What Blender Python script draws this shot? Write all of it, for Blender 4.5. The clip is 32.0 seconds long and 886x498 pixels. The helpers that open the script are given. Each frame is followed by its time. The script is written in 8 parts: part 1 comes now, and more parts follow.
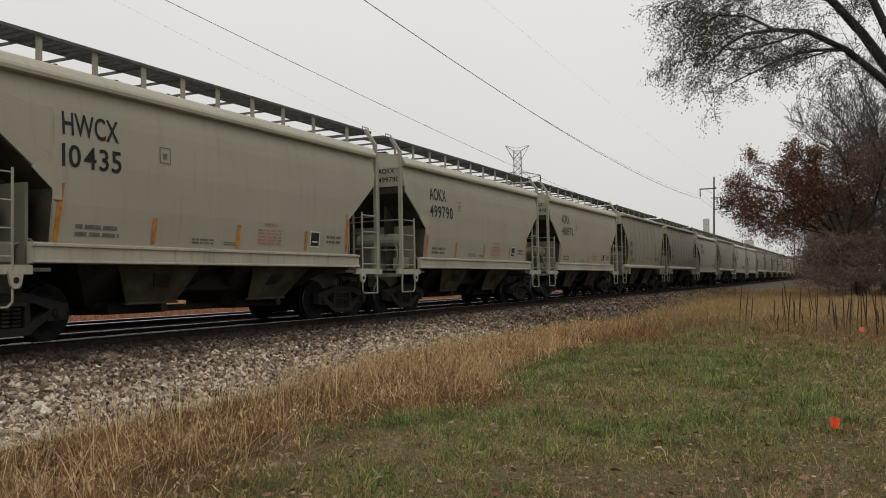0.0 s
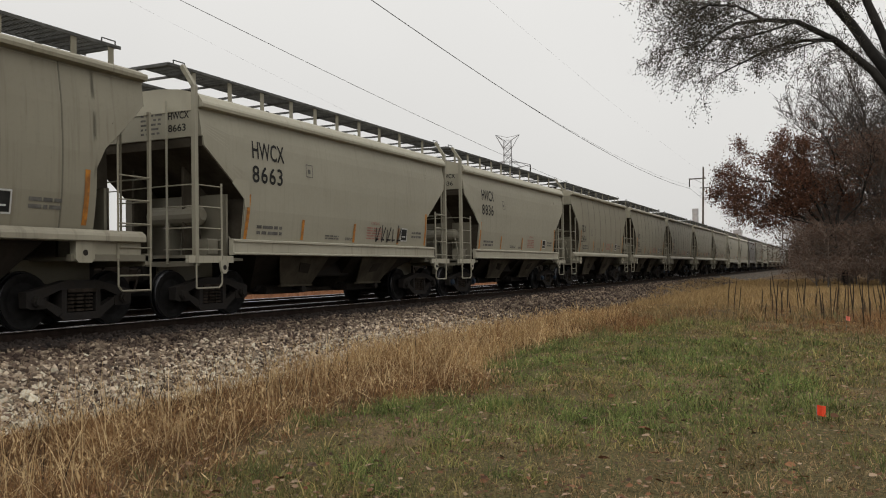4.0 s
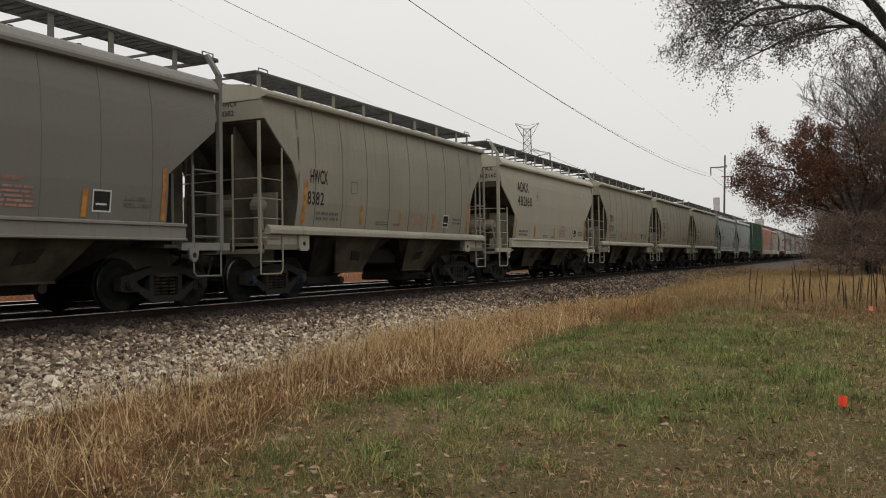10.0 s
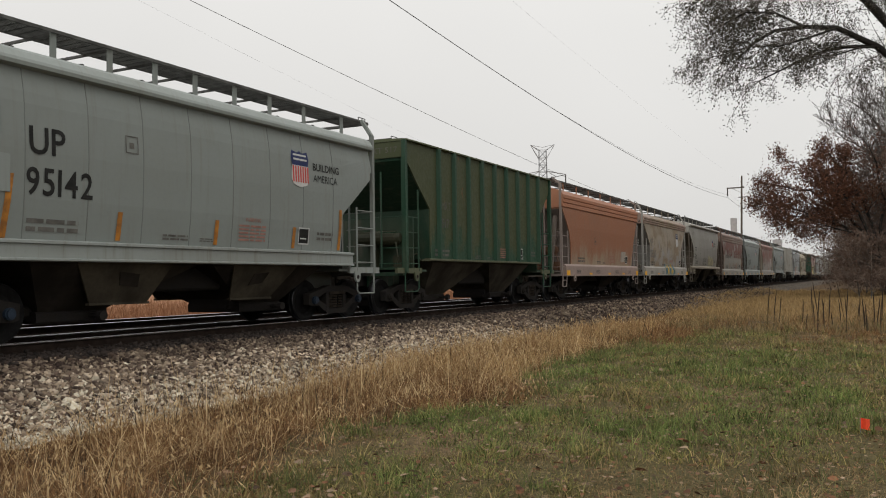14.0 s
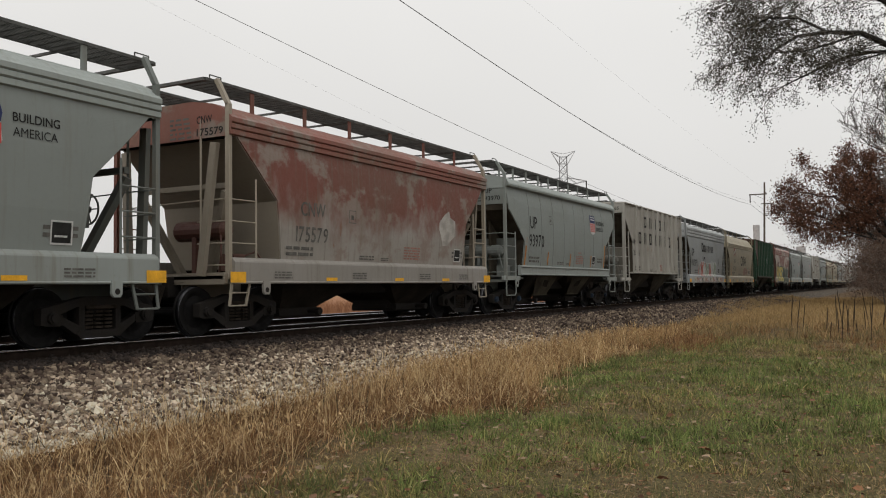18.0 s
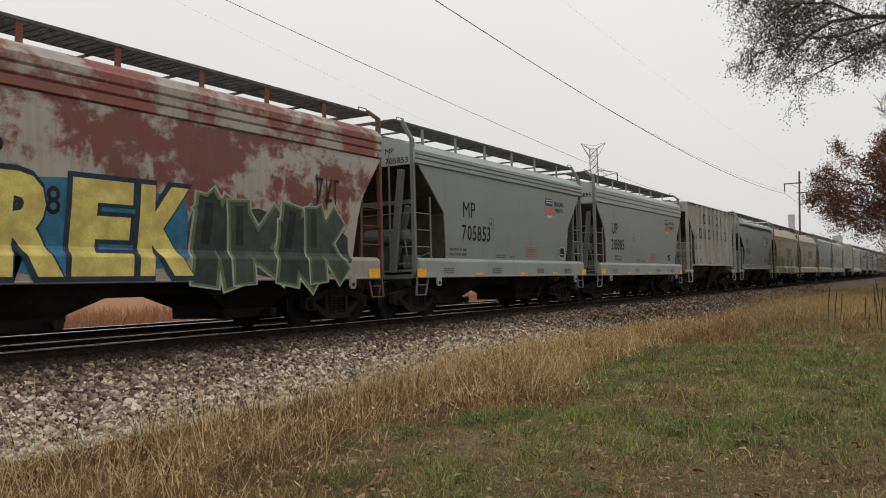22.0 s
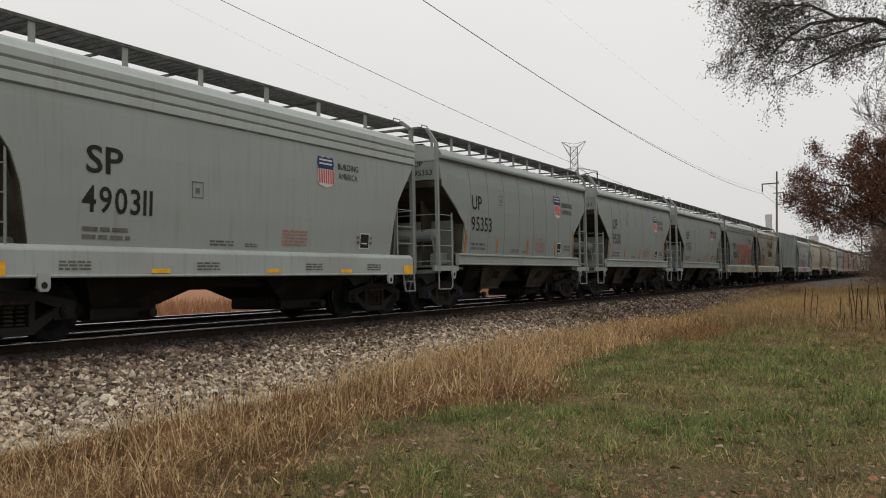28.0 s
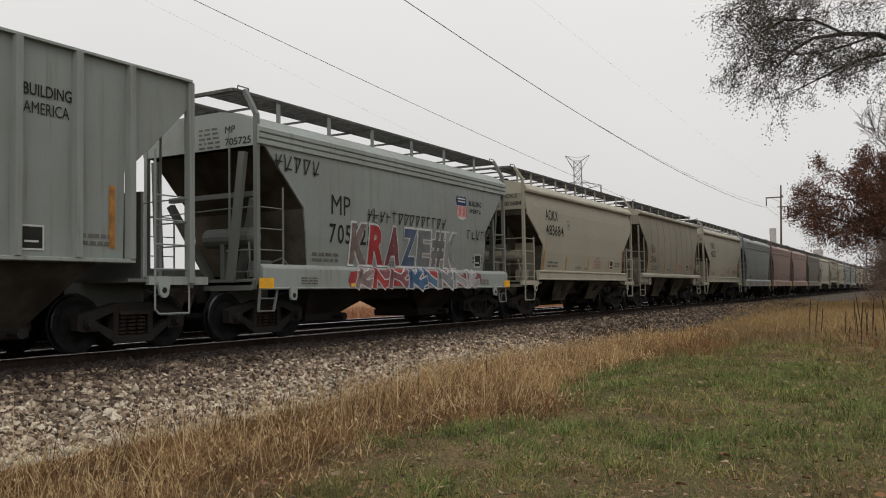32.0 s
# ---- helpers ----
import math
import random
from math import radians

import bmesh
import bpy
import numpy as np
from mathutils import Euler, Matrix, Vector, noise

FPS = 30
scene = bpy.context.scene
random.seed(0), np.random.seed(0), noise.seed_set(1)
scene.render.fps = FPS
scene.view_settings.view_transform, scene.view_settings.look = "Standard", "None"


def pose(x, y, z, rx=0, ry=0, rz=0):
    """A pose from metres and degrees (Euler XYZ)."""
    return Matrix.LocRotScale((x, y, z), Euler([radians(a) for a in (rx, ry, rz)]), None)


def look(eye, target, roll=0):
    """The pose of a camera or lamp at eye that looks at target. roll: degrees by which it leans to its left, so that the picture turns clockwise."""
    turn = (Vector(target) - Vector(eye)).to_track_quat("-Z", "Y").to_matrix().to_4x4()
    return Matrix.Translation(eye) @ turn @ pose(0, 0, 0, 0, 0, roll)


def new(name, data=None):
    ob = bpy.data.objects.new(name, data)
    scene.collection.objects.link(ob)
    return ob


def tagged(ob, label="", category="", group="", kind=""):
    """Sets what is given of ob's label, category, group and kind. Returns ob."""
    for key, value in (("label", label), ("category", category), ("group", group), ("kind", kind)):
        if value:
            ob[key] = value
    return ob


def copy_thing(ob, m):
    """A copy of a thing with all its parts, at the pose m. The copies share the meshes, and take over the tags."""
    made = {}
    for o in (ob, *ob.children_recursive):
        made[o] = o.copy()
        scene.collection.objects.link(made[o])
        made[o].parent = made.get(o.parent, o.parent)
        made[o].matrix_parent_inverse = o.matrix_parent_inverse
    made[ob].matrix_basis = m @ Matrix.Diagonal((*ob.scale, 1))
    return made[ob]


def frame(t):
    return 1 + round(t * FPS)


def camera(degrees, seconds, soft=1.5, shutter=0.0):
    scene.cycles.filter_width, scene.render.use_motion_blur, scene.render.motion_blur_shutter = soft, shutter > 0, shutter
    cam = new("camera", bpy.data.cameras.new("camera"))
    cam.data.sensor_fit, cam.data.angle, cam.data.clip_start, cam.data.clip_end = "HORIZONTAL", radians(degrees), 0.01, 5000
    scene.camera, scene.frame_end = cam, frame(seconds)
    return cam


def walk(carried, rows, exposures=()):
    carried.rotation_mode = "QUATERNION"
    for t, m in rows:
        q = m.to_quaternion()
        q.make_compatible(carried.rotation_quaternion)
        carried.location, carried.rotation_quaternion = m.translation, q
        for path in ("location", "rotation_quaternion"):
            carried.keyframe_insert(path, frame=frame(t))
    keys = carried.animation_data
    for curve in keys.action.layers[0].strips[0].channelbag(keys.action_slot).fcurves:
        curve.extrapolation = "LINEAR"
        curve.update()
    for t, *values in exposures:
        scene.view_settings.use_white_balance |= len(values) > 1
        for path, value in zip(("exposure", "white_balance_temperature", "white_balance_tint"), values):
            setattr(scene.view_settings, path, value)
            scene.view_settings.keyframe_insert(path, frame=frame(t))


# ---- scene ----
cam = camera(55.0, 32.0, soft=1.05)
PATH = [
    (0, pose(0.000, 0.001, 1.506, 92.171, 1.025, 25.380)),
    (0.5, pose(-0.001, 0.000, 1.506, 92.383, 0.909, 25.327)),
    (1, pose(-0.003, 0.001, 1.503, 92.107, 0.733, 25.591)),
    (1.5, pose(-0.004, 0.000, 1.502, 91.775, 1.113, 25.508)),
    (2, pose(0.005, 0.005, 1.505, 91.700, 1.585, 25.060)),
    (2.5, pose(0.004, 0.001, 1.504, 91.550, 1.664, 24.996)),
    (3, pose(0.005, 0.003, 1.499, 91.454, 1.375, 25.129)),
    (3.5, pose(0.006, -0.001, 1.500, 91.447, 0.945, 24.659)),
    (5.5, pose(-0.001, 0.001, 1.496, 91.416, 0.975, 24.897)),
    (6, pose(0.000, 0.000, 1.497, 91.407, 1.057, 24.747)),
    (6.5, pose(0.001, 0.005, 1.496, 91.192, 0.849, 24.795)),
    (7, pose(0.003, 0.004, 1.491, 91.133, 0.764, 24.730)),
    (7.5, pose(0.005, 0.003, 1.495, 91.161, 0.408, 24.956)),
    (8, pose(0.009, 0.003, 1.491, 91.300, 0.255, 25.139)),
    (8.5, pose(0.008, 0.002, 1.496, 91.447, 0.388, 25.254)),
    (9, pose(0.008, 0.003, 1.490, 91.248, 0.663, 25.662)),
    (9.5, pose(0.003, 0.007, 1.490, 90.987, 0.779, 25.729)),
    (10, pose(0.007, 0.003, 1.492, 90.694, 0.785, 25.982)),
    (10.5, pose(0.005, 0.004, 1.490, 90.696, 0.757, 26.150)),
    (11, pose(0.008, 0.003, 1.491, 90.778, 0.700, 26.180)),
    (11.5, pose(0.005, 0.005, 1.490, 90.855, 0.638, 26.283)),
    (12, pose(0.006, 0.003, 1.491, 90.841, 0.848, 26.363)),
    (12.5, pose(0.005, -0.004, 1.491, 91.073, 0.963, 26.296)),
    (13, pose(0.003, -0.001, 1.493, 91.816, 0.882, 26.366)),
    (13.5, pose(0.005, -0.000, 1.496, 92.090, 0.927, 26.693)),
    (15.5, pose(0.004, -0.005, 1.495, 92.260, 0.856, 27.718)),
    (16, pose(0.006, -0.004, 1.499, 92.273, 0.871, 27.873)),
    (16.5, pose(0.006, -0.010, 1.492, 92.305, 0.736, 28.193)),
    (17, pose(0.001, -0.002, 1.496, 92.447, 0.812, 28.314)),
    (17.5, pose(-0.002, -0.004, 1.492, 92.554, 0.678, 28.306)),
    (18, pose(0.005, -0.011, 1.495, 92.630, 0.784, 28.403)),
    (18.5, pose(0.008, -0.011, 1.496, 92.625, 0.935, 28.624)),
    (19, pose(0.009, -0.009, 1.497, 92.581, 0.967, 28.570)),
    (19.4, pose(-0.000, 0.000, 1.500, 92.557, 0.975, 28.272)),
    (19.5, pose(-0.001, 0.001, 1.496, 92.619, 1.005, 28.760)),
    (20, pose(-0.003, 0.000, 1.496, 92.878, 1.271, 29.365)),
    (20.1, pose(0.000, 0.000, 1.500, 92.932, 1.309, 29.486)),
    (20.5, pose(-0.009, -0.003, 1.497, 92.959, 1.500, 29.721)),
    (21, pose(-0.002, -0.002, 1.494, 92.653, 2.059, 30.409)),
    (21.5, pose(0.001, -0.001, 1.496, 92.294, 1.982, 30.919)),
    (22, pose(0.004, -0.001, 1.491, 92.292, 1.462, 30.501)),
    (22.5, pose(-0.003, -0.003, 1.495, 91.948, 1.235, 29.800)),
    (23, pose(-0.002, -0.004, 1.491, 91.872, 1.519, 29.777)),
    (23.5, pose(0.002, -0.001, 1.495, 91.753, 1.361, 29.805)),
    (24, pose(-0.004, -0.003, 1.490, 91.813, 1.211, 29.893)),
    (24.5, pose(-0.003, -0.003, 1.494, 91.956, 1.234, 29.940)),
    (25, pose(-0.011, -0.004, 1.494, 92.238, 0.934, 29.960)),
    (25.5, pose(-0.004, -0.004, 1.493, 92.330, 0.890, 30.218)),
    (27.5, pose(-0.005, -0.003, 1.492, 92.106, 1.010, 29.294)),
    (28, pose(-0.004, -0.003, 1.493, 92.049, 1.037, 29.138)),
    (28.5, pose(-0.003, -0.002, 1.493, 92.015, 1.148, 28.957)),
    (29, pose(-0.000, -0.001, 1.497, 92.014, 1.291, 28.793)),
    (29.5, pose(-0.001, -0.001, 1.494, 92.188, 1.256, 29.006)),
    (30, pose(-0.003, -0.002, 1.495, 92.440, 0.857, 29.161)),
    (30.5, pose(-0.007, -0.003, 1.494, 92.474, 0.730, 29.112)),
    (31, pose(-0.007, -0.004, 1.493, 92.617, 0.854, 29.268)),
    (31.5, pose(-0.006, -0.004, 1.493, 92.815, 1.051, 29.292)),
    (32, pose(-0.005, -0.001, 1.497, 92.983, 1.019, 29.396)),
]
EXPOSURE = [(0, 0.0, 6600, 8.5), (2, 0.03, 6600, 8.5), (3.5, 0.05, 6610, 8.3), (6, 0.10, 6620, 8), (13, 0.10, 6600, 8.3), (16, 0.05, 6600, 8.5), (17, 0.09, 6600, 8.5), (20, 0.06, 6540, 9), (22, 0.10, 6540, 9), (25, 0.08, 6540, 9), (28, 0.08, 6540, 9.3), (32, 0.04, 6540, 9.5)]
walk(cam, PATH, EXPOSURE)

# ---- light: an even overcast sky with a weak, wide sun behind the cloud ----
world = bpy.data.worlds.new("overcast_sky")
scene.world = world
world.use_nodes = True
wn, wl = world.node_tree.nodes, world.node_tree.links
wn.clear()
sky = wn.new("ShaderNodeTexSky")
sky.sky_type, sky.sun_disc = "NISHITA", False
sky.sun_elevation, sky.sun_rotation = radians(32), radians(200)
sky.air_density, sky.dust_density, sky.ozone_density = 1.0, 4.0, 1.0
grey = wn.new("ShaderNodeHueSaturation")
grey.inputs["Saturation"].default_value = 0.06
grey.inputs["Value"].default_value = 0.10
wl.new(sky.outputs[0], grey.inputs["Color"])
wtc = wn.new("ShaderNodeTexCoord")
wno = wn.new("ShaderNodeTexNoise")
wno.inputs["Scale"].default_value, wno.inputs["Detail"].default_value = 1.6, 3.0
wl.new(wtc.outputs["Generated"], wno.inputs["Vector"])
wramp = wn.new("ShaderNodeValToRGB")
wramp.color_ramp.elements[0].position, wramp.color_ramp.elements[1].position = 0.25, 0.8
wramp.color_ramp.elements[0].color = (0.700, 0.690, 0.685, 1)
wramp.color_ramp.elements[1].color = (0.810, 0.800, 0.795, 1)
wl.new(wno.outputs["Fac"], wramp.inputs[0])
wmix = wn.new("ShaderNodeMix")
wmix.data_type = "RGBA"
wmix.inputs[0].default_value = 0.82
wl.new(grey.outputs[0], wmix.inputs[6])
wl.new(wramp.outputs[0], wmix.inputs[7])
# an overcast sky grows brighter towards the zenith
wsep = wn.new("ShaderNodeSeparateXYZ")
wl.new(wtc.outputs["Generated"], wsep.inputs[0])
wup = wn.new("ShaderNodeMath")
wup.operation = "MULTIPLY"
wl.new(wsep.outputs[2], wup.inputs[0])
wl.new(wsep.outputs[2], wup.inputs[1])
wgain = wn.new("ShaderNodeMath")
wgain.operation = "MULTIPLY_ADD"
wgain.inputs[1].default_value, wgain.inputs[2].default_value = 1.3, 1.0
wl.new(wup.outputs[0], wgain.inputs[0])
wbg = wn.new("ShaderNodeBackground")
wl.new(wgain.outputs[0], wbg.inputs["Strength"])
wl.new(wmix.outputs[2], wbg.inputs["Color"])
wout = wn.new("ShaderNodeOutputWorld")
wl.new(wbg.outputs[0], wout.inputs["Surface"])

sun_data = bpy.data.lights.new("sun", "SUN")
sun_data.energy, sun_data.angle, sun_data.color = 0.5, radians(25), (1.0, 0.97, 0.93)
sun = new("sun", sun_data)
sun.matrix_world = look((30, -60, 45), (0, 0, 0))


# ---- materials ----
def shader(name):
    m = bpy.data.materials.new(name)
    m.use_nodes = True
    n, l = m.node_tree.nodes, m.node_tree.links
    return m, n, l, n["Principled BSDF"]


def noise_node(n, l, vec, scale, detail=4.0, rough=0.55):
    t = n.new("ShaderNodeTexNoise")
    t.inputs["Scale"].default_value, t.inputs["Detail"].default_value, t.inputs["Roughness"].default_value = scale, detail, rough
    l.new(vec, t.inputs["Vector"])
    return t.outputs["Fac"]


def ramp(n, l, fac, lo, hi, a=0.0, b=1.0):
    r = n.new("ShaderNodeMapRange")
    r.interpolation_type = "SMOOTHSTEP"
    for k, v in zip((1, 2, 3, 4), (lo, hi, a, b)):
        r.inputs[k].default_value = v
    l.new(fac, r.inputs[0])
    return r.outputs[0]


def mixed(n, l, fac, a, b):
    m = n.new("ShaderNodeMix")
    m.data_type = "RGBA"
    for sock, v in ((m.inputs[0], fac), (m.inputs[6], a), (m.inputs[7], b)):
        if isinstance(v, (int, float)):
            sock.default_value = v
        elif isinstance(v, tuple):
            sock.default_value = (*v, 1)
        else:
            l.new(v, sock)
    return m.outputs[2]


def maths(n, l, op, a, b=None):
    m = n.new("ShaderNodeMath")
    m.operation = op
    for sock, v in zip(m.inputs, (a, b)):
        if v is None:
            continue
        if isinstance(v, (int, float)):
            sock.default_value = v
        else:
            l.new(v, sock)
    return m.outputs[0]


def coords(n, l, stretch=(1, 1, 1), shift=True):
    """Object space, shifted by the object's random number, stretched."""
    tc = n.new("ShaderNodeTexCoord")
    v = tc.outputs["Object"]
    if shift:
        oi = n.new("ShaderNodeObjectInfo")
        add = n.new("ShaderNodeVectorMath")
        mul = maths(n, l, "MULTIPLY", oi.outputs["Random"], 37.0)
        l.new(v, add.inputs[0])
        l.new(mul, add.inputs[1])
        v = add.outputs[0]
    mp = n.new("ShaderNodeMapping")
    mp.inputs["Scale"].default_value = stretch
    l.new(v, mp.inputs["Vector"])
    return mp.outputs[0]


def bump(n, l, bsdf, height, strength=0.3, dist=0.02):
    b = n.new("ShaderNodeBump")
    b.inputs["Strength"].default_value, b.inputs["Distance"].default_value = strength, dist
    l.new(height, b.inputs["Height"])
    l.new(b.outputs[0], bsdf.inputs["Normal"])


def plain(name, col, rough=0.7, metal=0.0, spread=0.25, scale=6.0, second=None, spec=0.15):
    """A surface of one colour with grain and blotches."""
    m, n, l, b = shader(name)
    v = coords(n, l)
    f = noise_node(n, l, v, scale)
    g = noise_node(n, l, v, scale * 9)
    lo = tuple(c * (1 - spread) for c in col) if second is None else second
    hi = tuple(min(1, c * (1 + spread)) for c in col)
    c = mixed(n, l, ramp(n, l, f, 0.3, 0.7), lo, hi)
    c = mixed(n, l, ramp(n, l, g, 0.35, 0.75, 0.0, 0.35), c, tuple(x * 0.6 for x in col))
    l.new(c, b.inputs["Base Color"])
    b.inputs["Roughness"].default_value, b.inputs["Metallic"].default_value = rough, metal
    b.inputs["Specular IOR Level"].default_value = 0.5 if metal > 0.5 else spec
    bump(n, l, b, g, 0.2, 0.01)
    return m


def paint(name, grime=0.35, rust=0.0, fade=None, fade_at=2.6, fade_amp=1.6, fade_soft=0.5, patch=None, patch_at=0.6):
    """Freight-car paint: the object's own colour, run-down streaks, road grime, rust; fade: a second coat showing through, lower down."""
    m, n, l, b = shader(name)
    oi = n.new("ShaderNodeObjectInfo")
    v = coords(n, l)
    streak = noise_node(n, l, coords(n, l, (1, 5.5, 0.35)), 1.6, 5.0, 0.6)
    broad = noise_node(n, l, v, 0.55, 3.0)
    fine = noise_node(n, l, v, 14.0, 4.0)
    col = oi.outputs["Color"]
    if fade:
        sep = n.new("ShaderNodeSeparateXYZ")
        l.new(coords(n, l, shift=False), sep.inputs[0])
        ragged = noise_node(n, l, coords(n, l, (1, 1.5, 0.8)), 1.3, 7.0, 0.62)
        h = maths(n, l, "ADD", sep.outputs[2], maths(n, l, "MULTIPLY", maths(n, l, "SUBTRACT", ragged, 0.5), 2.2 * fade_amp))
        h = maths(n, l, "ADD", h, maths(n, l, "MULTIPLY", maths(n, l, "SUBTRACT", broad, 0.5), fade_amp))
        col = mixed(n, l, ramp(n, l, h, fade_at - fade_soft, fade_at + fade_soft), fade, col)
    if patch:
        p = noise_node(n, l, coords(n, l, (1, 1, 1.3)), 0.9, 6.0, 0.65)
        col = mixed(n, l, ramp(n, l, p, patch_at - 0.05, patch_at + 0.06), col, patch)
    dark = mixed(n, l, 1.0, (0, 0, 0), (0.10, 0.085, 0.06))
    col = mixed(n, l, ramp(n, l, broad, 0.25, 0.8, 0.02, 0.5 * grime), col, dark)
    col = mixed(n, l, ramp(n, l, streak, 0.5, 0.78, 0.0, 0.9 * grime), col, (0.13, 0.11, 0.08))
    col = mixed(n, l, ramp(n, l, fine, 0.62, 0.8, 0.0, 0.4 * grime), col, (0.12, 0.10, 0.08))
    if rust:
        if rust > 0.6:
            # broad soft blooms where the paint has gone
            r0 = noise_node(n, l, coords(n, l, (1, 0.9, 0.8)), 0.75, 5.0, 0.62)
            col = mixed(n, l, ramp(n, l, r0, 0.42, 0.60, 0.0, 0.75), col, (0.215, 0.135, 0.075))
            col = mixed(n, l, ramp(n, l, r0, 0.54, 0.66, 0.0, 0.85), col, (0.165, 0.068, 0.028))
        r = noise_node(n, l, coords(n, l, (1, 1.6, 0.6)), 1.4, 7.0, 0.7)
        col = mixed(n, l, ramp(n, l, r, 0.72 - 0.25 * min(rust, 0.35), 0.80 - 0.2 * min(rust, 0.35)), col, (0.17, 0.065, 0.025))
        r2 = noise_node(n, l, coords(n, l, (1, 4.0, 0.5)), 2.0, 6.0, 0.7)
        col = mixed(n, l, ramp(n, l, r2, 0.66 - 0.15 * rust, 0.9 - 0.15 * rust, 0, 0.7), col, (0.22, 0.10, 0.04))
    l.new(col, b.inputs["Base Color"])
    l.new(ramp(n, l, fine, 0.3, 0.7, 0.5, 0.68), b.inputs["Roughness"])
    b.inputs["Specular IOR Level"].default_value = 0.3
    bump(n, l, b, broad, 0.15, 0.03)
    return m


M_PAINT = paint("car_paint", 0.30)
M_PAINT_DULL = paint("car_paint_dull", 0.6)
M_PAINT_DIRTY = paint("car_paint_dirty", 0.7, 0.22)
M_PAINT_STREAKED = paint("car_paint_streaked", 0.75, 0.5)
M_PAINT_RUSTY = paint("car_paint_rusty", 0.6, 0.8)
M_PAINT_RED_OVER = paint("car_paint_red_over_grey", 0.45, 0.15, fade=(0.30, 0.285, 0.25), fade_at=2.75, fade_amp=1.1, fade_soft=0.18, patch=(0.28, 0.26, 0.23), patch_at=0.57)
M_PAINT_RED_PALE = paint("car_paint_red_over_white", 0.45, 0.15, fade=(0.33, 0.30, 0.26), fade_at=2.45, fade_amp=2.4, fade_soft=0.25, patch=(0.34, 0.31, 0.27), patch_at=0.53)
M_PAINT_ORANGE_LOW = paint("car_paint_orange_faded_low", 0.4, 0.1, fade=(0.30, 0.235, 0.165), fade_at=1.85, fade_amp=1.2, fade_soft=0.6)
M_PAINT_RED_LOW = paint("car_paint_red_faded_low", 0.85, 0.35, fade=(0.27, 0.25, 0.225), fade_at=2.3, fade_amp=0.9, fade_soft=0.5, patch=(0.22, 0.17, 0.145), patch_at=0.56)
M_PAINT_PATCHED = paint("car_paint_patched", 0.6, 0.25, fade=(0.27, 0.26, 0.25), fade_at=2.1, fade_amp=2.2, fade_soft=0.6, patch=(0.225, 0.170, 0.110), patch_at=0.50)
M_PAINT_GREEN_RUST = paint("car_paint_green_rusted", 0.15, 0.45, fade=(0.010, 0.046, 0.023), fade_at=2.0, fade_amp=1.3, fade_soft=0.25)
M_BLACK = plain("black_stencil", (0.018, 0.018, 0.017), 0.7, spread=0.3)
M_WHITE = plain("white_stencil", (0.48, 0.48, 0.465), 0.7, spread=0.12)
M_STENCIL = plain("faded_stencil", (0.11, 0.105, 0.095), 0.8, spread=0.3)
M_STENCIL_RED = plain("faded_red_stencil", (0.30, 0.16, 0.13), 0.8, spread=0.2)
M_ORANGE = plain("orange_reflector", (0.38, 0.155, 0.025), 0.55, spread=0.2, second=(0.20, 0.09, 0.03))
M_YELLOW = plain("yellow_reflector", (0.70, 0.36, 0.03), 0.5, spread=0.15)
M_REDREF = plain("red_reflector", (0.55, 0.13, 0.11), 0.5, spread=0.2)
M_BLUE = plain("emblem_blue", (0.025, 0.035, 0.10), 0.6, spread=0.2)
M_RED = plain("emblem_red", (0.48, 0.07, 0.06), 0.6, spread=0.2)
M_STEEL_DARK = plain("grimy_steel", (0.018, 0.0165, 0.016), 0.75, 0.0, spread=0.4, scale=4.0, second=(0.026, 0.023, 0.020), spec=0.03)
M_STEEL_BROWN = plain("oxidised_steel", (0.032, 0.026, 0.021), 0.8, 0.0, spread=0.4, scale=5.0, spec=0.03)
# hopper tones hold the shade under the car; the panel is the lit copy
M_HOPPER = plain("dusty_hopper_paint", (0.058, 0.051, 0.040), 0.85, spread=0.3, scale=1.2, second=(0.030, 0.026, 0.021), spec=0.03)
M_HOPPER_PANEL = plain("lit_dusty_bay_sheet", (0.058, 0.050, 0.037), 0.85, spread=0.3, scale=1.6, second=(0.036, 0.031, 0.024), spec=0.03)
M_HOPPER_DARK = plain("shaded_grimed_hopper_paint", (0.028, 0.024, 0.020), 0.9, spread=0.35, scale=1.2, spec=0.03)
# end slopes: shade under the overhang put into the colour
M_END_SHADE = plain("overhang_shade", (0.056, 0.048, 0.037), 0.9, spread=0.3, scale=1.5, second=(0.034, 0.029, 0.022), spec=0.03)
M_GRATING = plain("galvanised_grating", (0.095, 0.095, 0.090), 0.7, 0.3, spread=0.3)
M_WHEEL = plain("wheel_steel", (0.014, 0.0135, 0.0135), 0.7, 0.0, spread=0.3, spec=0.03)
M_TREAD = plain("polished_tread", (0.075, 0.075, 0.08), 0.42, 1.0, spread=0.1)
M_BEARING = plain("blue_bearing_cap", (0.018, 0.028, 0.044), 0.6, spread=0.3)
M_RAIL = plain("rusty_rail_web", (0.022, 0.016, 0.013), 0.8, spread=0.3, spec=0.02)
M_RAILHEAD = plain("polished_rail_head", (0.50, 0.50, 0.51), 0.24, 1.0, spread=0.06)
M_TIE = plain("creosoted_tie", (0.028, 0.023, 0.019), 0.9, spread=0.35, scale=5.0, spec=0.03)
M_BARK = plain("dark_bark", (0.020, 0.018, 0.016), 0.9, spread=0.35, scale=3.0)
M_BARK_GREY = plain("grey_bark", (0.085, 0.076, 0.067), 0.9, spread=0.3, scale=2.0)
M_WOODPOLE = plain("weathered_pole", (0.09, 0.075, 0.06), 0.85, spread=0.25)
M_GALV = plain("galvanised_steel", (0.26, 0.27, 0.28), 0.6, 0.4, spread=0.1)
M_CONCRETE = plain("pale_concrete", (0.38, 0.38, 0.38), 0.9, spread=0.1, scale=0.05)
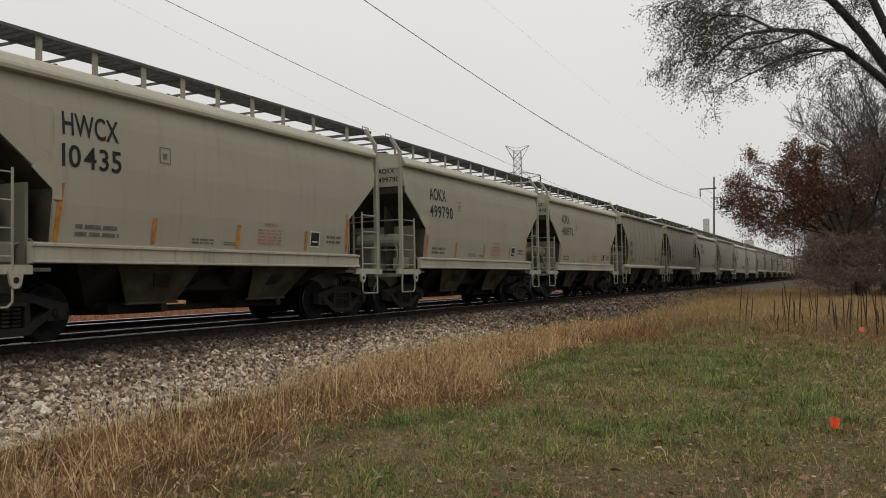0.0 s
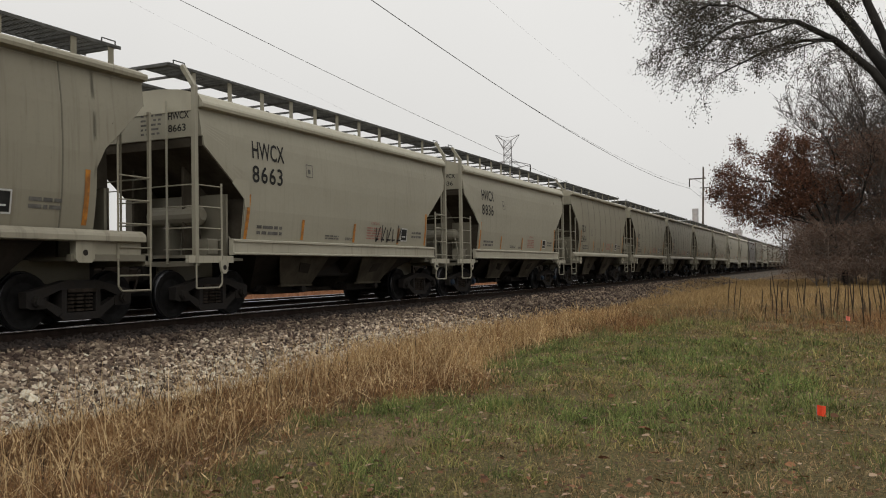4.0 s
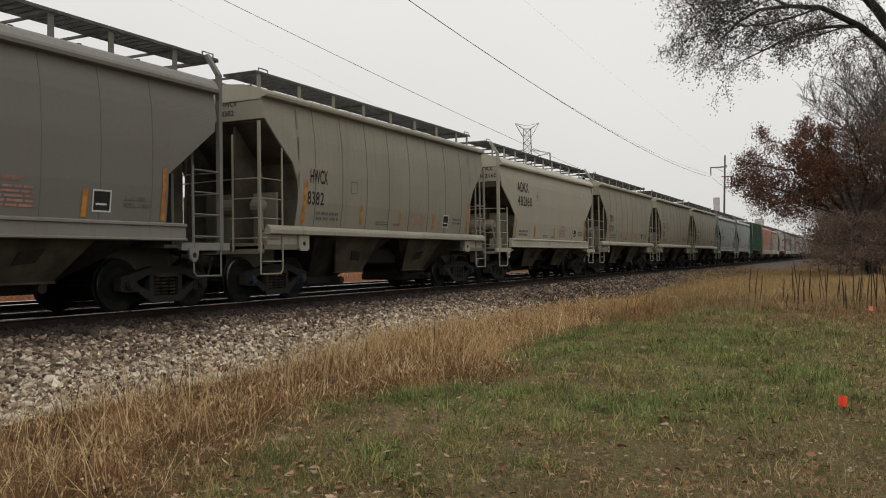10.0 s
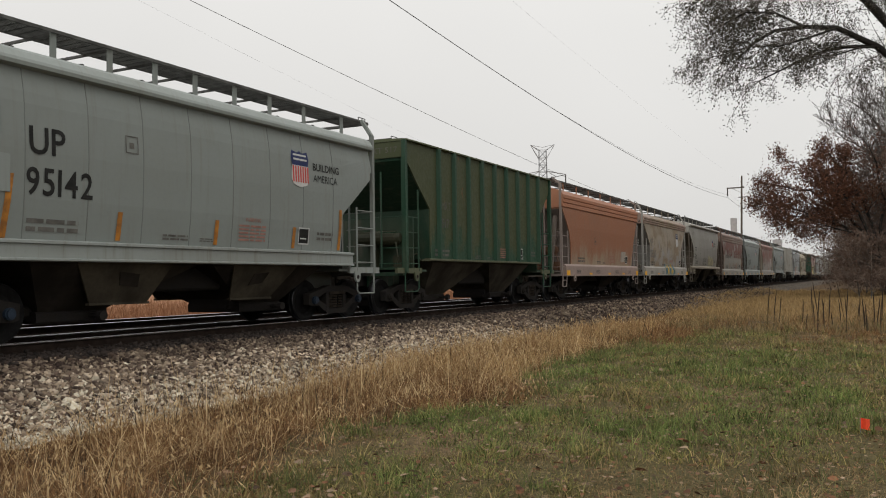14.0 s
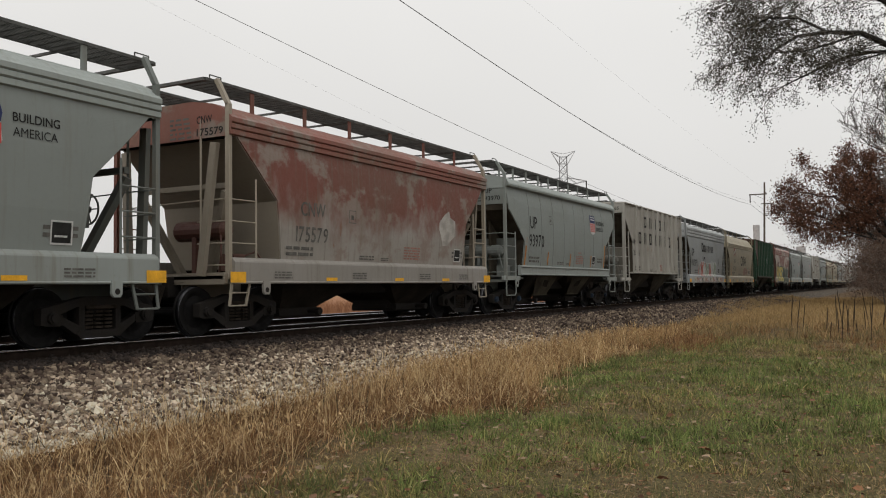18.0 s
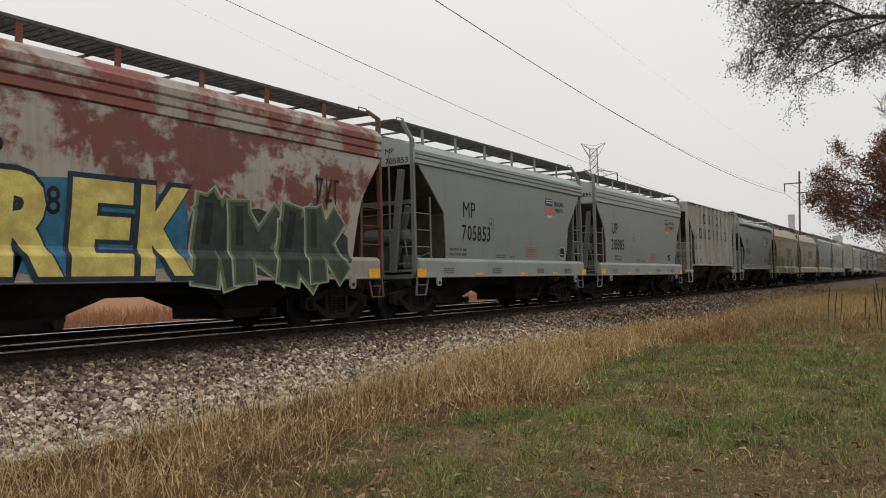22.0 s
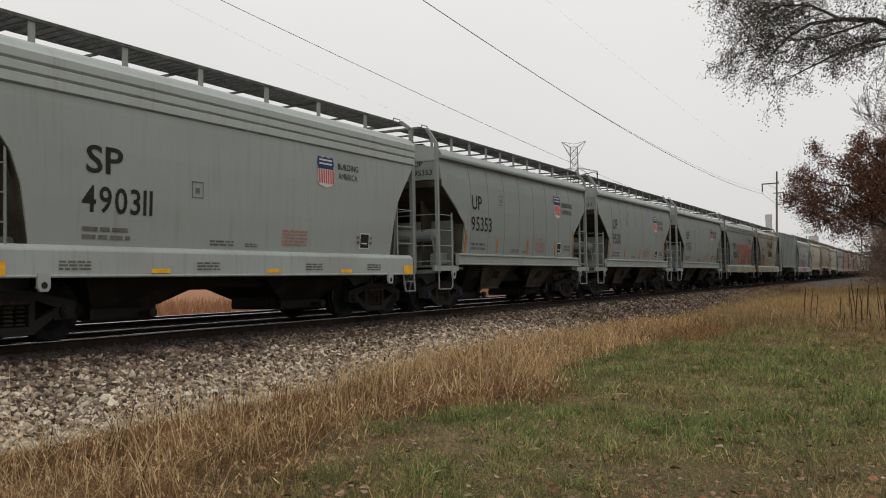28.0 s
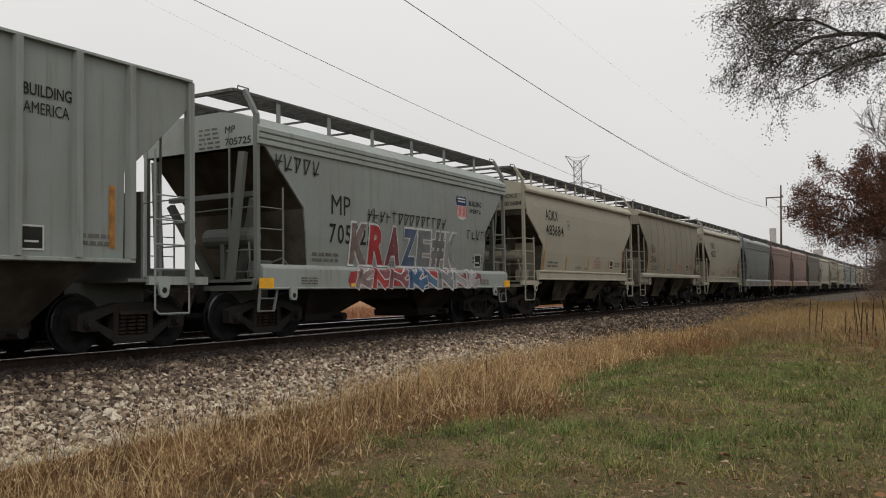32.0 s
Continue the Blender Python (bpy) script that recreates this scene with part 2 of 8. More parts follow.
M_CABLE = plain("cable", (0.03, 0.03, 0.03), 0.6, spread=0.1)
M_FLAG = plain("orange_red_flag", (0.75, 0.075, 0.03), 0.6, spread=0.12)
M_FLAG_PINK = plain("faded_pink_flag", (0.80, 0.22, 0.16), 0.6, spread=0.12)
M_WIRE = plain("flag_wire", (0.25, 0.25, 0.25), 0.5, 0.6, spread=0.1)
M_STICK = plain("dry_wood", (0.30, 0.20, 0.12), 0.85, spread=0.2)
M_STALK = plain("dead_stalk", (0.040, 0.030, 0.021), 0.9, spread=0.35)


def island(name, a, b, rough=0.9, through_light=0.0, spec=0.15):
    """Joined small pieces (stones, blades, leaves), each with a colour of its own between those given."""
    m, n, l, bs = shader(name)
    g = n.new("ShaderNodeNewGeometry")
    r = n.new("ShaderNodeValToRGB")
    cols = [a, b] if not isinstance(a, list) else a
    el = r.color_ramp.elements
    while len(el) < len(cols):
        el.new(0.5)
    for k, c in enumerate(cols):
        el[k].position = k / (len(cols) - 1)
        el[k].color = (*c, 1)
    l.new(g.outputs["Random Per Island"], r.inputs[0])
    v = coords(n, l, shift=False)
    f = noise_node(n, l, v, 1.3, 3.0)
    c = mixed(n, l, ramp(n, l, f, 0.3, 0.75, 0.0, 0.4), r.outputs[0], tuple(0.55 * x for x in cols[0]))
    l.new(c, bs.inputs["Base Color"])
    bs.inputs["Roughness"].default_value = rough
    bs.inputs["Specular IOR Level"].default_value = spec
    if through_light:
        tr = n.new("ShaderNodeBsdfTranslucent")
        l.new(c, tr.inputs["Color"])
        mx = n.new("ShaderNodeMixShader")
        mx.inputs[0].default_value = through_light
        l.new(bs.outputs[0], mx.inputs[1])
        l.new(tr.outputs[0], mx.inputs[2])
        l.new(mx.outputs[0], n["Material Output"].inputs["Surface"])
    return m


M_STONE = island("ballast_stone", [(0.015, 0.010, 0.008), (0.085, 0.057, 0.043), (0.47, 0.375, 0.275), (0.036, 0.021, 0.018), (0.33, 0.255, 0.182), (0.048, 0.030, 0.025), (0.70, 0.58, 0.44), (0.024, 0.016, 0.013), (0.18, 0.128, 0.096)], None, 0.9)
M_STONE_FAR = island("dark_brown_ballast_stone", [(0.014, 0.009, 0.007), (0.056, 0.038, 0.029), (0.185, 0.140, 0.102), (0.027, 0.017, 0.014), (0.30, 0.238, 0.172), (0.038, 0.025, 0.020), (0.085, 0.059, 0.044)], None, 0.9)
M_STONE_PALE = island("pale_toe_stone", [(0.20, 0.175, 0.13), (0.48, 0.43, 0.335), (0.68, 0.62, 0.49), (0.33, 0.29, 0.225)], None, 0.9)
# stones by the rails: oil, and the train's shade painted in with it
M_STONE_DARK = island("oily_shaded_ballast_stone", [(0.010, 0.008, 0.007), (0.024, 0.018, 0.015), (0.042, 0.032, 0.027), (0.016, 0.012, 0.010)], None, 0.9)
M_STRAW = island("pale_straw", [(0.34, 0.22, 0.11), (0.56, 0.40, 0.21), (0.74, 0.57, 0.33), (0.45, 0.30, 0.15)], None, 0.8, 0.2)
M_FLECK = island("dead_blade", [(0.20, 0.14, 0.075), (0.42, 0.31, 0.17), (0.30, 0.21, 0.115), (0.14, 0.085, 0.048)], None, 0.85, 0.2)
M_THATCH = island("matted_dead_grass", [(0.060, 0.032, 0.016), (0.150, 0.082, 0.038), (0.23, 0.125, 0.058), (0.095, 0.055, 0.028)], None, 0.9, 0.15)
M_TUFT = island("rank_green_grass", [(0.060, 0.075, 0.028), (0.140, 0.165, 0.062), (0.090, 0.118, 0.040), (0.26, 0.23, 0.11), (0.11, 0.135, 0.050)], None, 0.85, 0.25)
M_DRAB = island("drab_rough_grass", [(0.085, 0.070, 0.034), (0.25, 0.185, 0.095), (0.13, 0.115, 0.050), (0.34, 0.25, 0.135), (0.12, 0.13, 0.052)], None, 0.85, 0.25)
M_DRY = island("dry_brown_grass", [(0.10, 0.052, 0.024), (0.29, 0.165, 0.074), (0.17, 0.086, 0.038), (0.42, 0.255, 0.125), (0.13, 0.068, 0.032)], None, 0.85, 0.2)
M_GOLD = island("golden_dry_grass", [(0.205, 0.132, 0.060), (0.36, 0.245, 0.112), (0.44, 0.310, 0.150), (0.27, 0.172, 0.076)], None, 0.85, 0.25)
M_GOLDEN = island("ripe_golden_grass", [(0.22, 0.125, 0.055), (0.46, 0.295, 0.135), (0.58, 0.40, 0.20), (0.31, 0.185, 0.085)], None, 0.85, 0.25)
def shades(name, cols, rough, gain, light=(0.55, 1.0, 1.5)):
    """The same growth in a dark, a middle and a pale strain."""
    return [island(name, [tuple(min(0.8, k * g * c) for c, g in zip(col, gain)) for col in cols], None, rough, 0.28) for k in light]


GREENS = shades("green_grass", [(0.044, 0.067, 0.018), (0.174, 0.224, 0.063), (0.084, 0.132, 0.034), (0.265, 0.256, 0.092), (0.130, 0.186, 0.052)], 0.85, (1.02, 0.99, 1.08))
DULLS = shades("dull_green_grass", [(0.062, 0.062, 0.024), (0.250, 0.222, 0.088), (0.120, 0.128, 0.044), (0.41, 0.305, 0.145), (0.165, 0.162, 0.058)], 0.85, (1.0, 1.0, 0.95))
BROWNS = shades("mixed_short_grass", [(0.068, 0.053, 0.026), (0.300, 0.196, 0.108), (0.112, 0.104, 0.042), (0.40, 0.272, 0.155), (0.20, 0.126, 0.070)], 0.85, (1.0, 1.0, 0.95))
M_LITTER = island("fallen_leaves", [(0.060, 0.030, 0.018), (0.24, 0.115, 0.060), (0.045, 0.028, 0.020), (0.40, 0.29, 0.20), (0.15, 0.065, 0.035)], None, 0.9, 0.1)
M_LEAF_DARK = island("dark_hanging_leaves", [(0.03, 0.03, 0.021), (0.0525, 0.048, 0.033), (0.0675, 0.057, 0.036), (0.042, 0.036, 0.024)], None, 0.8, 0.25)
M_LEAF_RUST = island("rusty_oak_leaves", [(0.075, 0.036, 0.024), (0.150, 0.068, 0.038), (0.062, 0.032, 0.023), (0.190, 0.086, 0.046)], None, 0.85, 0.25)
M_LEAF_BROWN = island("dull_brown_leaves", [(0.1148, 0.0783, 0.0607), (0.162, 0.108, 0.081), (0.1013, 0.0702, 0.0567), (0.189, 0.1148, 0.081)], None, 0.85, 0.25)
M_TWIG = island("fine_twigs", [(0.0725, 0.0628, 0.0563), (0.1368, 0.1175, 0.1046), (0.0998, 0.0885, 0.0805)], None, 0.9)
M_TWIG_FAR = island("distant_twigs", [(0.10, 0.095, 0.09), (0.15, 0.14, 0.13), (0.12, 0.11, 0.105)], None, 0.9)
M_BRUSH = island("dry_brush_twigs", [(0.13, 0.105, 0.086), (0.24, 0.19, 0.152), (0.17, 0.135, 0.11)], None, 0.9)


def ground_material():
    m, n, l, b = shader("meadow_soil")
    tc = n.new("ShaderNodeTexCoord")
    v = tc.outputs["Object"]
    sep = n.new("ShaderNodeSeparateXYZ")
    l.new(v, sep.inputs[0])
    big = noise_node(n, l, v, 0.35, 4.0)
    mid = noise_node(n, l, v, 2.2, 5.0)
    fin = noise_node(n, l, v, 30.0, 4.0)
    wob = maths(n, l, "MULTIPLY", maths(n, l, "SUBTRACT", mid, 0.5), 1.6)
    xx = maths(n, l, "ADD", sep.outputs[0], wob)
    # ground below the green blades is dark, shade between them put into the colour
    green = mixed(n, l, ramp(n, l, fin, 0.3, 0.7), (0.040, 0.036, 0.016), (0.125, 0.100, 0.046))
    soil = mixed(n, l, ramp(n, l, fin, 0.3, 0.7), (0.065, 0.045, 0.026), (0.21, 0.145, 0.084))
    straw = mixed(n, l, ramp(n, l, fin, 0.3, 0.7), (0.042, 0.027, 0.015), (0.13, 0.083, 0.043))
    c = mixed(n, l, ramp(n, l, big, 0.48, 0.66), green, soil)
    c = mixed(n, l, ramp(n, l, xx, -5.2, -4.0, 1.0, 0.0), c, straw)
    yy = maths(n, l, "ADD", sep.outputs[1], maths(n, l, "MULTIPLY", wob, 3.0))
    c = mixed(n, l, ramp(n, l, yy, 19.0, 25.0), c, straw)
    far = mixed(n, l, ramp(n, l, mid, 0.3, 0.7), (0.20, 0.095, 0.05), (0.30, 0.155, 0.085))
    c = mixed(n, l, ramp(n, l, xx, -22.0, -19.0, 1.0, 0.0), c, far)
    l.new(c, b.inputs["Base Color"])
    b.inputs["Roughness"].default_value = 0.95
    b.inputs["Specular IOR Level"].default_value = 0.1
    bump(n, l, b, fin, 0.6, 0.03)
    return m


def ballast_material():
    m, n, l, b = shader("ballast_bed")
    tc = n.new("ShaderNodeTexCoord")
    v = tc.outputs["Object"]
    vo = n.new("ShaderNodeTexVoronoi")
    vo.inputs["Scale"].default_value = 17.0
    l.new(v, vo.inputs["Vector"])
    hs = n.new("ShaderNodeSeparateXYZ")
    l.new(vo.outputs["Color"], hs.inputs[0])
    c = mixed(n, l, hs.outputs[0], (0.020, 0.016, 0.013), (0.16, 0.135, 0.105))
    big = noise_node(n, l, v, 0.6, 3.0)
    c = mixed(n, l, ramp(n, l, big, 0.3, 0.8, 0.0, 0.5), c, (0.10, 0.08, 0.07))
    sep = n.new("ShaderNodeSeparateXYZ")
    l.new(v, sep.inputs[0])
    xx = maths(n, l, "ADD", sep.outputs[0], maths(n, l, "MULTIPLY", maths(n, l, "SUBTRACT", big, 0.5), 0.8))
    # bed darkened beside and under the train, for oily stain and shade together
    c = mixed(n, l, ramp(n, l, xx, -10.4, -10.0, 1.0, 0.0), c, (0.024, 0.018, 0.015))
    l.new(c, b.inputs["Base Color"])
    b.inputs["Roughness"].default_value = 0.95
    b.inputs["Specular IOR Level"].default_value = 0.1
    bump(n, l, b, vo.outputs["Distance"], 1.0, 0.05)
    return m


M_GROUND = ground_material()
M_BALLAST = ballast_material()


# ---- mesh building ----
class Geo:
    """Points and faces of one mesh."""

    def __init__(self):
        self.v, self.f = [], []

    def add(self, pts, faces):
        k = len(self.v)
        self.v += [tuple(p) for p in pts]
        self.f += [tuple(i + k for i in q) for q in faces]
        return self

    def box(self, x0, x1, y0, y1, z0, z1):
        p = [(x, y, z) for x in (x0, x1) for y in (y0, y1) for z in (z0, z1)]
        return self.add(p, [(0, 1, 3, 2), (4, 6, 7, 5), (0, 4, 5, 1), (2, 3, 7, 6), (0, 2, 6, 4), (1, 5, 7, 3)])

    def slab(self, x0, x1, y0, y1, z0, z1, c=0.012):
        """A box with all its upright and lengthwise edges chamfered, lengthwise along y."""
        sec = [(x0 + c, z0), (x1 - c, z0), (x1, z0 + c), (x1, z1 - c), (x1 - c, z1), (x0 + c, z1), (x0, z1 - c), (x0, z0 + c)]
        return self.loft([[(x, y, z) for x, z in sec] for y in (y0, y1)])

    def tube(self, p, q, r0, r1=None, n=6, caps=True):
        p, q = Vector(p), Vector(q)
        r1 = r0 if r1 is None else r1
        d = (q - p).normalized()
        a = d.orthogonal().normalized()
        b = d.cross(a)
        ring = [a * math.cos(2 * math.pi * k / n) + b * math.sin(2 * math.pi * k / n) for k in range(n)]
        pts = [p + s * r0 for s in ring] + [q + s * r1 for s in ring]
        fs = [(k, (k + 1) % n, n + (k + 1) % n, n + k) for k in range(n)]
        if caps:
            fs += [tuple(range(n))[::-1], tuple(range(n, 2 * n))]
        return self.add(pts, fs)

    def pipe(self, pts, r, n=6):
        for a, b in zip(pts, pts[1:]):
            self.tube(a, b, r, r, n)
        return self

    def bar(self, p, q, w, h, up=(0, 0, 1)):
        """A square bar from p to q, h along up, w across."""
        p, q = Vector(p), Vector(q)
        d = (q - p).normalized()
        side = d.cross(Vector(up))
        side = side.normalized() if side.length > 1e-4 else d.orthogonal().normalized()
        u = side.cross(d).normalized()
        sec = [side * (w / 2) * a + u * (h / 2) * b for a, b in ((-1, -1), (1, -1), (1, 1), (-1, 1))]
        return self.loft([[p + s for s in sec], [q + s for s in sec]])

    def loft(self, rings, caps=True, close=True):
        n = len(rings[0])
        pts = [p for r in rings for p in r]
        fs = []
        for i in range(len(rings) - 1):
            for k in range(n if close else n - 1):
                a, b = i * n + k, i * n + (k + 1) % n
                fs.append((a, b, b + n, a + n))
        if caps:
            fs += [tuple(range(n))[::-1], tuple(range((len(rings) - 1) * n, len(rings) * n))]
        return self.add(pts, fs)

    def prism(self, poly, x0, x1):
        """A polygon in (y, z), extruded along x."""
        return self.loft([[(x0, y, z) for y, z in poly], [(x1, y, z) for y, z in poly]])

    def mesh(self, name, mat, smooth=False):
        me = bpy.data.meshes.new(name)
        me.from_pydata(self.v, [], self.f)
        bm = bmesh.new()
        bm.from_mesh(me)
        bmesh.ops.recalc_face_normals(bm, faces=bm.faces)
        bm.to_mesh(me)
        bm.free()
        if smooth:
            me.shade_smooth()
        me.materials.append(mat)
        return me


def mesh_from_arrays(name, verts, quads, mat):
    me = bpy.data.meshes.new(name)
    verts, quads = np.asarray(verts, np.float32), np.asarray(quads, np.int32)
    nv, nf, k = len(verts), len(quads), quads.shape[1]
    me.vertices.add(nv)
    me.vertices.foreach_set("co", verts.ravel())
    me.loops.add(nf * k)
    me.loops.foreach_set("vertex_index", quads.ravel())
    me.polygons.add(nf)
    me.polygons.foreach_set("loop_start", np.arange(0, nf * k, k, dtype=np.int32))
    me.update(calc_edges=True)
    me.validate()
    me.materials.append(mat)
    return me


def part(name, me, parent, label=""):
    ob = new(name, me)
    ob.parent = parent
    if label:
        tagged(ob, label)
    return ob


# ---- the lie of the land: x across the track, y along it ----
TRACK_X, RAIL_Z = -12.45, 0.66
TRACK2_X = -16.75


def bed_height(x):
    """Height of the ballast and the ground across the line."""
    pts = [(-400, -0.2), (-60, -0.1), (-24, 0.0), (-21.5, 0.0), (-19.4, 0.44), (-10.2, 0.44), (-9.75, 0.34), (-7.9, -0.02), (-7.3, -0.05), (-6.0, -0.03), (-4.0, 0.0), (400, 0.0)]
    return float(np.interp(x, [p[0] for p in pts], [p[1] for p in pts]))


LAY = {}


def build_ground():
    xs = sorted({-2500, -1200, -600, -300, -150, -80, -50, -35, -28, -24, -21.5, -20.5, -19.4, -17, -14, -12, -10.6, -9.9, -9, -8.4, *np.arange(-8, 8.1, 0.5), 10, 14, 20, 30, 50, 90, 200, 500, 1200, 2500})
    ys = sorted({-1500, -600, -200, -80, -40, -20, -10, -5, *np.arange(-2, 40.1, 0.6), 45, 52, 60, 75, 95, 130, 180, 260, 400, 700, 1100, 1600, 2400, 3500})
    v = []
    for x in xs:
        for y in ys:
            z = bed_height(x)
            if -7 < x < 8 and -2 < y < 40:
                z += 0.045 * noise.noise((x * 0.55, y * 0.55, 0.3)) + 0.02 * noise.noise((x * 1.7, y * 1.7, 2.0))
            v.append((x, y, z))
    LAY["x"], LAY["y"], LAY["z"] = np.array(xs, float), np.array(ys, float), np.array([p[2] for p in v]).reshape(len(xs), len(ys))
    ny = len(ys)
    f = [(i * ny + j, (i + 1) * ny + j, (i + 1) * ny + j + 1, i * ny + j + 1) for i in range(len(xs) - 1) for j in range(ny - 1)]
    me = bpy.data.meshes.new("ground")
    me.from_pydata(v, [], f)
    me.shade_smooth()
    me.materials.append(M_GROUND)
    tagged(new("ground", me), "grassy trackside ground with brown verge and bare patches", "ground", kind="structure")
    # ballast bed, a long raised bank of broken stone, a hand above the soil
    g = Geo()
    prof = [(-22.0, -0.15), (-21.3, 0.03), (-19.4, 0.475), (-10.2, 0.475), (-9.75, 0.38), (-7.95, 0.02), (-7.5, -0.15)]
    yy = [-60, -20, 0, 15, 30, 60, 120, 300, 700, 1300]
    g.loft([[(x, y, z) for x, z in prof] for y in yy])
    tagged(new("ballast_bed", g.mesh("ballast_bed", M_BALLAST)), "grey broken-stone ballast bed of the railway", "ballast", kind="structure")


def build_track(name, cx, label, y0=-60.0, y1=1250.0):
    root = tagged(new(name), label, "railway track", kind="structure")
    sec_web = [(-0.068, 0.0), (0.068, 0.0), (0.068, 0.012), (0.010, 0.035), (0.010, 0.13), (0.035, 0.14), (0.035, 0.155), (-0.035, 0.155), (-0.035, 0.14), (-0.010, 0.13), (-0.010, 0.035), (-0.068, 0.012)]
    for s in (-1, 1):
        x = cx + s * 0.755
        g = Geo().loft([[(x + a, y, RAIL_Z - 0.172 + z) for a, z in sec_web] for y in (y0, y1)])
        rail = part("rail", g.mesh("rail", M_RAIL), root)
        h = Geo().loft([[(x + a, y, RAIL_Z + z) for a, z in ((-0.034, -0.017), (0.034, -0.017), (0.034, -0.006), (0.024, 0.0), (-0.024, 0.0), (-0.034, -0.006))] for y in (y0, y1)])
        part("rail_head", h.mesh("rail_head", M_RAILHEAD), rail, "bright worn top of the rail")
    g = Geo().slab(-1.3, 1.3, -0.115, 0.115, 0.0, 0.17, 0.01)
    tie = g.mesh("tie", M_TIE)
    k = 0
    y = -12.0
    while y < 150 and k < 290:
        t = part("tie", tie, root)
        t.location = (cx, y, RAIL_Z - 0.172 - 0.165)
        y += 0.53
        k += 1
    rest = Geo()
    while y < 700:
        rest.box(cx - 1.3, cx + 1.3, y - 0.115, y + 0.115, RAIL_Z - 0.33, RAIL_Z - 0.172)
        y += 0.53
    tagged(part("far_ties", rest.mesh("far_ties", M_TIE), root), kind="stuff")
    return root


# ---- loose stones, grass and litter ----
def stone_shapes(n, rng):
    """n rough stone hulls of unit size as (8 points, 6 quads)."""
    base = np.array([(x, y, z) for x in (-1, 1) for y in (-1, 1) for z in (-1, 1)], float) * 0.5
    quads = np.array([(0, 1, 3, 2), (4, 6, 7, 5), (0, 4, 5, 1), (2, 3, 7, 6), (0, 2, 6, 4), (1, 5, 7, 3)])
    pts = base[None] * rng.uniform(0.55, 1.15, (n, 8, 1)) + rng.uniform(-0.12, 0.12, (n, 8, 3))
    return pts, quads


def random_turns(n, rng):
    q = rng.normal(size=(n, 4))
    q /= np.linalg.norm(q, axis=1)[:, None]
    w, x, y, z = q.T
    return np.stack([np.stack([1 - 2 * (y * y + z * z), 2 * (x * y - z * w), 2 * (x * z + y * w)], -1),
                     np.stack([2 * (x * y + z * w), 1 - 2 * (x * x + z * z), 2 * (y * z - x * w)], -1),
                     np.stack([2 * (x * z - y * w), 2 * (y * z + x * w), 1 - 2 * (x * x + y * y)], -1)], -2)


def ballast_surface(x):
    return np.interp(x, [-22, -21.3, -19.4, -10.2, -9.75, -7.95, -7.5], [-0.15, 0.03, 0.475, 0.475, 0.38, 0.02, -0.06])


def scatter_stones():
    rng = np.random.default_rng(5)

    def lay(n, x0, x1, y0, y1, s0, s1, name, mat, power=1.0):
        y = y0 + (y1 - y0) * rng.random(n) ** power
        x = rng.uniform(x0, x1, n)
        s = rng.uniform(s0, s1, n)
        pts, quads = stone_shapes(n, rng)
        pts = np.einsum("nij,nkj->nki", random_turns(n, rng), pts * np.array([1.25, 0.95, 0.75])) * s[:, None, None]
        pts += np.stack([x, y, ballast_surface(x) + rng.uniform(-0.15, 0.45, n) * s], -1)[:, None]
        q = (quads[None] + 8 * np.arange(n)[:, None, None]).reshape(-1, 4)
        return tagged(new(name, mesh_from_arrays(name, pts.reshape(-1, 3), q, mat)), "loose grey and brown broken ballast stones", "ballast stones", kind="stuff")

    lay(37000, -9.7, -7.7, 3.0, 24, 0.028, 0.072, "ballast_stones", M_STONE, 1.3)
    lay(14000, -10.3, -9.45, 3.0, 26, 0.030, 0.072, "upper_ballast_stones", M_STONE_FAR, 1.3)
    lay(18000, -10.25, -7.7, 21, 80, 0.05, 0.10, "far_ballast_stones", M_STONE_FAR, 1.3)
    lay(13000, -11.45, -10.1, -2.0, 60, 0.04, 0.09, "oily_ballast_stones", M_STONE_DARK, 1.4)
    lay(13000, -8.75, -7.35, 3.6, 24, 0.026, 0.062, "pale_toe_stones", M_STONE_PALE, 1.3)
    # the nearest stones one by one
    heap = tagged(new("nearest_ballast_stones"), "single loose ballast stones at the foot of the bank", "stones")
    shapes = []
    for k in range(10):
        p, q = stone_shapes(1, rng)
        g = Geo().add([tuple(a * (1.25, 0.95, 0.75)) for a in p[0]], [tuple(a) for a in q])
        shapes.append(g.mesh("stone", M_STONE if k % 3 else M_STONE_PALE))
    r = random.Random(8)
    for k in range(280):
        x, y = r.uniform(-9.6, -7.75), r.uniform(4.5, 12.0)
        s = r.uniform(0.055, 0.10)
        o = part("stone", shapes[k % 10], heap)
        o.matrix_basis = pose(x, y, float(ballast_surface(x)) + 0.15 * s, r.uniform(0, 360), r.uniform(0, 360), r.uniform(0, 360)) @ Matrix.Diagonal((s, s, s, 1))


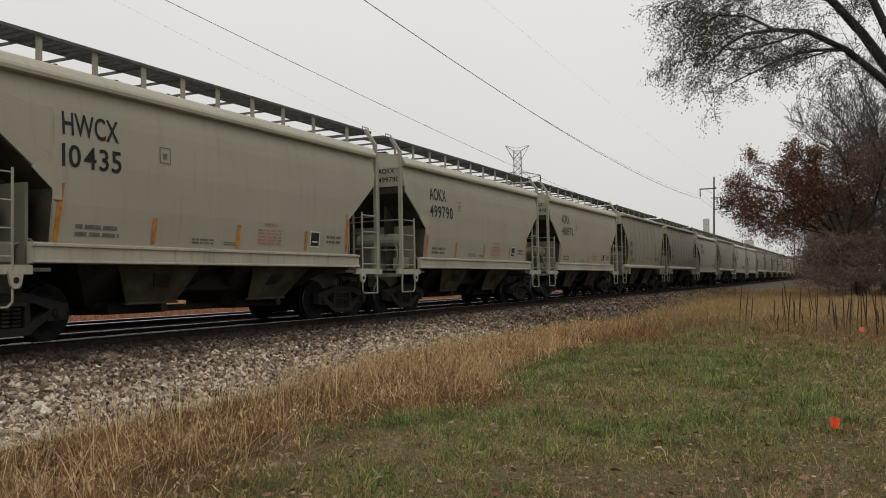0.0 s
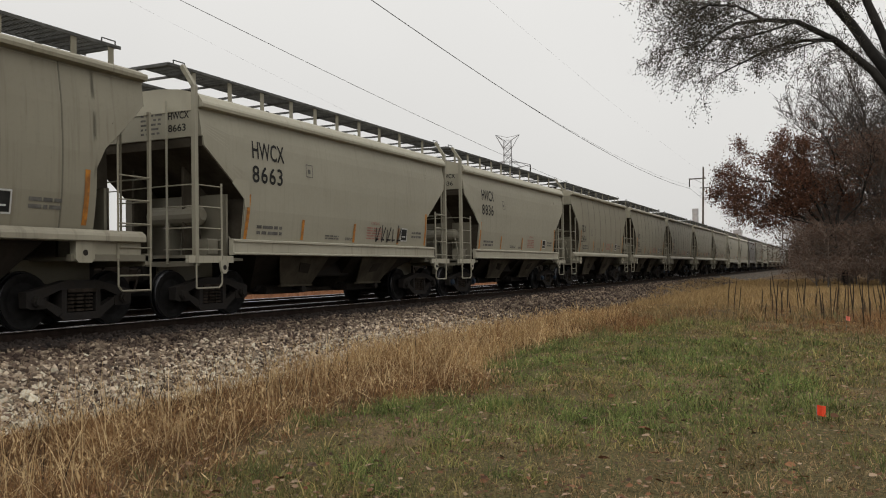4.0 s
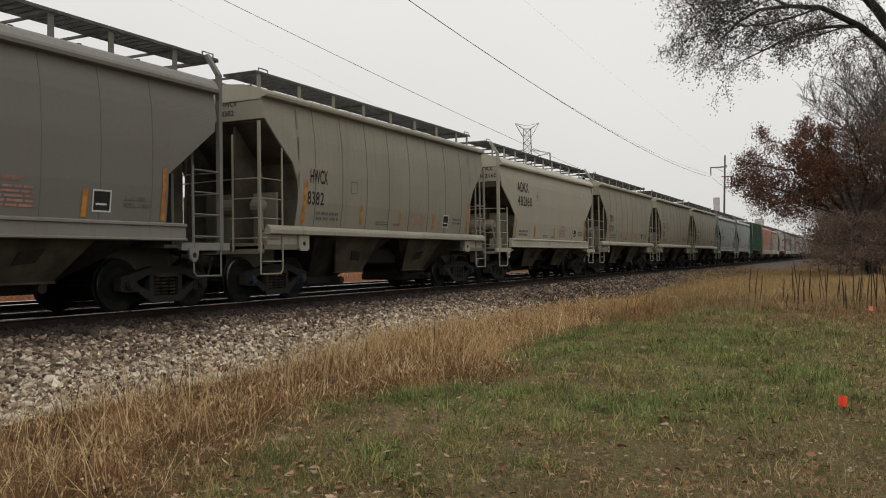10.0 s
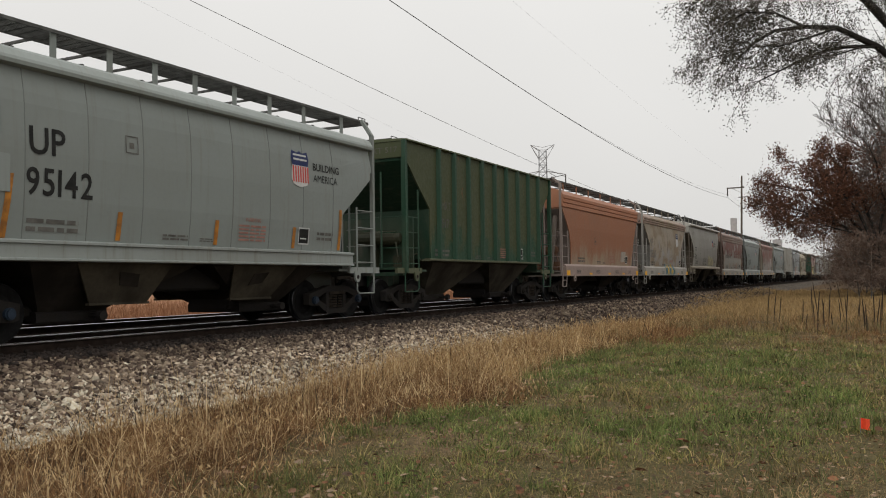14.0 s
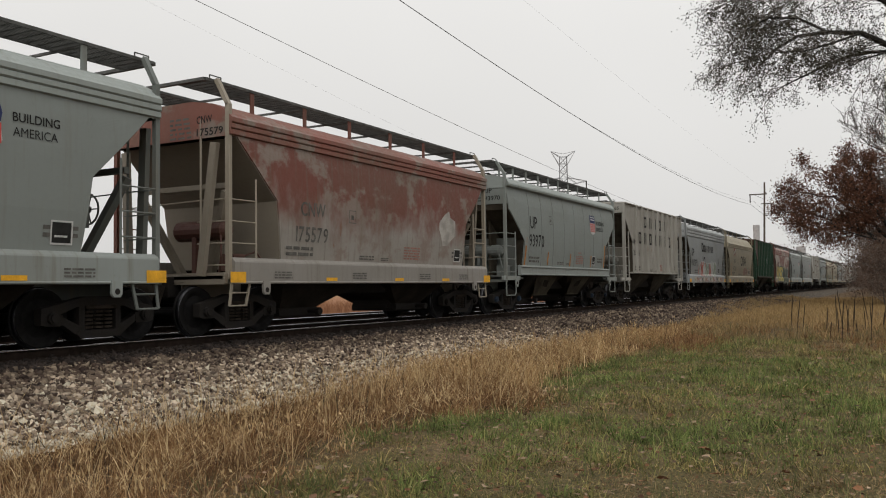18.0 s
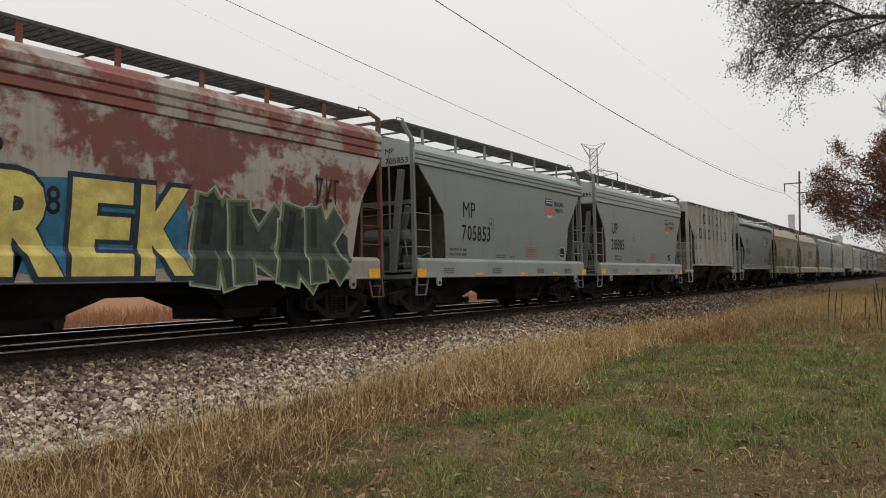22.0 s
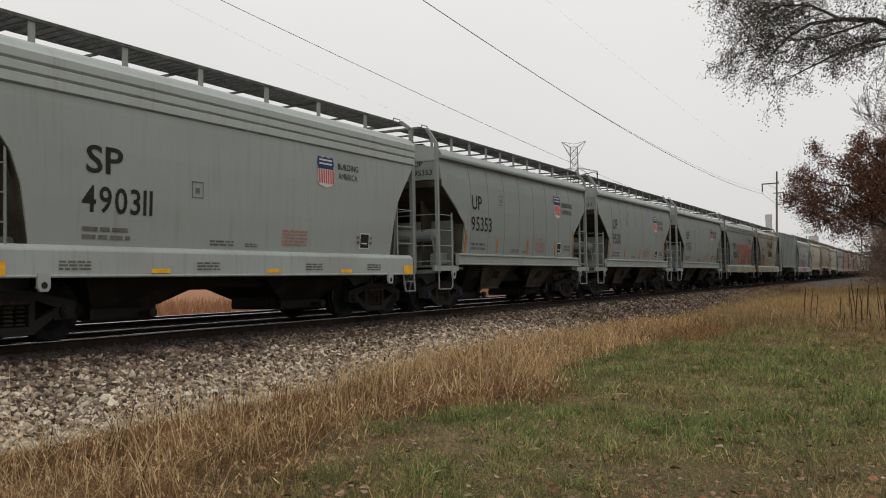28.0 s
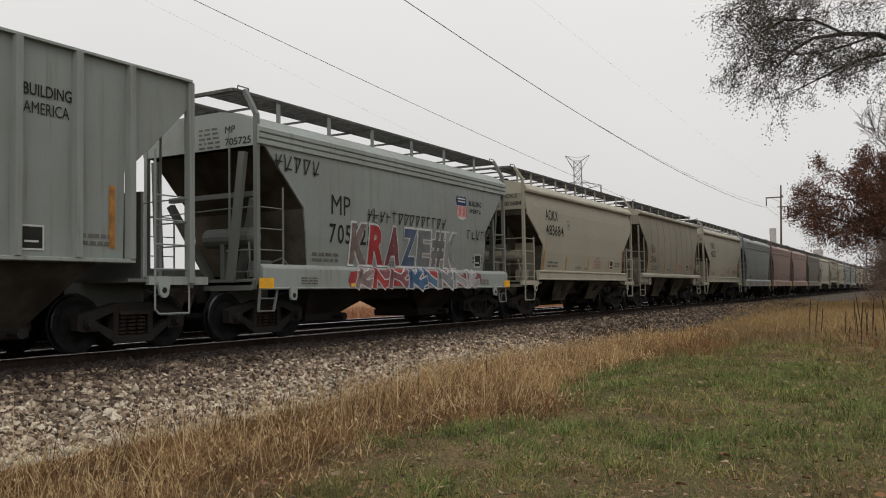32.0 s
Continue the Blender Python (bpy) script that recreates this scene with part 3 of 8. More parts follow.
def blades(x, y, z, h, w, rng, lean=0.35, droop=0.3, short=False, toward=None):
    """Grass blades as tapering strips that bend over towards the tip; two quads each where short, else three."""
    n = len(x)
    a = rng.uniform(0, 2 * np.pi, n) if toward is None else toward + rng.normal(0, 0.9, n)
    tilt = np.abs(rng.normal(0, lean, n)) + 0.05
    curl = np.abs(rng.normal(0, droop, n))
    out = np.stack([np.cos(a), np.sin(a), np.zeros(n)], -1)
    b = rng.uniform(0, np.pi, n)
    side = np.stack([np.cos(b), np.sin(b), np.zeros(n)], -1) * w[:, None]
    base = np.stack([x, y, z], -1)
    rows = []
    for f, wide in ((0.0, 1.0), (0.55, 0.85), (1.0, 0.15)) if short else ((0.0, 1.0), (0.42, 0.9), (0.76, 0.6), (1.0, 0.15)):
        # the rise falls off as the blade leans, so that a flat one lies on the others
        run = h * (np.sin(np.clip(tilt, 0, 1.45)) * f + curl * f ** 3 * 0.6)
        rise = h * (np.cos(np.clip(tilt, 0, 1.45)) * f - 0.42 * np.clip(curl, 0, 1.3) * f ** 3.2)
        c = base + out * run[:, None] + np.stack([0 * h, 0 * h, np.maximum(rise, 0.02 * f)], -1)
        rows += [c - side * wide, c + side * wide]
    v = np.stack(rows, 1)
    k = 2 if short else 3
    q = np.array([(0, 1, 3, 2), (2, 3, 5, 4), (4, 5, 7, 6)][:k])
    tips = rows[-1] * 0.5 + rows[-2] * 0.5
    return v.reshape(-1, 3), (q[None] + 2 * (k + 1) * np.arange(n)[:, None, None]).reshape(-1, 4), tips


def value_noise(x, y, s, seed):
    return np.array([noise.noise((a * s, b * s, seed)) for a, b in zip(x, y)])


def land(x, y):
    """Height of the ground between its grid points."""
    X, Y, Z = LAY["x"], LAY["y"], LAY["z"]
    i, j = np.clip(np.searchsorted(X, x) - 1, 0, len(X) - 2), np.clip(np.searchsorted(Y, y) - 1, 0, len(Y) - 2)
    u, w = (x - X[i]) / (X[i + 1] - X[i]), (y - Y[j]) / (Y[j + 1] - Y[j])
    return Z[i, j] * (1 - u) * (1 - w) + Z[i + 1, j] * u * (1 - w) + Z[i, j + 1] * (1 - u) * w + Z[i + 1, j + 1] * u * w - 0.012


def step(v, lo, hi):
    k = np.clip((v - lo) / (hi - lo), 0, 1)
    return k * k * (3 - 2 * k)


def lawn_edge(x, y):
    """How far the tall verge reaches out over the lawn, at each distance along the line."""
    return np.interp(y, [3, 5.3, 6.6, 7.5, 8.6, 10.2, 11.2, 12.3, 14.0, 17.0, 20.0, 40.0], [-3.9, -4.0, -4.6, -4.75, -4.1, -3.9, -4.15, -4.8, -5.1, -5.0, -5.3, -6.0]) + 0.22 * value_noise(x, y, 1.1, 4.0) + 0.16 * value_noise(x, y, 3.4, 41.0)


def bank_edge(x, y):
    """Where the verge ends against the stones."""
    return np.interp(y, [3, 5.6, 8.2, 10.0, 12.0, 15.0, 19.0, 27.0, 40.0, 55.0], [-7.3, -7.35, -7.7, -7.5, -7.7, -8.1, -7.6, -7.2, -8.0, -9.2]) + 0.30 * value_noise(x, y, 1.3, 14.0)


def scatter_grass():
    rng = np.random.default_rng(11)

    def stuff(name, x, y, h, w, mat, label, lean=0.35, droop=0.3, short=False, toward=None, lift=0.0):
        v, q, tips = blades(x, y, land(x, y) + lift, h, w, rng, lean, droop, short, toward)
        tagged(new(name, mesh_from_arrays(name, v, q, mat)), label, "grass", kind="stuff")
        return tips

    def clumped(n, x0, x1, y0, y1, power=1.5, per=14, spread=0.10):
        k = max(1, n // per)
        cx, cy = rng.uniform(x0, x1, k), y0 + (y1 - y0) * rng.random(k) ** power
        x = np.repeat(cx, per) + rng.normal(0, spread, k * per)
        y = np.repeat(cy, per) + rng.normal(0, spread, k * per)
        t = np.repeat(rng.random(k), per)
        return x, y, t

    # the tall verge beside the stones: a dark matted base, brown tufts, and loose pale stems lying every way
    tall_tips = []
    for name, mat, count, per, lo, hi, lean, droop, wide, label in (
            ("dark_thatch", M_THATCH, 62000, 20, 0.08, 0.26, 0.9, 0.7, 1.25, "matted dark dead grass at the foot of the verge"),
            ("dry_verge_grass", M_DRY, 56000, 26, 0.18, 0.46, 0.58, 0.6, 0.80, "tall golden-brown dry grass along the ballast"),
            ("straw_verge_grass", M_STRAW, 9000, 6, 0.22, 0.52, 0.85, 0.5, 0.72, "pale straw stems bending over in the verge")):
        x, y, t = clumped(count, -8.2, -3.6, 3.0, 30, 1.35, per, 0.075 if per > 10 else 0.14)
        edge, bank = lawn_edge(x, y), bank_edge(x, y)
        hum = 0.80 + 0.75 * value_noise(x, y, 0.8, 13.0) + 0.35 * value_noise(x, y, 2.4, 15.0)
        # a rank hummock stands against the stones further along, and a russet one against the lawn
        hum += 0.45 * np.exp(-((x + 5.9) / 1.0) ** 2 - ((y - 13.8) / 2.4) ** 2) + 0.35 * np.exp(-((x + 4.5) / 0.6) ** 2 - ((y - 10.3) / 1.3) ** 2) + 0.25 * np.exp(-((x + 7.0) / 0.8) ** 2 - ((y - 19.5) / 3) ** 2)
        patch = value_noise(x, y, 0.55, 17.0) + 0.4 * value_noise(x, y, 2.1, 18.0)
        keep = (x < edge) & (x > bank)
        if mat is M_STRAW:
            keep &= patch > -0.20 + 0.25 * rng.normal(size=len(x))
        x, y, t, edge, bank, hum = x[keep], y[keep], t[keep], edge[keep], bank[keep], hum[keep]
        fringe = np.clip((edge - x) / 0.6, 0.40, 1) * np.clip((x - bank) / 0.7, 0.40, 1) * np.clip(hum, 0.35, 1.5)
        n = len(x)
        tips = stuff(name, x, y, rng.uniform(lo, hi, n) * (0.60 + 0.65 * t) * fringe, wide * rng.uniform(0.0014, 0.0032, n) * (1 + y / 15), mat, label, lean, droop)
        if mat is not M_THATCH:
            tall_tips.append(tips[rng.random(n) < 0.13])
    x, y, t = clumped(15000, -7.8, -4.3, 10.5, 26, 1.1, 22, 0.09)
    keep = (x < lawn_edge(x, y) - 0.25) & (x > bank_edge(x, y) + 0.05) & (value_noise(x, y, 0.9, 61.0) > -0.12)
    x, y, t = x[keep], y[keep], t[keep]
    n = len(x)
    tips = stuff("golden_verge_grass", x, y, rng.uniform(0.28, 0.58, n) * (0.6 + 0.6 * t), rng.uniform(0.0013, 0.0026, n) * (1 + y / 16), M_GOLDEN, "ripe golden grass in tall tufts beside the stones", 0.4, 0.5)
    tall_tips.append(tips[rng.random(n) < 0.25])
    # ripe seed heads at the tips
    tips = np.concatenate(tall_tips)
    n = len(tips)
    quad = np.array([(0, 0, -0.2), (0.17, 0, 0.35), (0, 0, 1.0), (-0.17, 0, 0.35)])
    cross = quad[:, [1, 0, 2]]
    size = rng.uniform(0.016, 0.036, n) * (1 + tips[:, 1] / 40)
    tilt = np.einsum("nij,nkj->nki", np.eye(3)[None] + 0.55 * rng.normal(size=(n, 3, 3)), np.concatenate([quad, cross])[None] * size[:, None, None]) + tips[:, None]
    q = (np.array([(0, 1, 2, 3), (4, 5, 6, 7)])[None] + 8 * np.arange(n)[:, None, None]).reshape(-1, 4)
    tagged(new("seed_heads", mesh_from_arrays("seed_heads", tilt.reshape(-1, 3), q, M_STRAW)), "pale ripe seed heads of the verge grass", "grass", kind="stuff")
    # long loose stems lying across the verge
    x, y, t = clumped(3000, -7.4, -4.2, 3.2, 17, 1.3, 3, 0.3)
    keep = (x < lawn_edge(x, y) + 0.15) & (x > bank_edge(x, y) + 0.1)
    x, y = x[keep], y[keep]
    n = len(x)
    stuff("lodged_stems", x, y, rng.uniform(0.35, 0.75, n), rng.uniform(0.0010, 0.0020, n) * (1 + y / 16), M_STRAW, "long broken straw stems lodged across the verge", 1.25, 0.25, lift=rng.uniform(0.06, 0.22, n))
    # the lawn: fresh green, dull green and worn brown in patches
    x, y, t = clumped(190000, -5.4, 2.0, 4.0, 25, 1.6, 14, 0.06)
    gn = 0.9 * value_noise(x, y, 0.45, 9.0) + 0.55 * value_noise(x, y, 1.5, 2.0) + 0.45 * value_noise(x, y, 3.9, 5.0)
    rank = 0.62 * gn - 0.42 + 0.62 * step(y, 5.6, 8.0) - 0.34 * step(x, -1.0, 0.5) - 0.40 * step(y, 16.5, 21.0) - 0.10 * step(-x, 3.6, 4.4) * step(-y, -11.5, -10.5) + rng.normal(0, 0.10, len(x))
    rank += 0.30 * np.exp(-((x + 3.9) / 0.6) ** 2 - ((y - 12.2) / 1.5) ** 2) + 0.30 * np.exp(-((x + 4.7) / 0.5) ** 2 - ((y - 7.5) / 0.7) ** 2) + 0.22 * np.exp(-((x + 1.9) / 0.9) ** 2 - ((y - 8.2) / 0.8) ** 2)
    inside = x > lawn_edge(x, y) - 0.25
    tall = np.clip(0.75 + 0.9 * value_noise(x, y, 0.9, 21.0) + 0.9 * value_noise(x, y, 2.6, 22.0), 0.35, 2.2)
    shade = np.floor(3 * np.mod(7.31 * t, 1.0))
    for name, mats, sel, lo, hi, lean, label in (("fresh_green_grass", GREENS, inside & (rank > 0.10), 0.055, 0.165, 0.6, "fresh short green grass"),
                                                 ("dull_green_grass", DULLS, inside & (rank <= 0.10) & (rank > -0.20), 0.045, 0.145, 0.7, "dull green and straw-flecked short grass"),
                                                 ("thin_brown_grass", BROWNS, inside & (rank <= -0.20), 0.025, 0.080, 0.9, "thin worn brown grass")):
        for k, mat in enumerate(mats):
            own = sel & (shade == k)
            n = own.sum()
            stuff(name, x[own], y[own], rng.uniform(lo, hi, n) * (0.6 + 0.7 * t[own]) * tall[own] * (0.8, 1.0, 1.2)[k], rng.uniform(0.0015, 0.0034, n) * (1 + y[own] / 15), mat, label, lean, 0.6, True)
    # straw flecks and rank tufts standing out of the lawn
    x, y, t = clumped(42000, -5.0, 2.0, 4.1, 24, 1.5, 6, 0.11)
    keep = value_noise(x, y, 0.8, 51.0) + 0.5 * value_noise(x, y, 2.6, 52.0) + 0.25 * step(-y, -8.0, -6.0) + 0.3 * step(y, 14, 19) > -0.22
    x, y, t = x[keep], y[keep], t[keep]
    n = len(x)
    stuff("straw_flecks", x, y, rng.uniform(0.03, 0.085, n) * (0.6 + 0.6 * t), rng.uniform(0.0010, 0.0019, n) * (1 + y / 14), M_FLECK, "dead straw blades among the lawn grass", 1.0, 0.7, True, lift=0.01)
    x, y, t = clumped(13000, -5.4, 0.8, 4.6, 21, 1.2, 36, 0.09)
    keep = (rng.random(len(x)) < 0.25 + 0.75 * np.exp(-((x - lawn_edge(x, y)) / 0.5) ** 2)) & (x > lawn_edge(x, y) - 0.7)
    x, y, t = x[keep], y[keep], t[keep]
    n = len(x)
    stuff("rank_edge_tufts", x, y, rng.uniform(0.09, 0.26, n) * (0.6 + 0.6 * t), rng.uniform(0.0016, 0.0032, n) * (1 + y / 16), M_TUFT, "rank tufts of dull green grass at the edge of the verge", 0.5, 0.5)
    # the field edge behind: dull brown with green below, golden further off
    x, y, t = clumped(100000, -9.4, 4.5, 15.5, 85, 1.6, 16, 0.15)
    start = 17.8 + 3.0 * value_noise(x, y, 0.30, 6.0) + 1.8 * value_noise(x, y, 1.1, 7.0) - 0.6 * np.clip(-3.6 - x, 0, 3)
    keep = (y > start) & ((x < 3) | (y > 24)) & (x > bank_edge(x, y) - 0.04 * np.clip(y - 40, 0, 40))
    x, y, t, start = x[keep], y[keep], t[keep], start[keep]
    gold = y + 5.0 * value_noise(x, y, 0.22, 31.0) + rng.normal(0, 2.5, len(x)) > 29.0
    pale = ~gold & (value_noise(x, y, 0.5, 33.0) + 0.5 * value_noise(x, y, 1.9, 34.0) > 0.02)
    ease = np.clip((y - start) / 5.0, 0.30, 1.0) * np.clip(0.9 + 0.7 * value_noise(x, y, 0.6, 35.0), 0.5, 1.4)
    for name, mat, sel, label in (("golden_field_grass", M_GOLD, gold, "golden dry grass of the field edge"), ("brown_field_grass", M_DRY, pale, "dull brown dry grass behind the lawn"), ("drab_field_grass", M_DRAB, ~gold & ~pale, "drab olive-brown rough grass behind the lawn")):
        n = sel.sum()
        stuff(name, x[sel], y[sel], rng.uniform(0.16, 0.46, n) * (0.45 + 0.7 * t[sel]) * ease[sel], rng.uniform(0.0018, 0.0040, n) * (1 + y[sel] / 18), mat, label, 0.5, 0.6, True)
    # brown tall grass beyond the second track
    x = rng.uniform(-34, -21.4, 26000)
    y = -10 + 90 * rng.random(26000) ** 1.2
    n = len(x)
    v, q, _ = blades(x, y, np.full(n, -0.05), rng.uniform(0.5, 1.15, n), rng.uniform(0.008, 0.02, n), rng, 0.3, 0.3)
    tagged(new("far_side_grass", mesh_from_arrays("far_side_grass", v, q, M_FARGRASS)), "reddish-brown tall grass beyond the tracks", "grass", kind="stuff")
    # taller, darker dead stems in the verge, thickest in one patch by the stones
    x, y, t = clumped(130, -7.4, -4.9, 4.0, 22, 1.2, 5, 0.16)
    x, y = np.concatenate([x, rng.normal(-6.5, 0.35, 46)]), np.concatenate([y, rng.normal(6.9, 0.55, 46)])
    n = len(x)
    stuff("dark_dead_stems", x, y, rng.uniform(0.32, 0.68, n), rng.uniform(0.0025, 0.0042, n) * (1 + y / 24), M_STALK, "dark dead weed stems standing in the verge", 0.22, 0.15)
    # fallen leaves, curled, few of them large
    n = 8600
    x, y = 2.0 - 6.6 * rng.random(n) ** 1.25, 4.0 + 17 * rng.random(n) ** 1.7
    s = rng.uniform(0.010, 0.025, n) * np.where(rng.random(n) < 0.07, 2.0, 1.0)
    fold = np.array([(-1, 0, 0.10), (-0.35, -0.62, 0.30), (0.45, -0.55, 0.32), (1.1, 0, 0.22), (0.45, 0.55, 0.34), (-0.35, 0.62, 0.28)])
    ang, roll = rng.uniform(0, 2 * np.pi, n), rng.normal(0, 0.35, n)
    flat = fold[None] * s[:, None, None]
    flat[:, :, 2] += flat[:, :, 1] * np.sin(roll)[:, None]
    c, d = np.cos(ang)[:, None], np.sin(ang)[:, None]
    p = np.stack([flat[:, :, 0] * c - flat[:, :, 1] * d, flat[:, :, 0] * d + flat[:, :, 1] * c, flat[:, :, 2]], -1) + np.stack([x, y, land(x, y) + rng.uniform(0.04, 0.10, n)], -1)[:, None]
    q = (np.array([(0, 1, 2, 3), (0, 3, 4, 5)])[None] + 6 * np.arange(n)[:, None, None]).reshape(-1, 4)
    tagged(new("fallen_leaves", mesh_from_arrays("fallen_leaves", p.reshape(-1, 3), q, M_LITTER)), "curled brown fallen leaves on the grass", "leaves", kind="stuff")


M_FARGRASS = island("reddish_field_grass", [(0.20, 0.095, 0.05), (0.32, 0.17, 0.095), (0.26, 0.13, 0.07)], None, 0.9, 0.2)
build_ground()
build_track("near_track", TRACK_X, "railway track with worn shiny rails on dark ties")
build_track("far_track", TRACK2_X, "second railway track behind the train")
scatter_stones()
scatter_grass()


# ---- the train: two-bay covered hopper cars; each car stands on the rails at its own middle, x towards the lawn, y along the line ----
DEEP = ("deep", "slant", "domed")


def like(kind):
    """The slant-ended and the domed cars share most fittings with the deep-silled ones."""
    return "deep" if kind in DEEP else kind


def profile(kind):
    """Half width of the side sheet by height above the rail."""
    if kind == "ribbed":
        return lambda z: 1.52
    zs, xs = {
        "smooth": ((1.2, 1.5, 2.1, 2.9, 3.6, 4.05), (1.42, 1.475, 1.54, 1.565, 1.535, 1.455)),
        "round": ((1.4, 1.7, 2.2, 2.9, 3.6, 4.25), (1.42, 1.48, 1.545, 1.565, 1.535, 1.45)),
        "deep": ((0.9, 1.5, 2.1, 2.9, 3.5, 3.9), (1.46, 1.505, 1.55, 1.565, 1.55, 1.515)),
    }[like(kind)]
    return lambda z: float(np.interp(z, zs, xs))


SPEC = {
    # bottom and top of the side, the cut of the end from low to high as (y, z), end of the upper sheet
    "smooth": dict(z0=1.30, z1=4.03, cut=[(4.28, 1.30), (4.27, 2.39), (4.70, 2.72), (5.50, 3.32), (5.52, 3.50)], end=5.56, roof=4.29, board=4.84, reach=6.02),
    "round": dict(z0=1.46, z1=4.23, cut=[(4.58, 1.46), (4.51, 2.20), (4.58, 2.60), (4.76, 2.95), (5.20, 3.34), (5.62, 3.76), (5.64, 3.80)], end=5.68, roof=4.40, board=4.86, reach=5.50),
    "deep": dict(z0=1.25, z1=3.67, cut=[(4.70, 1.25), (4.72, 1.50), (4.86, 2.28), (5.02, 2.72), (5.26, 3.04), (5.72, 3.58), (5.74, 3.62)], end=5.78, roof=4.30, board=4.81, reach=5.95),
    "domed": dict(z0=1.25, z1=3.50, cut=[(4.70, 1.25), (4.72, 1.50), (4.86, 2.28), (5.02, 2.70), (5.26, 3.00), (5.72, 3.44), (5.74, 3.47)], end=5.78, roof=4.26, board=4.78, reach=5.95),
    "slant": dict(z0=1.30, z1=3.74, cut=[(3.96, 1.30), (3.98, 1.52), (4.06, 2.05), (4.14, 2.62), (4.72, 3.18), (5.26, 3.72), (5.28, 3.73)], end=5.47, roof=4.22, board=4.82, reach=5.72),
    "ribbed": dict(z0=1.46, z1=4.56, cut=[(4.10, 1.46), (4.12, 2.84), (4.70, 3.36), (5.42, 4.05), (5.44, 4.12)], end=5.48, roof=4.60, board=4.68, reach=5.30),
}


def hull(kind):
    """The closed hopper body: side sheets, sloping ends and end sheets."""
    s, pf = SPEC[kind], profile(kind)
    stations = [(-y, z) for y, z in reversed(s["cut"] + [(s["end"], s["cut"][-1][1])])] + s["cut"] + [(s["end"], s["cut"][-1][1])]
    # a column either side of each upright cut, and even columns between
    rings = []
    n = 16
    for y, zb in stations:
        zs = [zb + (s["z1"] - zb) * k / n for k in range(n + 1)]
        right = [(pf(z), y, z) for z in zs]
        rings.append(right + [(-x, yy, z) for x, yy, z in reversed(right)])
    return Geo().loft(rings)


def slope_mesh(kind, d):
    """The sloping end sheet under the overhang, a hand's breadth outside the hull; its dark colour stands in for shade.
    """
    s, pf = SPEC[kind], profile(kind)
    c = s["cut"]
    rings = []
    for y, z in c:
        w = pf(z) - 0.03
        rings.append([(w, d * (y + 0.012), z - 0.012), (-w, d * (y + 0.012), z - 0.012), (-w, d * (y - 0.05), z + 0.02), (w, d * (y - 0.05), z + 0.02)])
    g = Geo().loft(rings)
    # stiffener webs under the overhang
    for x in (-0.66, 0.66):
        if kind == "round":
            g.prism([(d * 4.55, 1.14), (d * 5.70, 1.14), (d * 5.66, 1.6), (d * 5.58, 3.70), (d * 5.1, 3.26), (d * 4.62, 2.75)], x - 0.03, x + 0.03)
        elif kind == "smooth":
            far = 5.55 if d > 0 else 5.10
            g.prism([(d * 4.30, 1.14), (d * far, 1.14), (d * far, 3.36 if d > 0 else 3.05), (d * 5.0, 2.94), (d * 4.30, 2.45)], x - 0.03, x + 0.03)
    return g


def roof_shell(kind):
    s, pf = SPEC[kind], profile(kind)
    e, z1, zr = s["end"], s["z1"], s["roof"]
    if kind in DEEP:
        k = {"deep": 1.5, "slant": 1.0, "domed": 0.85}[kind]
        sec = [(1.50, z1 - 0.01), (1.575, z1 + 0.02 * k), (1.575, z1 + 0.10 * k), (1.555, z1 + 0.115 * k), (1.59, z1 + 0.14 * k), (1.59, z1 + 0.21 * k), (1.565, z1 + 0.225 * k), (1.60, z1 + 0.25 * k), (1.60, z1 + 0.33 * k), (1.55, z1 + 0.37 * k), (1.50, z1 + 0.42 * k), (1.36, 0.5 * (z1 + 0.43 * k + zr + 0.13)), (1.12, zr + 0.15), (0.6, zr + 0.24)]
    elif kind == "ribbed":
        sec = [(1.50, z1 - 0.01), (1.60, z1 - 0.01), (1.60, z1 + 0.03), (1.40, z1 + 0.05), (0.8, z1 + 0.07)]
    else:
        sec = [(1.46, z1 - 0.03), (pf(z1) - 0.01, z1), (1.575, z1 + 0.025), (1.59, z1 + 0.08), (1.575, z1 + 0.13), (1.50, zr - 0.02), (1.40, zr + 0.04), (1.0, zr + 0.14), (0.5, zr + 0.19)]
    both = sec + [(-x, z) for x, z in reversed(sec)]
    return Geo().loft([[(x, y, z) for x, z in both] for y in (-e - 0.02, -e + 0.03, e - 0.03, e + 0.02)])


def hopper_bay(c, z0, close=False):
    """One funnel under the car; close: the bays lean together and share a bottom rail."""
    g = Geo()
    top = [(1.36, c - 1.95), (1.36, c + 1.95), (-1.36, c + 1.95), (-1.36, c - 1.95)]
    mid = [(1.34, c - 1.70), (1.34, c + 1.70), (-1.34, c + 1.70), (-1.34, c - 1.70)]
    b, w, h = (0.90 * c, 0.36, 0.85) if close else (1.22 * c, 0.66, 0.62)
    low = [(w, b - h), (w, b + h), (-w, b + h), (-w, b - h)]
    g.loft([[(x, y, z) for x, y in ring] for ring, z in ((top, z0 + 0.1), (mid, z0 - 0.12), (low, 0.44))])
    if close:
        g.slab(-0.30, 0.30, *sorted((0.0, c * 1.35)), 0.36, 0.47, 0.02)
    return g


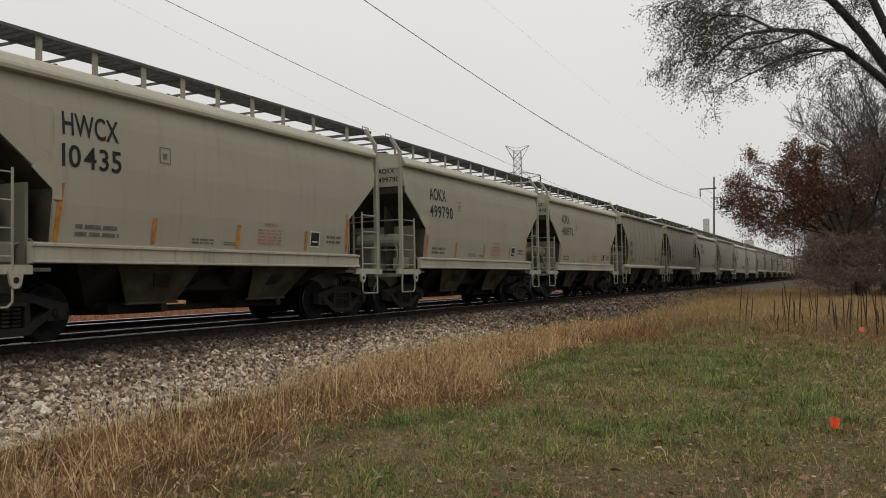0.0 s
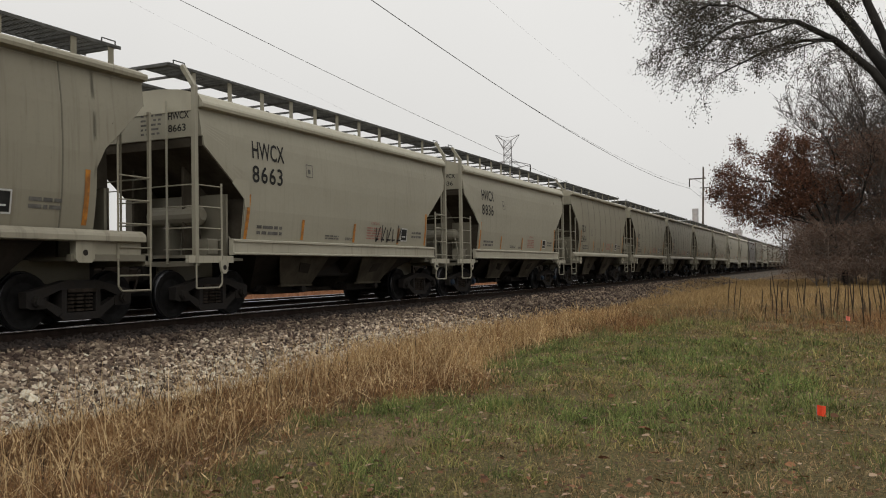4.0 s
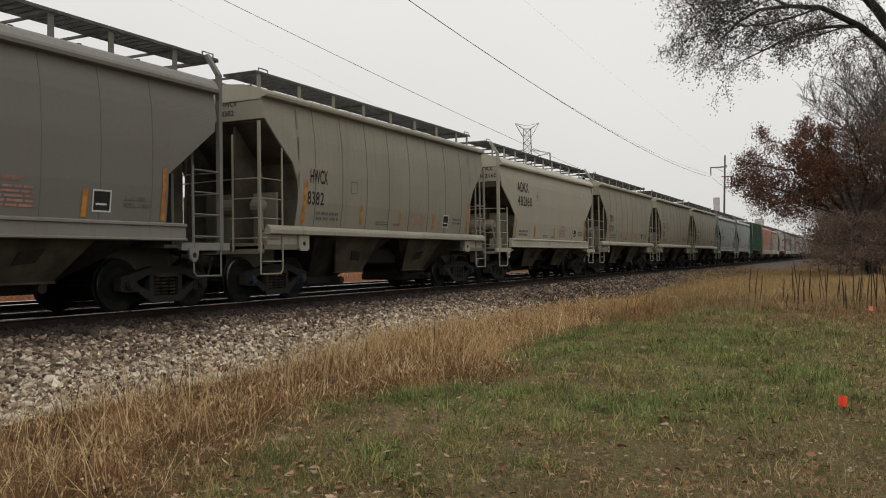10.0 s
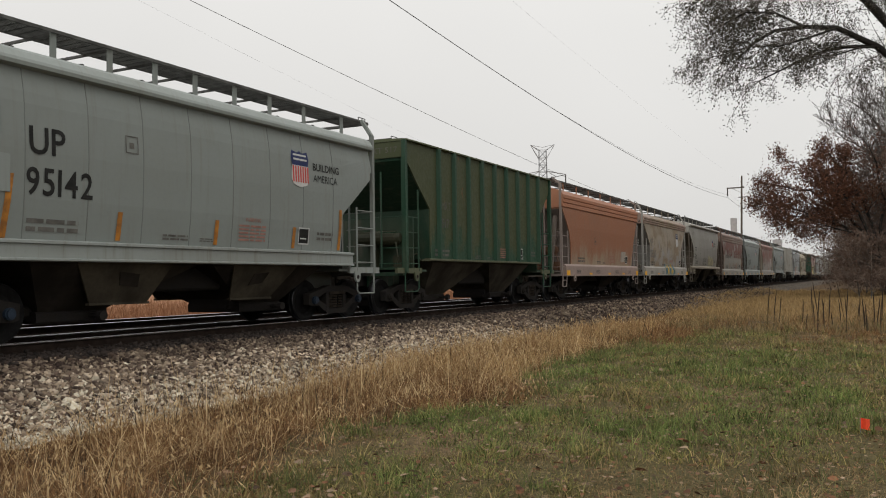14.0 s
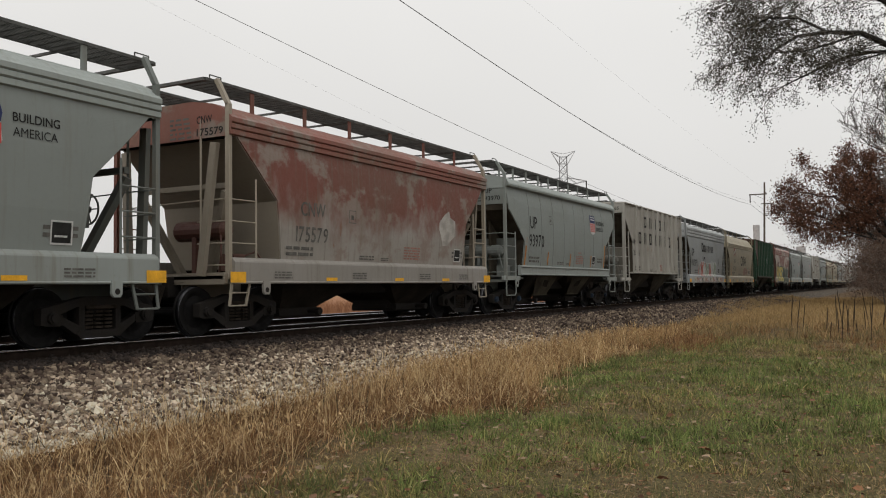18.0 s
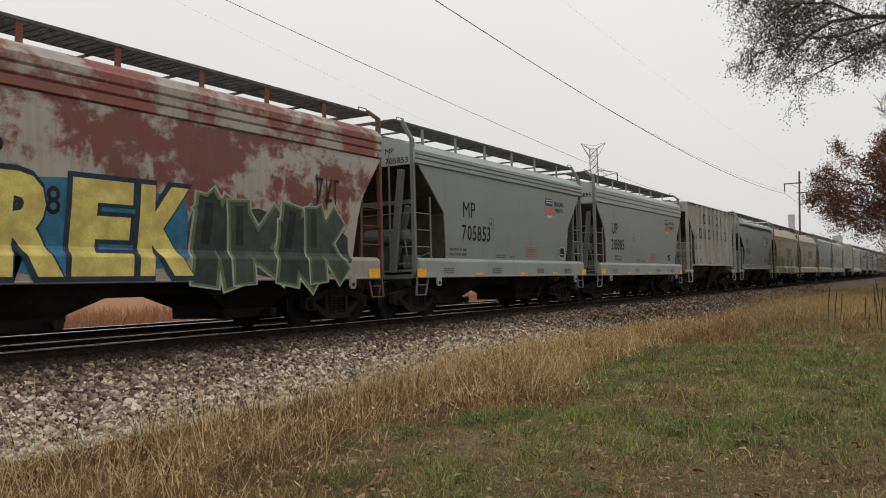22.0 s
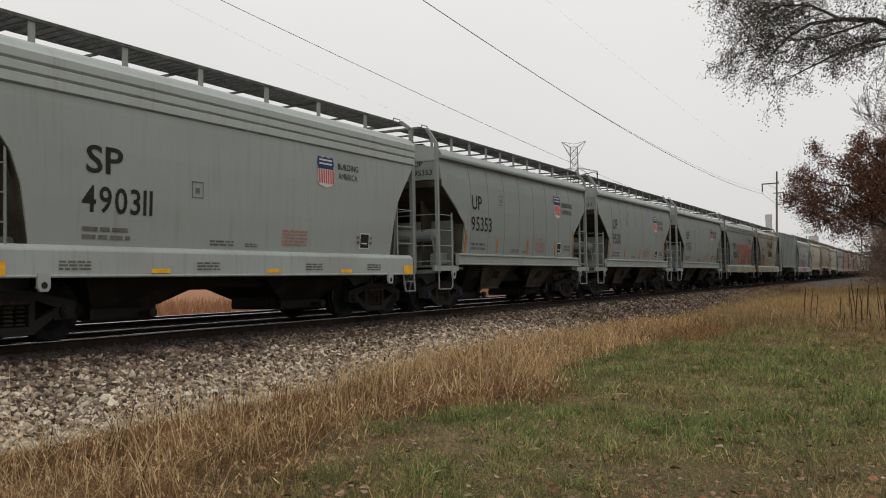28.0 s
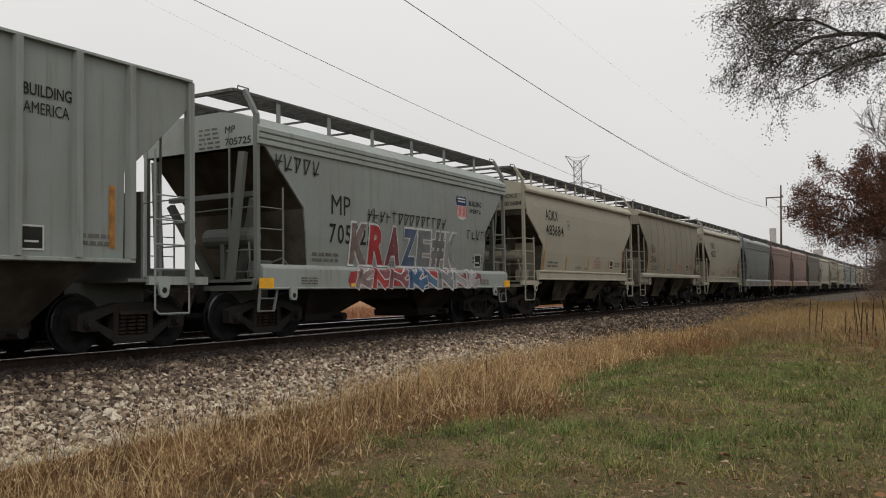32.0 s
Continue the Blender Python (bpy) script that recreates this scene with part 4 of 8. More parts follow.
def bay_panel_mesh(d, z0, s):
    """The flat outer sheet of a bay, leaning in towards the outlet, with a flange along its foot."""
    top, low = [(d * 0.77, z0 - 0.02), (d * 2.88, z0 - 0.02)], [(d * 2.30, 0.56), (d * 1.08, 0.56)]
    ring = [(s * 1.395, *top[0]), (s * 1.395, *top[1]), (s * 1.00, *low[0]), (s * 1.00, *low[1])]
    return Geo().loft([ring, [(x - s * 0.03, y, z) for x, y, z in ring]]).box(*sorted((s * 0.94, s * 1.03)), *sorted((d * 1.05, d * 2.33)), 0.53, 0.57)


def bay_plate_mesh(d, z0):
    """A thin plate added for the dark stain in the middle of the bay sheet."""
    ring = [(1.008 + (z - 0.56) * 0.395 / (z0 - 0.58), y, z) for y, z in [(d * 1.50, 1.04), (d * 1.94, 1.08), (d * 1.84, 0.86), (d * 1.44, 0.82)]]
    return Geo().loft([ring, [(x + 0.012, y, z) for x, y, z in ring]])


def gate_mesh():
    g = Geo().slab(-0.70, 0.70, -0.68, 0.68, 0.26, 0.45, 0.03)
    g.slab(-0.55, 0.55, -0.82, 0.82, 0.36, 0.56, 0.03)
    g.tube((-0.95, 0.35, 0.36), (0.98, 0.35, 0.36), 0.045, n=8)
    g.tube((0.92, 0.35, 0.36), (1.02, 0.35, 0.36), 0.085, n=8)
    g.slab(-0.5, 0.5, -0.85, -0.55, 0.33, 0.42, 0.02)
    return g


def wheelset_mesh():
    g = Geo()
    for s in (-1, 1):
        g.loft([[(s * x, r * math.cos(a), r * math.sin(a)) for a in np.linspace(0, 2 * math.pi, 22, endpoint=False)]
                for x, r in ((0.82, 0.10), (0.815, 0.14), (0.78, 0.30), (0.82, 0.385), (0.825, 0.450), (0.80, 0.456), (0.73, 0.462), (0.725, 0.487), (0.69, 0.487), (0.685, 0.39), (0.72, 0.30), (0.69, 0.14), (0.66, 0.10))])
    g.tube((-0.8, 0, 0), (0.8, 0, 0), 0.085, n=10)
    return g


def rim_mesh():
    return Geo().loft([[(x, r * math.cos(a), r * math.sin(a)) for a in np.linspace(0, 2 * math.pi, 22, endpoint=False)]
                       for x, r in ((0.815, 0.450), (0.812, 0.4585), (0.735, 0.4635), (0.735, 0.45))], caps=False)


def side_frame_mesh(s):
    """Cast three-piece truck side: arched top chord, sagging bottom chord, window with the spring group."""
    g = Geo()
    x0, x1 = (0.90, 1.08) if s > 0 else (-1.08, -0.90)
    top = [(-1.08, 0.50), (-1.08, 0.60), (-0.80, 0.66), (-0.30, 0.78), (0.30, 0.78), (0.80, 0.66), (1.08, 0.60), (1.08, 0.50), (0.78, 0.50), (0.45, 0.62), (-0.45, 0.62), (-0.78, 0.50)]
    g.prism(top, x0, x1)
    for d in (-1, 1):
        g.prism([(d * 1.08, 0.50), (d * 1.08, 0.36), (d * 0.98, 0.33), (d * 0.72, 0.33), (d * 0.70, 0.50)], x0 + 0.01, x1 - 0.01)
        g.prism([(d * 0.72, 0.48), (d * 0.72, 0.36), (d * 0.42, 0.16), (d * 0.30, 0.18), (d * 0.34, 0.30)], x0 + 0.02, x1 - 0.02)
        g.prism([(d * 0.30, 0.62), (d * 0.40, 0.64), (d * 0.40, 0.24), (d * 0.30, 0.22)], x0 + 0.015, x1 - 0.015)
    g.prism([(-0.46, 0.20), (-0.38, 0.13), (0.38, 0.13), (0.46, 0.20), (0.40, 0.25), (-0.40, 0.25)], x0, x1)
    return g


def spring_mesh(s):
    g = Geo()
    x = 0.99 * s
    for y in (-0.19, 0.0, 0.19):
        for k in range(5):
            z = 0.27 + 0.062 * k
            g.tube((x, y, z), (x, y, z + 0.034), 0.082, n=7)
    g.slab(x - 0.11, x + 0.11, -0.30, 0.30, 0.575, 0.64, 0.01)
    return g


def bearing_mesh():
    g = Geo()
    g.tube((0.86, 0, 0.457), (1.13, 0, 0.457), 0.095, n=12)
    g.tube((1.13, 0, 0.457), (1.16, 0, 0.457), 0.07, n=12)
    return g


TRUCK = {
    "wheelset": wheelset_mesh().mesh("wheelset", M_WHEEL, False),
    "rim": rim_mesh().mesh("rim", M_TREAD, True),
    "frame+": side_frame_mesh(1).mesh("side_frame", M_STEEL_DARK), "frame-": side_frame_mesh(-1).mesh("side_frame", M_STEEL_DARK),
    "spring+": spring_mesh(1).mesh("spring_pack", M_STEEL_BROWN), "spring-": spring_mesh(-1).mesh("spring_pack", M_STEEL_BROWN),
    "cap": bearing_mesh().mesh("bearing_cap", M_STEEL_DARK), "capb": bearing_mesh().mesh("bearing_cap", M_BEARING),
    "bolster": Geo().slab(-1.02, 1.02, -0.20, 0.20, 0.50, 0.72, 0.03).slab(-0.86, 0.86, -0.34, 0.34, 0.20, 0.60, 0.03).box(-0.25, 0.25, -0.25, 0.25, 0.72, 0.86).mesh("bolster", M_STEEL_DARK),
}


def add_truck(car, y, blue):
    t = part("truck", TRUCK["bolster"], car, "grimy black four-wheel truck")
    t.location = (0, y, 0)
    for d in (-1, 1):
        w = part("wheelset", TRUCK["wheelset"], t)
        w.location = (0, d * 0.89, 0.457)
        r = part("rim", TRUCK["rim"], t, "bright worn wheel tread")
        r.location = (0, d * 0.89, 0.457)
    for s in "+-":
        part("side_frame", TRUCK["frame" + s], t)
        tagged(part("spring_pack", TRUCK["spring" + s], t), kind="stuff")
    for d in (-1, 1):
        part("bearing_cap", TRUCK["capb" if blue else "cap"], t).location = (0, d * 0.89, 0)


def ladder_mesh(kind, e, d):
    """Corner post, side ladder, end ladder and foot stirrup at the near corner; d: which end."""
    top = SPEC[kind]["board"]
    y = d * e
    g = Geo()
    post_top = {"smooth": 4.44, "deep": 4.62, "slant": 4.34, "domed": 4.56}.get(kind, SPEC[kind]["z1"] - 0.5)
    hw = 0.028 if kind == "round" else 0.045
    g.slab(1.485 - hw, 1.485 + hw, y - hw, y + hw, 1.05, post_top, 0.01)
    if kind == "smooth" or kind in DEEP:
        g.bar((1.485, y, post_top - 0.02), (1.20, y, top), 0.08, 0.09, (0, 1, 0))
    yi = d * (e - 0.74)
    zt = {"smooth": 2.62, "round": 3.28, "deep": 2.98, "ribbed": 3.30}[like(kind)]
    g.bar((1.50, yi, 1.12), (1.50, yi, zt), 0.035, 0.06)
    if kind == "round":
        g.bar((1.50, yi, zt - 0.02), (1.52, d * (e - 0.88), zt + 0.14), 0.05, 0.07)
    z = 1.32
    while z < min(zt, 2.7):
        g.pipe([(1.51, y, z), (1.51, yi, z)], 0.014, 5)
        g.pipe([(1.47, y + d * 0.02, z), (0.72, y + d * 0.02, z)], 0.014, 5)
        z += 0.41
    g.bar((0.80, y + d * 0.01, 1.05), (0.80, y + d * 0.01, post_top - (0.25 if kind != "ribbed" else 0.3)), 0.04, 0.06)
    g.pipe([(0.80, y + d * 0.02, 2.55), (-1.4, y + d * 0.02, 2.5)], 0.013, 5)
    if kind in DEEP:
        zz = (1.05, 0.56)
        g.bar((1.52, y - d * 0.05, zz[0]), (1.52, y + d * 0.02, zz[1]), 0.03, 0.05)
        g.bar((1.52, y - d * 0.55, zz[0]), (1.52, y - d * 0.42, zz[1]), 0.03, 0.05)
        g.pipe([(1.52, y + d * 0.02, zz[1]), (1.52, y - d * 0.42, zz[1])], 0.018, 5)
        g.pipe([(1.52, y, 0.80), (1.52, y - d * 0.48, 0.80)], 0.016, 5)
    else:
        g.bar((1.50, y, 1.10), (1.50, y, 0.58), 0.03, 0.05)
        g.bar((1.50, yi, 1.10), (1.50, yi, 0.66), 0.03, 0.05)
        g.pipe([(1.50, y, 0.58), (1.50, yi - d * -0.08, 0.58), (1.50, yi, 0.66)], 0.018, 5)
        if kind == "round":
            g.pipe([(1.50, y, 0.84), (1.50, yi, 0.84)], 0.016, 5)
    return g


def far_ladder_mesh(kind, e, d):
    y = d * e
    g = Geo()
    g.slab(-1.53, -1.44, y - 0.045, y + 0.045, 0.6, SPEC[kind]["z1"] + 0.2, 0.01)
    g.bar((-1.5, d * (e - 0.74), 0.6), (-1.5, d * (e - 0.74), 2.7), 0.035, 0.06)
    for k in range(5):
        z = 0.9 + 0.41 * k
        g.pipe([(-1.5, y, z), (-1.5, d * (e - 0.74), z)], 0.014, 4)
    return g


def end_frame_mesh(kind, d):
    """Lower end of the car behind the ladders: end sill, bolster webs, stays and the shear plate."""
    e = SPEC[kind]["end"]
    a, b = sorted((d * (e + 0.12), d * 4.25))
    z0 = 1.02 if kind not in DEEP else 0.98
    g = Geo()
    g.slab(-1.46, 1.46, a, b, z0 + 0.08, z0 + 0.14, 0.01)
    c0, c1 = sorted((d * (e + 0.12), d * (e + 0.02)))
    g.slab(-1.50, 1.50, c0, c1, z0 - 0.02, z0 + 0.20, 0.02)
    if kind == "round":
        p0, p1 = sorted((d * 5.02, d * 4.96))
        g.box(-1.30, 1.30, p0, p1, z0 + 0.12, 2.32)
        g.slab(1.40, 1.50, *sorted((d * (e + 0.08), d * 4.1)), 1.08, 1.20, 0.01)
    elif kind == "smooth":
        p0, p1 = sorted((d * 4.62, d * 4.56))
        g.box(-1.34, 1.34, p0, p1, z0 + 0.12, 2.45)
    elif kind == "ribbed":
        p0, p1 = sorted((d * 4.70, d * 4.64))
        g.box(-1.30, 1.30, p0, p1, z0 + 0.12, 2.6)
    if kind in DEEP:
        for x in (-0.95, 0.95):
            g.bar((x, d * 5.62, z0 + 0.14), (x * 1.25, d * 5.50, 3.62), 0.16, 0.10, (0, 1, 0))
            g.bar((x * 0.4, d * 4.75, 1.15), (x * 1.2, d * 5.15, 2.75), 0.12, 0.14, (0, 1, 0))
        g.bar((-1.2, d * 5.10, 2.86), (1.2, d * 5.10, 2.86), 0.10, 0.10)
    for x in (-0.35, 0.35):
        g.box(x - 0.03, x + 0.03, *sorted((d * 5.5, d * 3.9)), 0.72, z0 + 0.1)
    return g


def pad_mesh(kind, d):
    """Jacking pad plate with its eye at the outer end of the sill."""
    g = Geo()
    if kind in DEEP:
        y = d * 4.55
        g.prism([(y - 0.10, 1.02), (y + 0.10, 1.02), (y + 0.10, 0.82), (y + 0.06, 0.76), (y - 0.06, 0.76), (y - 0.10, 0.82)], 1.58, 1.63)
    elif kind == "round":
        y = d * 4.35
        g.prism([(y - 0.19, 1.42), (y + 0.19, 1.42), (y + 0.19, 1.12), (y + 0.13, 1.06), (y - 0.13, 1.06), (y - 0.19, 1.12)], 1.50, 1.54)
        g.box(1.36, 1.49, *sorted((d * 5.6, d * 4.2)), 1.20, 1.44)
    else:
        a, b = sorted((d * 5.92, d * 4.62))
        g.prism([(a, 1.20), (b, 1.20), (b, 1.06), (a, 1.06)], 1.44, 1.52)
        y = d * 4.92
        g.prism([(y - 0.13, 1.10), (y + 0.13, 1.10), (y + 0.09, 0.90), (y + 0.04, 0.85), (y - 0.04, 0.85), (y - 0.09, 0.90)], 1.50, 1.545)
    return g


def eye_mesh(kind, d):
    y, z, x = {"deep": (4.55, 0.85, 1.632), "round": (4.35, 1.22, 1.542), "smooth": (4.92, 0.97, 1.547), "ribbed": (4.92, 0.97, 1.547)}[like(kind)]
    return Geo().tube((x - 0.006, d * y, z), (x + 0.004, d * y, z), 0.05, n=10)


# where the uprights of the roof walk stand along the car
SUPPORTS = {"smooth": (-5.3, -4.2, -3.1, -2.0, -1.0, 0.0, 1.1, 2.2, 3.4, 4.9), "round": (-5.35, -3.9, -2.5, -1.1, 0.3, 1.7, 3.1, 4.5, 5.3), "deep": (-4.4, -2.7, -1.0, 0.8, 2.5, 4.3), "ribbed": ()}


def board_mesh(kind, s):
    """Roof walk: cross bars and lengthwise strips of an open grating."""
    r, z = SPEC[kind]["reach"], SPEC[kind]["board"]
    w = {"smooth": (0.52, 1.17), "round": (0.32, 1.15), "deep": (0.40, 1.15), "ribbed": (0.35, 0.95)}[like(kind)]
    g = Geo()
    x0, x1 = sorted((s * w[0], s * w[1]))
    for k in range(13):
        x = x0 + (x1 - x0) * k / 12
        g.box(x - 0.008, x + 0.008, -r, r, z - 0.022, z)
    for k in range(62):
        y = -r + 2 * r * k / 61
        g.box(x0, x1, y - 0.016, y + 0.016, z - 0.018, z - 0.004)
    g.box(x0 - 0.015, x0 + 0.01, -r, r, z - 0.05, z + 0.004)
    g.box(x1 - 0.01, x1 + 0.015, -r, r, z - 0.05, z + 0.004)
    if s > 0:
        for y in SUPPORTS[like(kind)]:
            g.bar((1.13, y, z - 0.06), (-1.13, y, z - 0.06), 0.035, 0.045)
    # the short end walk across the car and its grab iron
    for d in (-1, 1):
        if kind == "smooth" or kind in DEEP:
            g.box(min(x0, 0), max(x1, 0), d * r - 0.04, d * r + 0.04, z - 0.06, z)
        g.pipe([(x1 if s > 0 else x0, d * (r - 0.42), z), (x1 if s > 0 else x0, d * (r - 0.42), z + 0.07), (x1 if s > 0 else x0, d * (r - 0.12), z + 0.07), (x1 if s > 0 else x0, d * (r - 0.12), z)], 0.012, 4)
    return g


def support_mesh(kind):
    """One upright between roof and roof walk, an angle with a foot."""
    z, zr = SPEC[kind]["board"], SPEC[kind]["roof"]
    x = 1.13
    lo = zr + 0.06
    g = Geo().slab(x - 0.012, x + 0.012, -0.055, 0.055, lo, z - 0.02, 0.004)
    g.box(x - 0.05, x + 0.05, -0.07, 0.07, lo - 0.02, lo + 0.012)
    return g


def hatch_mesh(kind):
    """Lengthwise trough hatch with hold-down bars."""
    zr = SPEC[kind]["roof"] + (0.20 if kind != "ribbed" else 0.05)
    L = SPEC[kind]["end"] - 0.5
    g = Geo()
    sec = [(-0.34, zr - 0.06), (0.34, zr - 0.06), (0.34, zr + 0.05), (0.22, zr + 0.11), (-0.22, zr + 0.11), (-0.34, zr + 0.05)]
    for k in range(4):
        a = -L + k * (2 * L / 4) + 0.03
        g.loft([[(x, y, z) for x, z in sec] for y in (a, a + 2 * L / 4 - 0.06)])
    for k in range(8):
        y = -L + 0.4 + k * (2 * L - 0.8) / 7
        g.bar((-0.48, y, zr + 0.13), (0.48, y, zr + 0.13), 0.06, 0.04)
        g.box(0.42, 0.52, y - 0.05, y + 0.05, zr - 0.1, zr + 0.12)
    return g


def sill_mesh(kind, s):
    g = Geo()
    if kind == "smooth":
        sec, L = [(1.46, 1.22), (1.585, 1.225), (1.60, 1.235), (1.60, 1.26), (1.565, 1.275), (1.565, 1.47), (1.60, 1.485), (1.60, 1.52), (1.585, 1.53), (1.46, 1.55)], 4.68
    elif kind == "round":
        sec, L = [(1.40, 1.40), (1.58, 1.405), (1.60, 1.42), (1.60, 1.50), (1.58, 1.545), (1.50, 1.60)], 5.62
    elif kind == "slant":
        sec, L = [(1.42, 0.965), (1.60, 0.97), (1.61, 0.985), (1.61, 1.0), (1.60, 1.015), (1.60, 1.37), (1.585, 1.40), (1.51, 1.46), (1.49, 1.46)], 5.42
    elif kind in DEEP:
        sec, L = [(1.42, 0.955), (1.60, 0.96), (1.61, 0.975), (1.61, 0.99), (1.60, 1.005), (1.60, 1.35), (1.585, 1.38), (1.51, 1.44), (1.49, 1.44)], 5.60
    else:
        sec, L = [(1.30, 1.40), (1.59, 1.40), (1.60, 1.41), (1.60, 1.455), (1.59, 1.465), (1.44, 1.47)], 4.28
    return g.loft([[(s * x, y, z) for x, z in sec] for y in (-L, L)])


def rib_mesh():
    """Outside side post of a ribbed car, a flat hat section."""
    z0, z1 = 1.47, 4.55
    sec = [(1.51, -0.085), (1.615, -0.055), (1.625, -0.045), (1.625, 0.045), (1.615, 0.055), (1.51, 0.085)]
    return Geo().loft([[(x, y, z) for x, y in sec] for z in (z0, z1)])


def gusset_mesh(d):
    """Pale plate at the elbow of the end slope."""
    return Geo().prism([(d * 4.14, 2.20), (d * 4.30, 2.20), (d * 4.31, 2.36), (d * 4.68, 2.66), (d * 4.60, 2.76), (d * 4.14, 2.74)], 1.552, 1.566)


def corner_post_mesh(d):
    g = Geo().slab(1.47, 1.58, *sorted((d * 5.44, d * 5.56)), 1.08, 4.56, 0.012)
    return g


def seam_mesh(kind, y):
    """A weld seam with caught dirt on a side sheet, following its bulge."""
    s, pf = SPEC[kind], profile(kind)
    n, w = 16, (0.024 if kind == "round" else 0.014)
    rings = []
    for k in range(n + 1):
        z = s["z0"] + (s["z1"] - s["z0"]) * k / n
        x = pf(z)
        rings.append([(x - 0.004, y - w, z), (x + 0.007, y - 0.3 * w, z), (x + 0.007, y + 0.3 * w, z), (x - 0.004, y + w, z)])
    return Geo().loft(rings)


def brake_gear_mesh():
    """Air reservoir and brake cylinder with pipes on the end platform."""
    g = Geo()
    g.tube((0.95, -4.95, 2.02), (-0.25, -4.95, 2.02), 0.20, n=14)
    g.tube((1.05, -4.95, 2.02), (0.95, -4.95, 2.02), 0.10, 0.20, n=14)
    g.box(0.2, 0.3, -5.1, -4.8, 1.15, 2.0)
    g.slab(0.85, 1.20, -5.0, -4.7, 1.22, 1.55, 0.03)
    g.pipe([(1.05, -5.2, 1.9), (1.2, -5.35, 1.5), (1.1, -5.3, 1.2)], 0.02, 6)
    g.pipe([(1.15, -4.7, 1.5), (1.3, -4.5, 1.6), (1.35, -4.35, 1.4)], 0.018, 6)
    return g


def brake_wheel_mesh():
    g = Geo()
    c = Vector((-0.55, 5.75, 2.35))
    pts = [c + Vector((0.28 * math.cos(a), 0, 0.28 * math.sin(a))) for a in np.linspace(0, 2 * math.pi, 17)]
    g.pipe(pts, 0.02, 5)
    for k in range(5):
        a = 2 * math.pi * k / 5
        g.pipe([c, c + Vector((0.28 * math.cos(a), 0, 0.28 * math.sin(a)))], 0.014, 4)
    g.tube(c + Vector((0, -0.12, 0)), c + Vector((0, 0.03, 0)), 0.07, n=10)
    g.box(-0.75, -0.35, 5.45, 5.62, 2.0, 2.7)
    return g


def coupler_mesh(d):
    g = Geo()
    g.slab(-0.11, 0.11, *sorted((d * 5.5, d * 6.10)), 0.72, 0.98, 0.03)
    g.prism([(d * 6.05, 0.68), (d * 6.38, 0.68), (d * 6.38, 1.00), (d * 6.05, 1.02)], -0.17, 0.17)
    g.pipe([(0.30, d * 5.9, 0.95), (0.34, d * 6.1, 0.55), (0.28, d * 6.36, 0.45)], 0.025, 6)
    return g


def center_sill_mesh():
    return Geo().slab(-0.23, 0.23, -5.75, 5.75, 0.72, 1.12, 0.02).slab(-0.85, 0.85, -0.95, 0.95, 0.74, 1.18, 0.04)


KIT = {}
for kind in SPEC:
    K = {}
    e = {"smooth": 5.69, "round": 5.82, "deep": 5.80, "domed": 5.80, "slant": 5.46, "ribbed": 5.50}[kind]
    K["body"] = hull(kind).mesh("body", M_PAINT)
    K["slope"] = [slope_mesh(kind, d).mesh("slope_sheet", M_END_SHADE) for d in (-1, 1)]
    K["roof"] = roof_shell(kind).mesh("roof", M_PAINT)
    K["side_sill"] = [sill_mesh(kind, s).mesh("side_sill", M_PAINT) for s in (1, -1)]
    K["ladder"] = [ladder_mesh(kind, e, d).mesh("ladder", M_PAINT) for d in (-1, 1)]
    K["far_ladder"] = [far_ladder_mesh(kind, e, d).mesh("ladder", M_PAINT) for d in (-1, 1)]
    K["end_frame"] = [end_frame_mesh(kind, d).mesh("end_frame", M_PAINT) for d in (-1, 1)]
    K["pad"] = [pad_mesh(kind, d).mesh("jacking_pad", M_PAINT) for d in (-1, 1)]
    K["eye"] = [eye_mesh(kind, d).mesh("pad_eye", M_STEEL_DARK) for d in (-1, 1)]
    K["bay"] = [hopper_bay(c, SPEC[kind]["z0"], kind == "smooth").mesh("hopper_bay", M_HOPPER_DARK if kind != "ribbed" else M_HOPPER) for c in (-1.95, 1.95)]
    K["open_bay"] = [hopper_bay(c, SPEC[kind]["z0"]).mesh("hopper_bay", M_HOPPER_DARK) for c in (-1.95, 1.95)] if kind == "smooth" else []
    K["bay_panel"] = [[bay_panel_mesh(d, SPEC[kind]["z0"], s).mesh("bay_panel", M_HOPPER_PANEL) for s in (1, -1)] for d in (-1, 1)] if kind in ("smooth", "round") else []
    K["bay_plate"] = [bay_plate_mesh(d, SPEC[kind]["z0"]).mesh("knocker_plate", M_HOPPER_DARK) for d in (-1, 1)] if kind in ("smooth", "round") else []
    K["board"] = [board_mesh(kind, s).mesh("roof_walk", M_GRATING) for s in (1, -1)]
    K["support"] = support_mesh(kind).mesh("walk_support", M_PAINT)
    K["hatch"] = hatch_mesh(kind).mesh("hatch", M_STEEL_BROWN)
    K["seams"] = [seam_mesh(kind, y).mesh("seam", M_PAINT) for y in (np.linspace(-3.9, 3.9, 8) if kind != "ribbed" else [])]
    KIT[kind] = K
RIB, CORNER = rib_mesh().mesh("side_post", M_PAINT), [corner_post_mesh(d).mesh("corner_post", M_PAINT) for d in (-1, 1)]
GUSSET = gusset_mesh(-1).mesh("gusset", M_PAINT)
GATE, BRAKE, WHEEL_B = gate_mesh().mesh("outlet_gate", M_STEEL_DARK), brake_gear_mesh().mesh("air_brake_gear", M_PAINT_DULL), brake_wheel_mesh().mesh("brake_wheel", M_PAINT_DULL)
COUPLER, CENTER = [coupler_mesh(d).mesh("coupler", M_STEEL_BROWN) for d in (-1, 1)], center_sill_mesh().mesh("center_sill", M_STEEL_DARK)


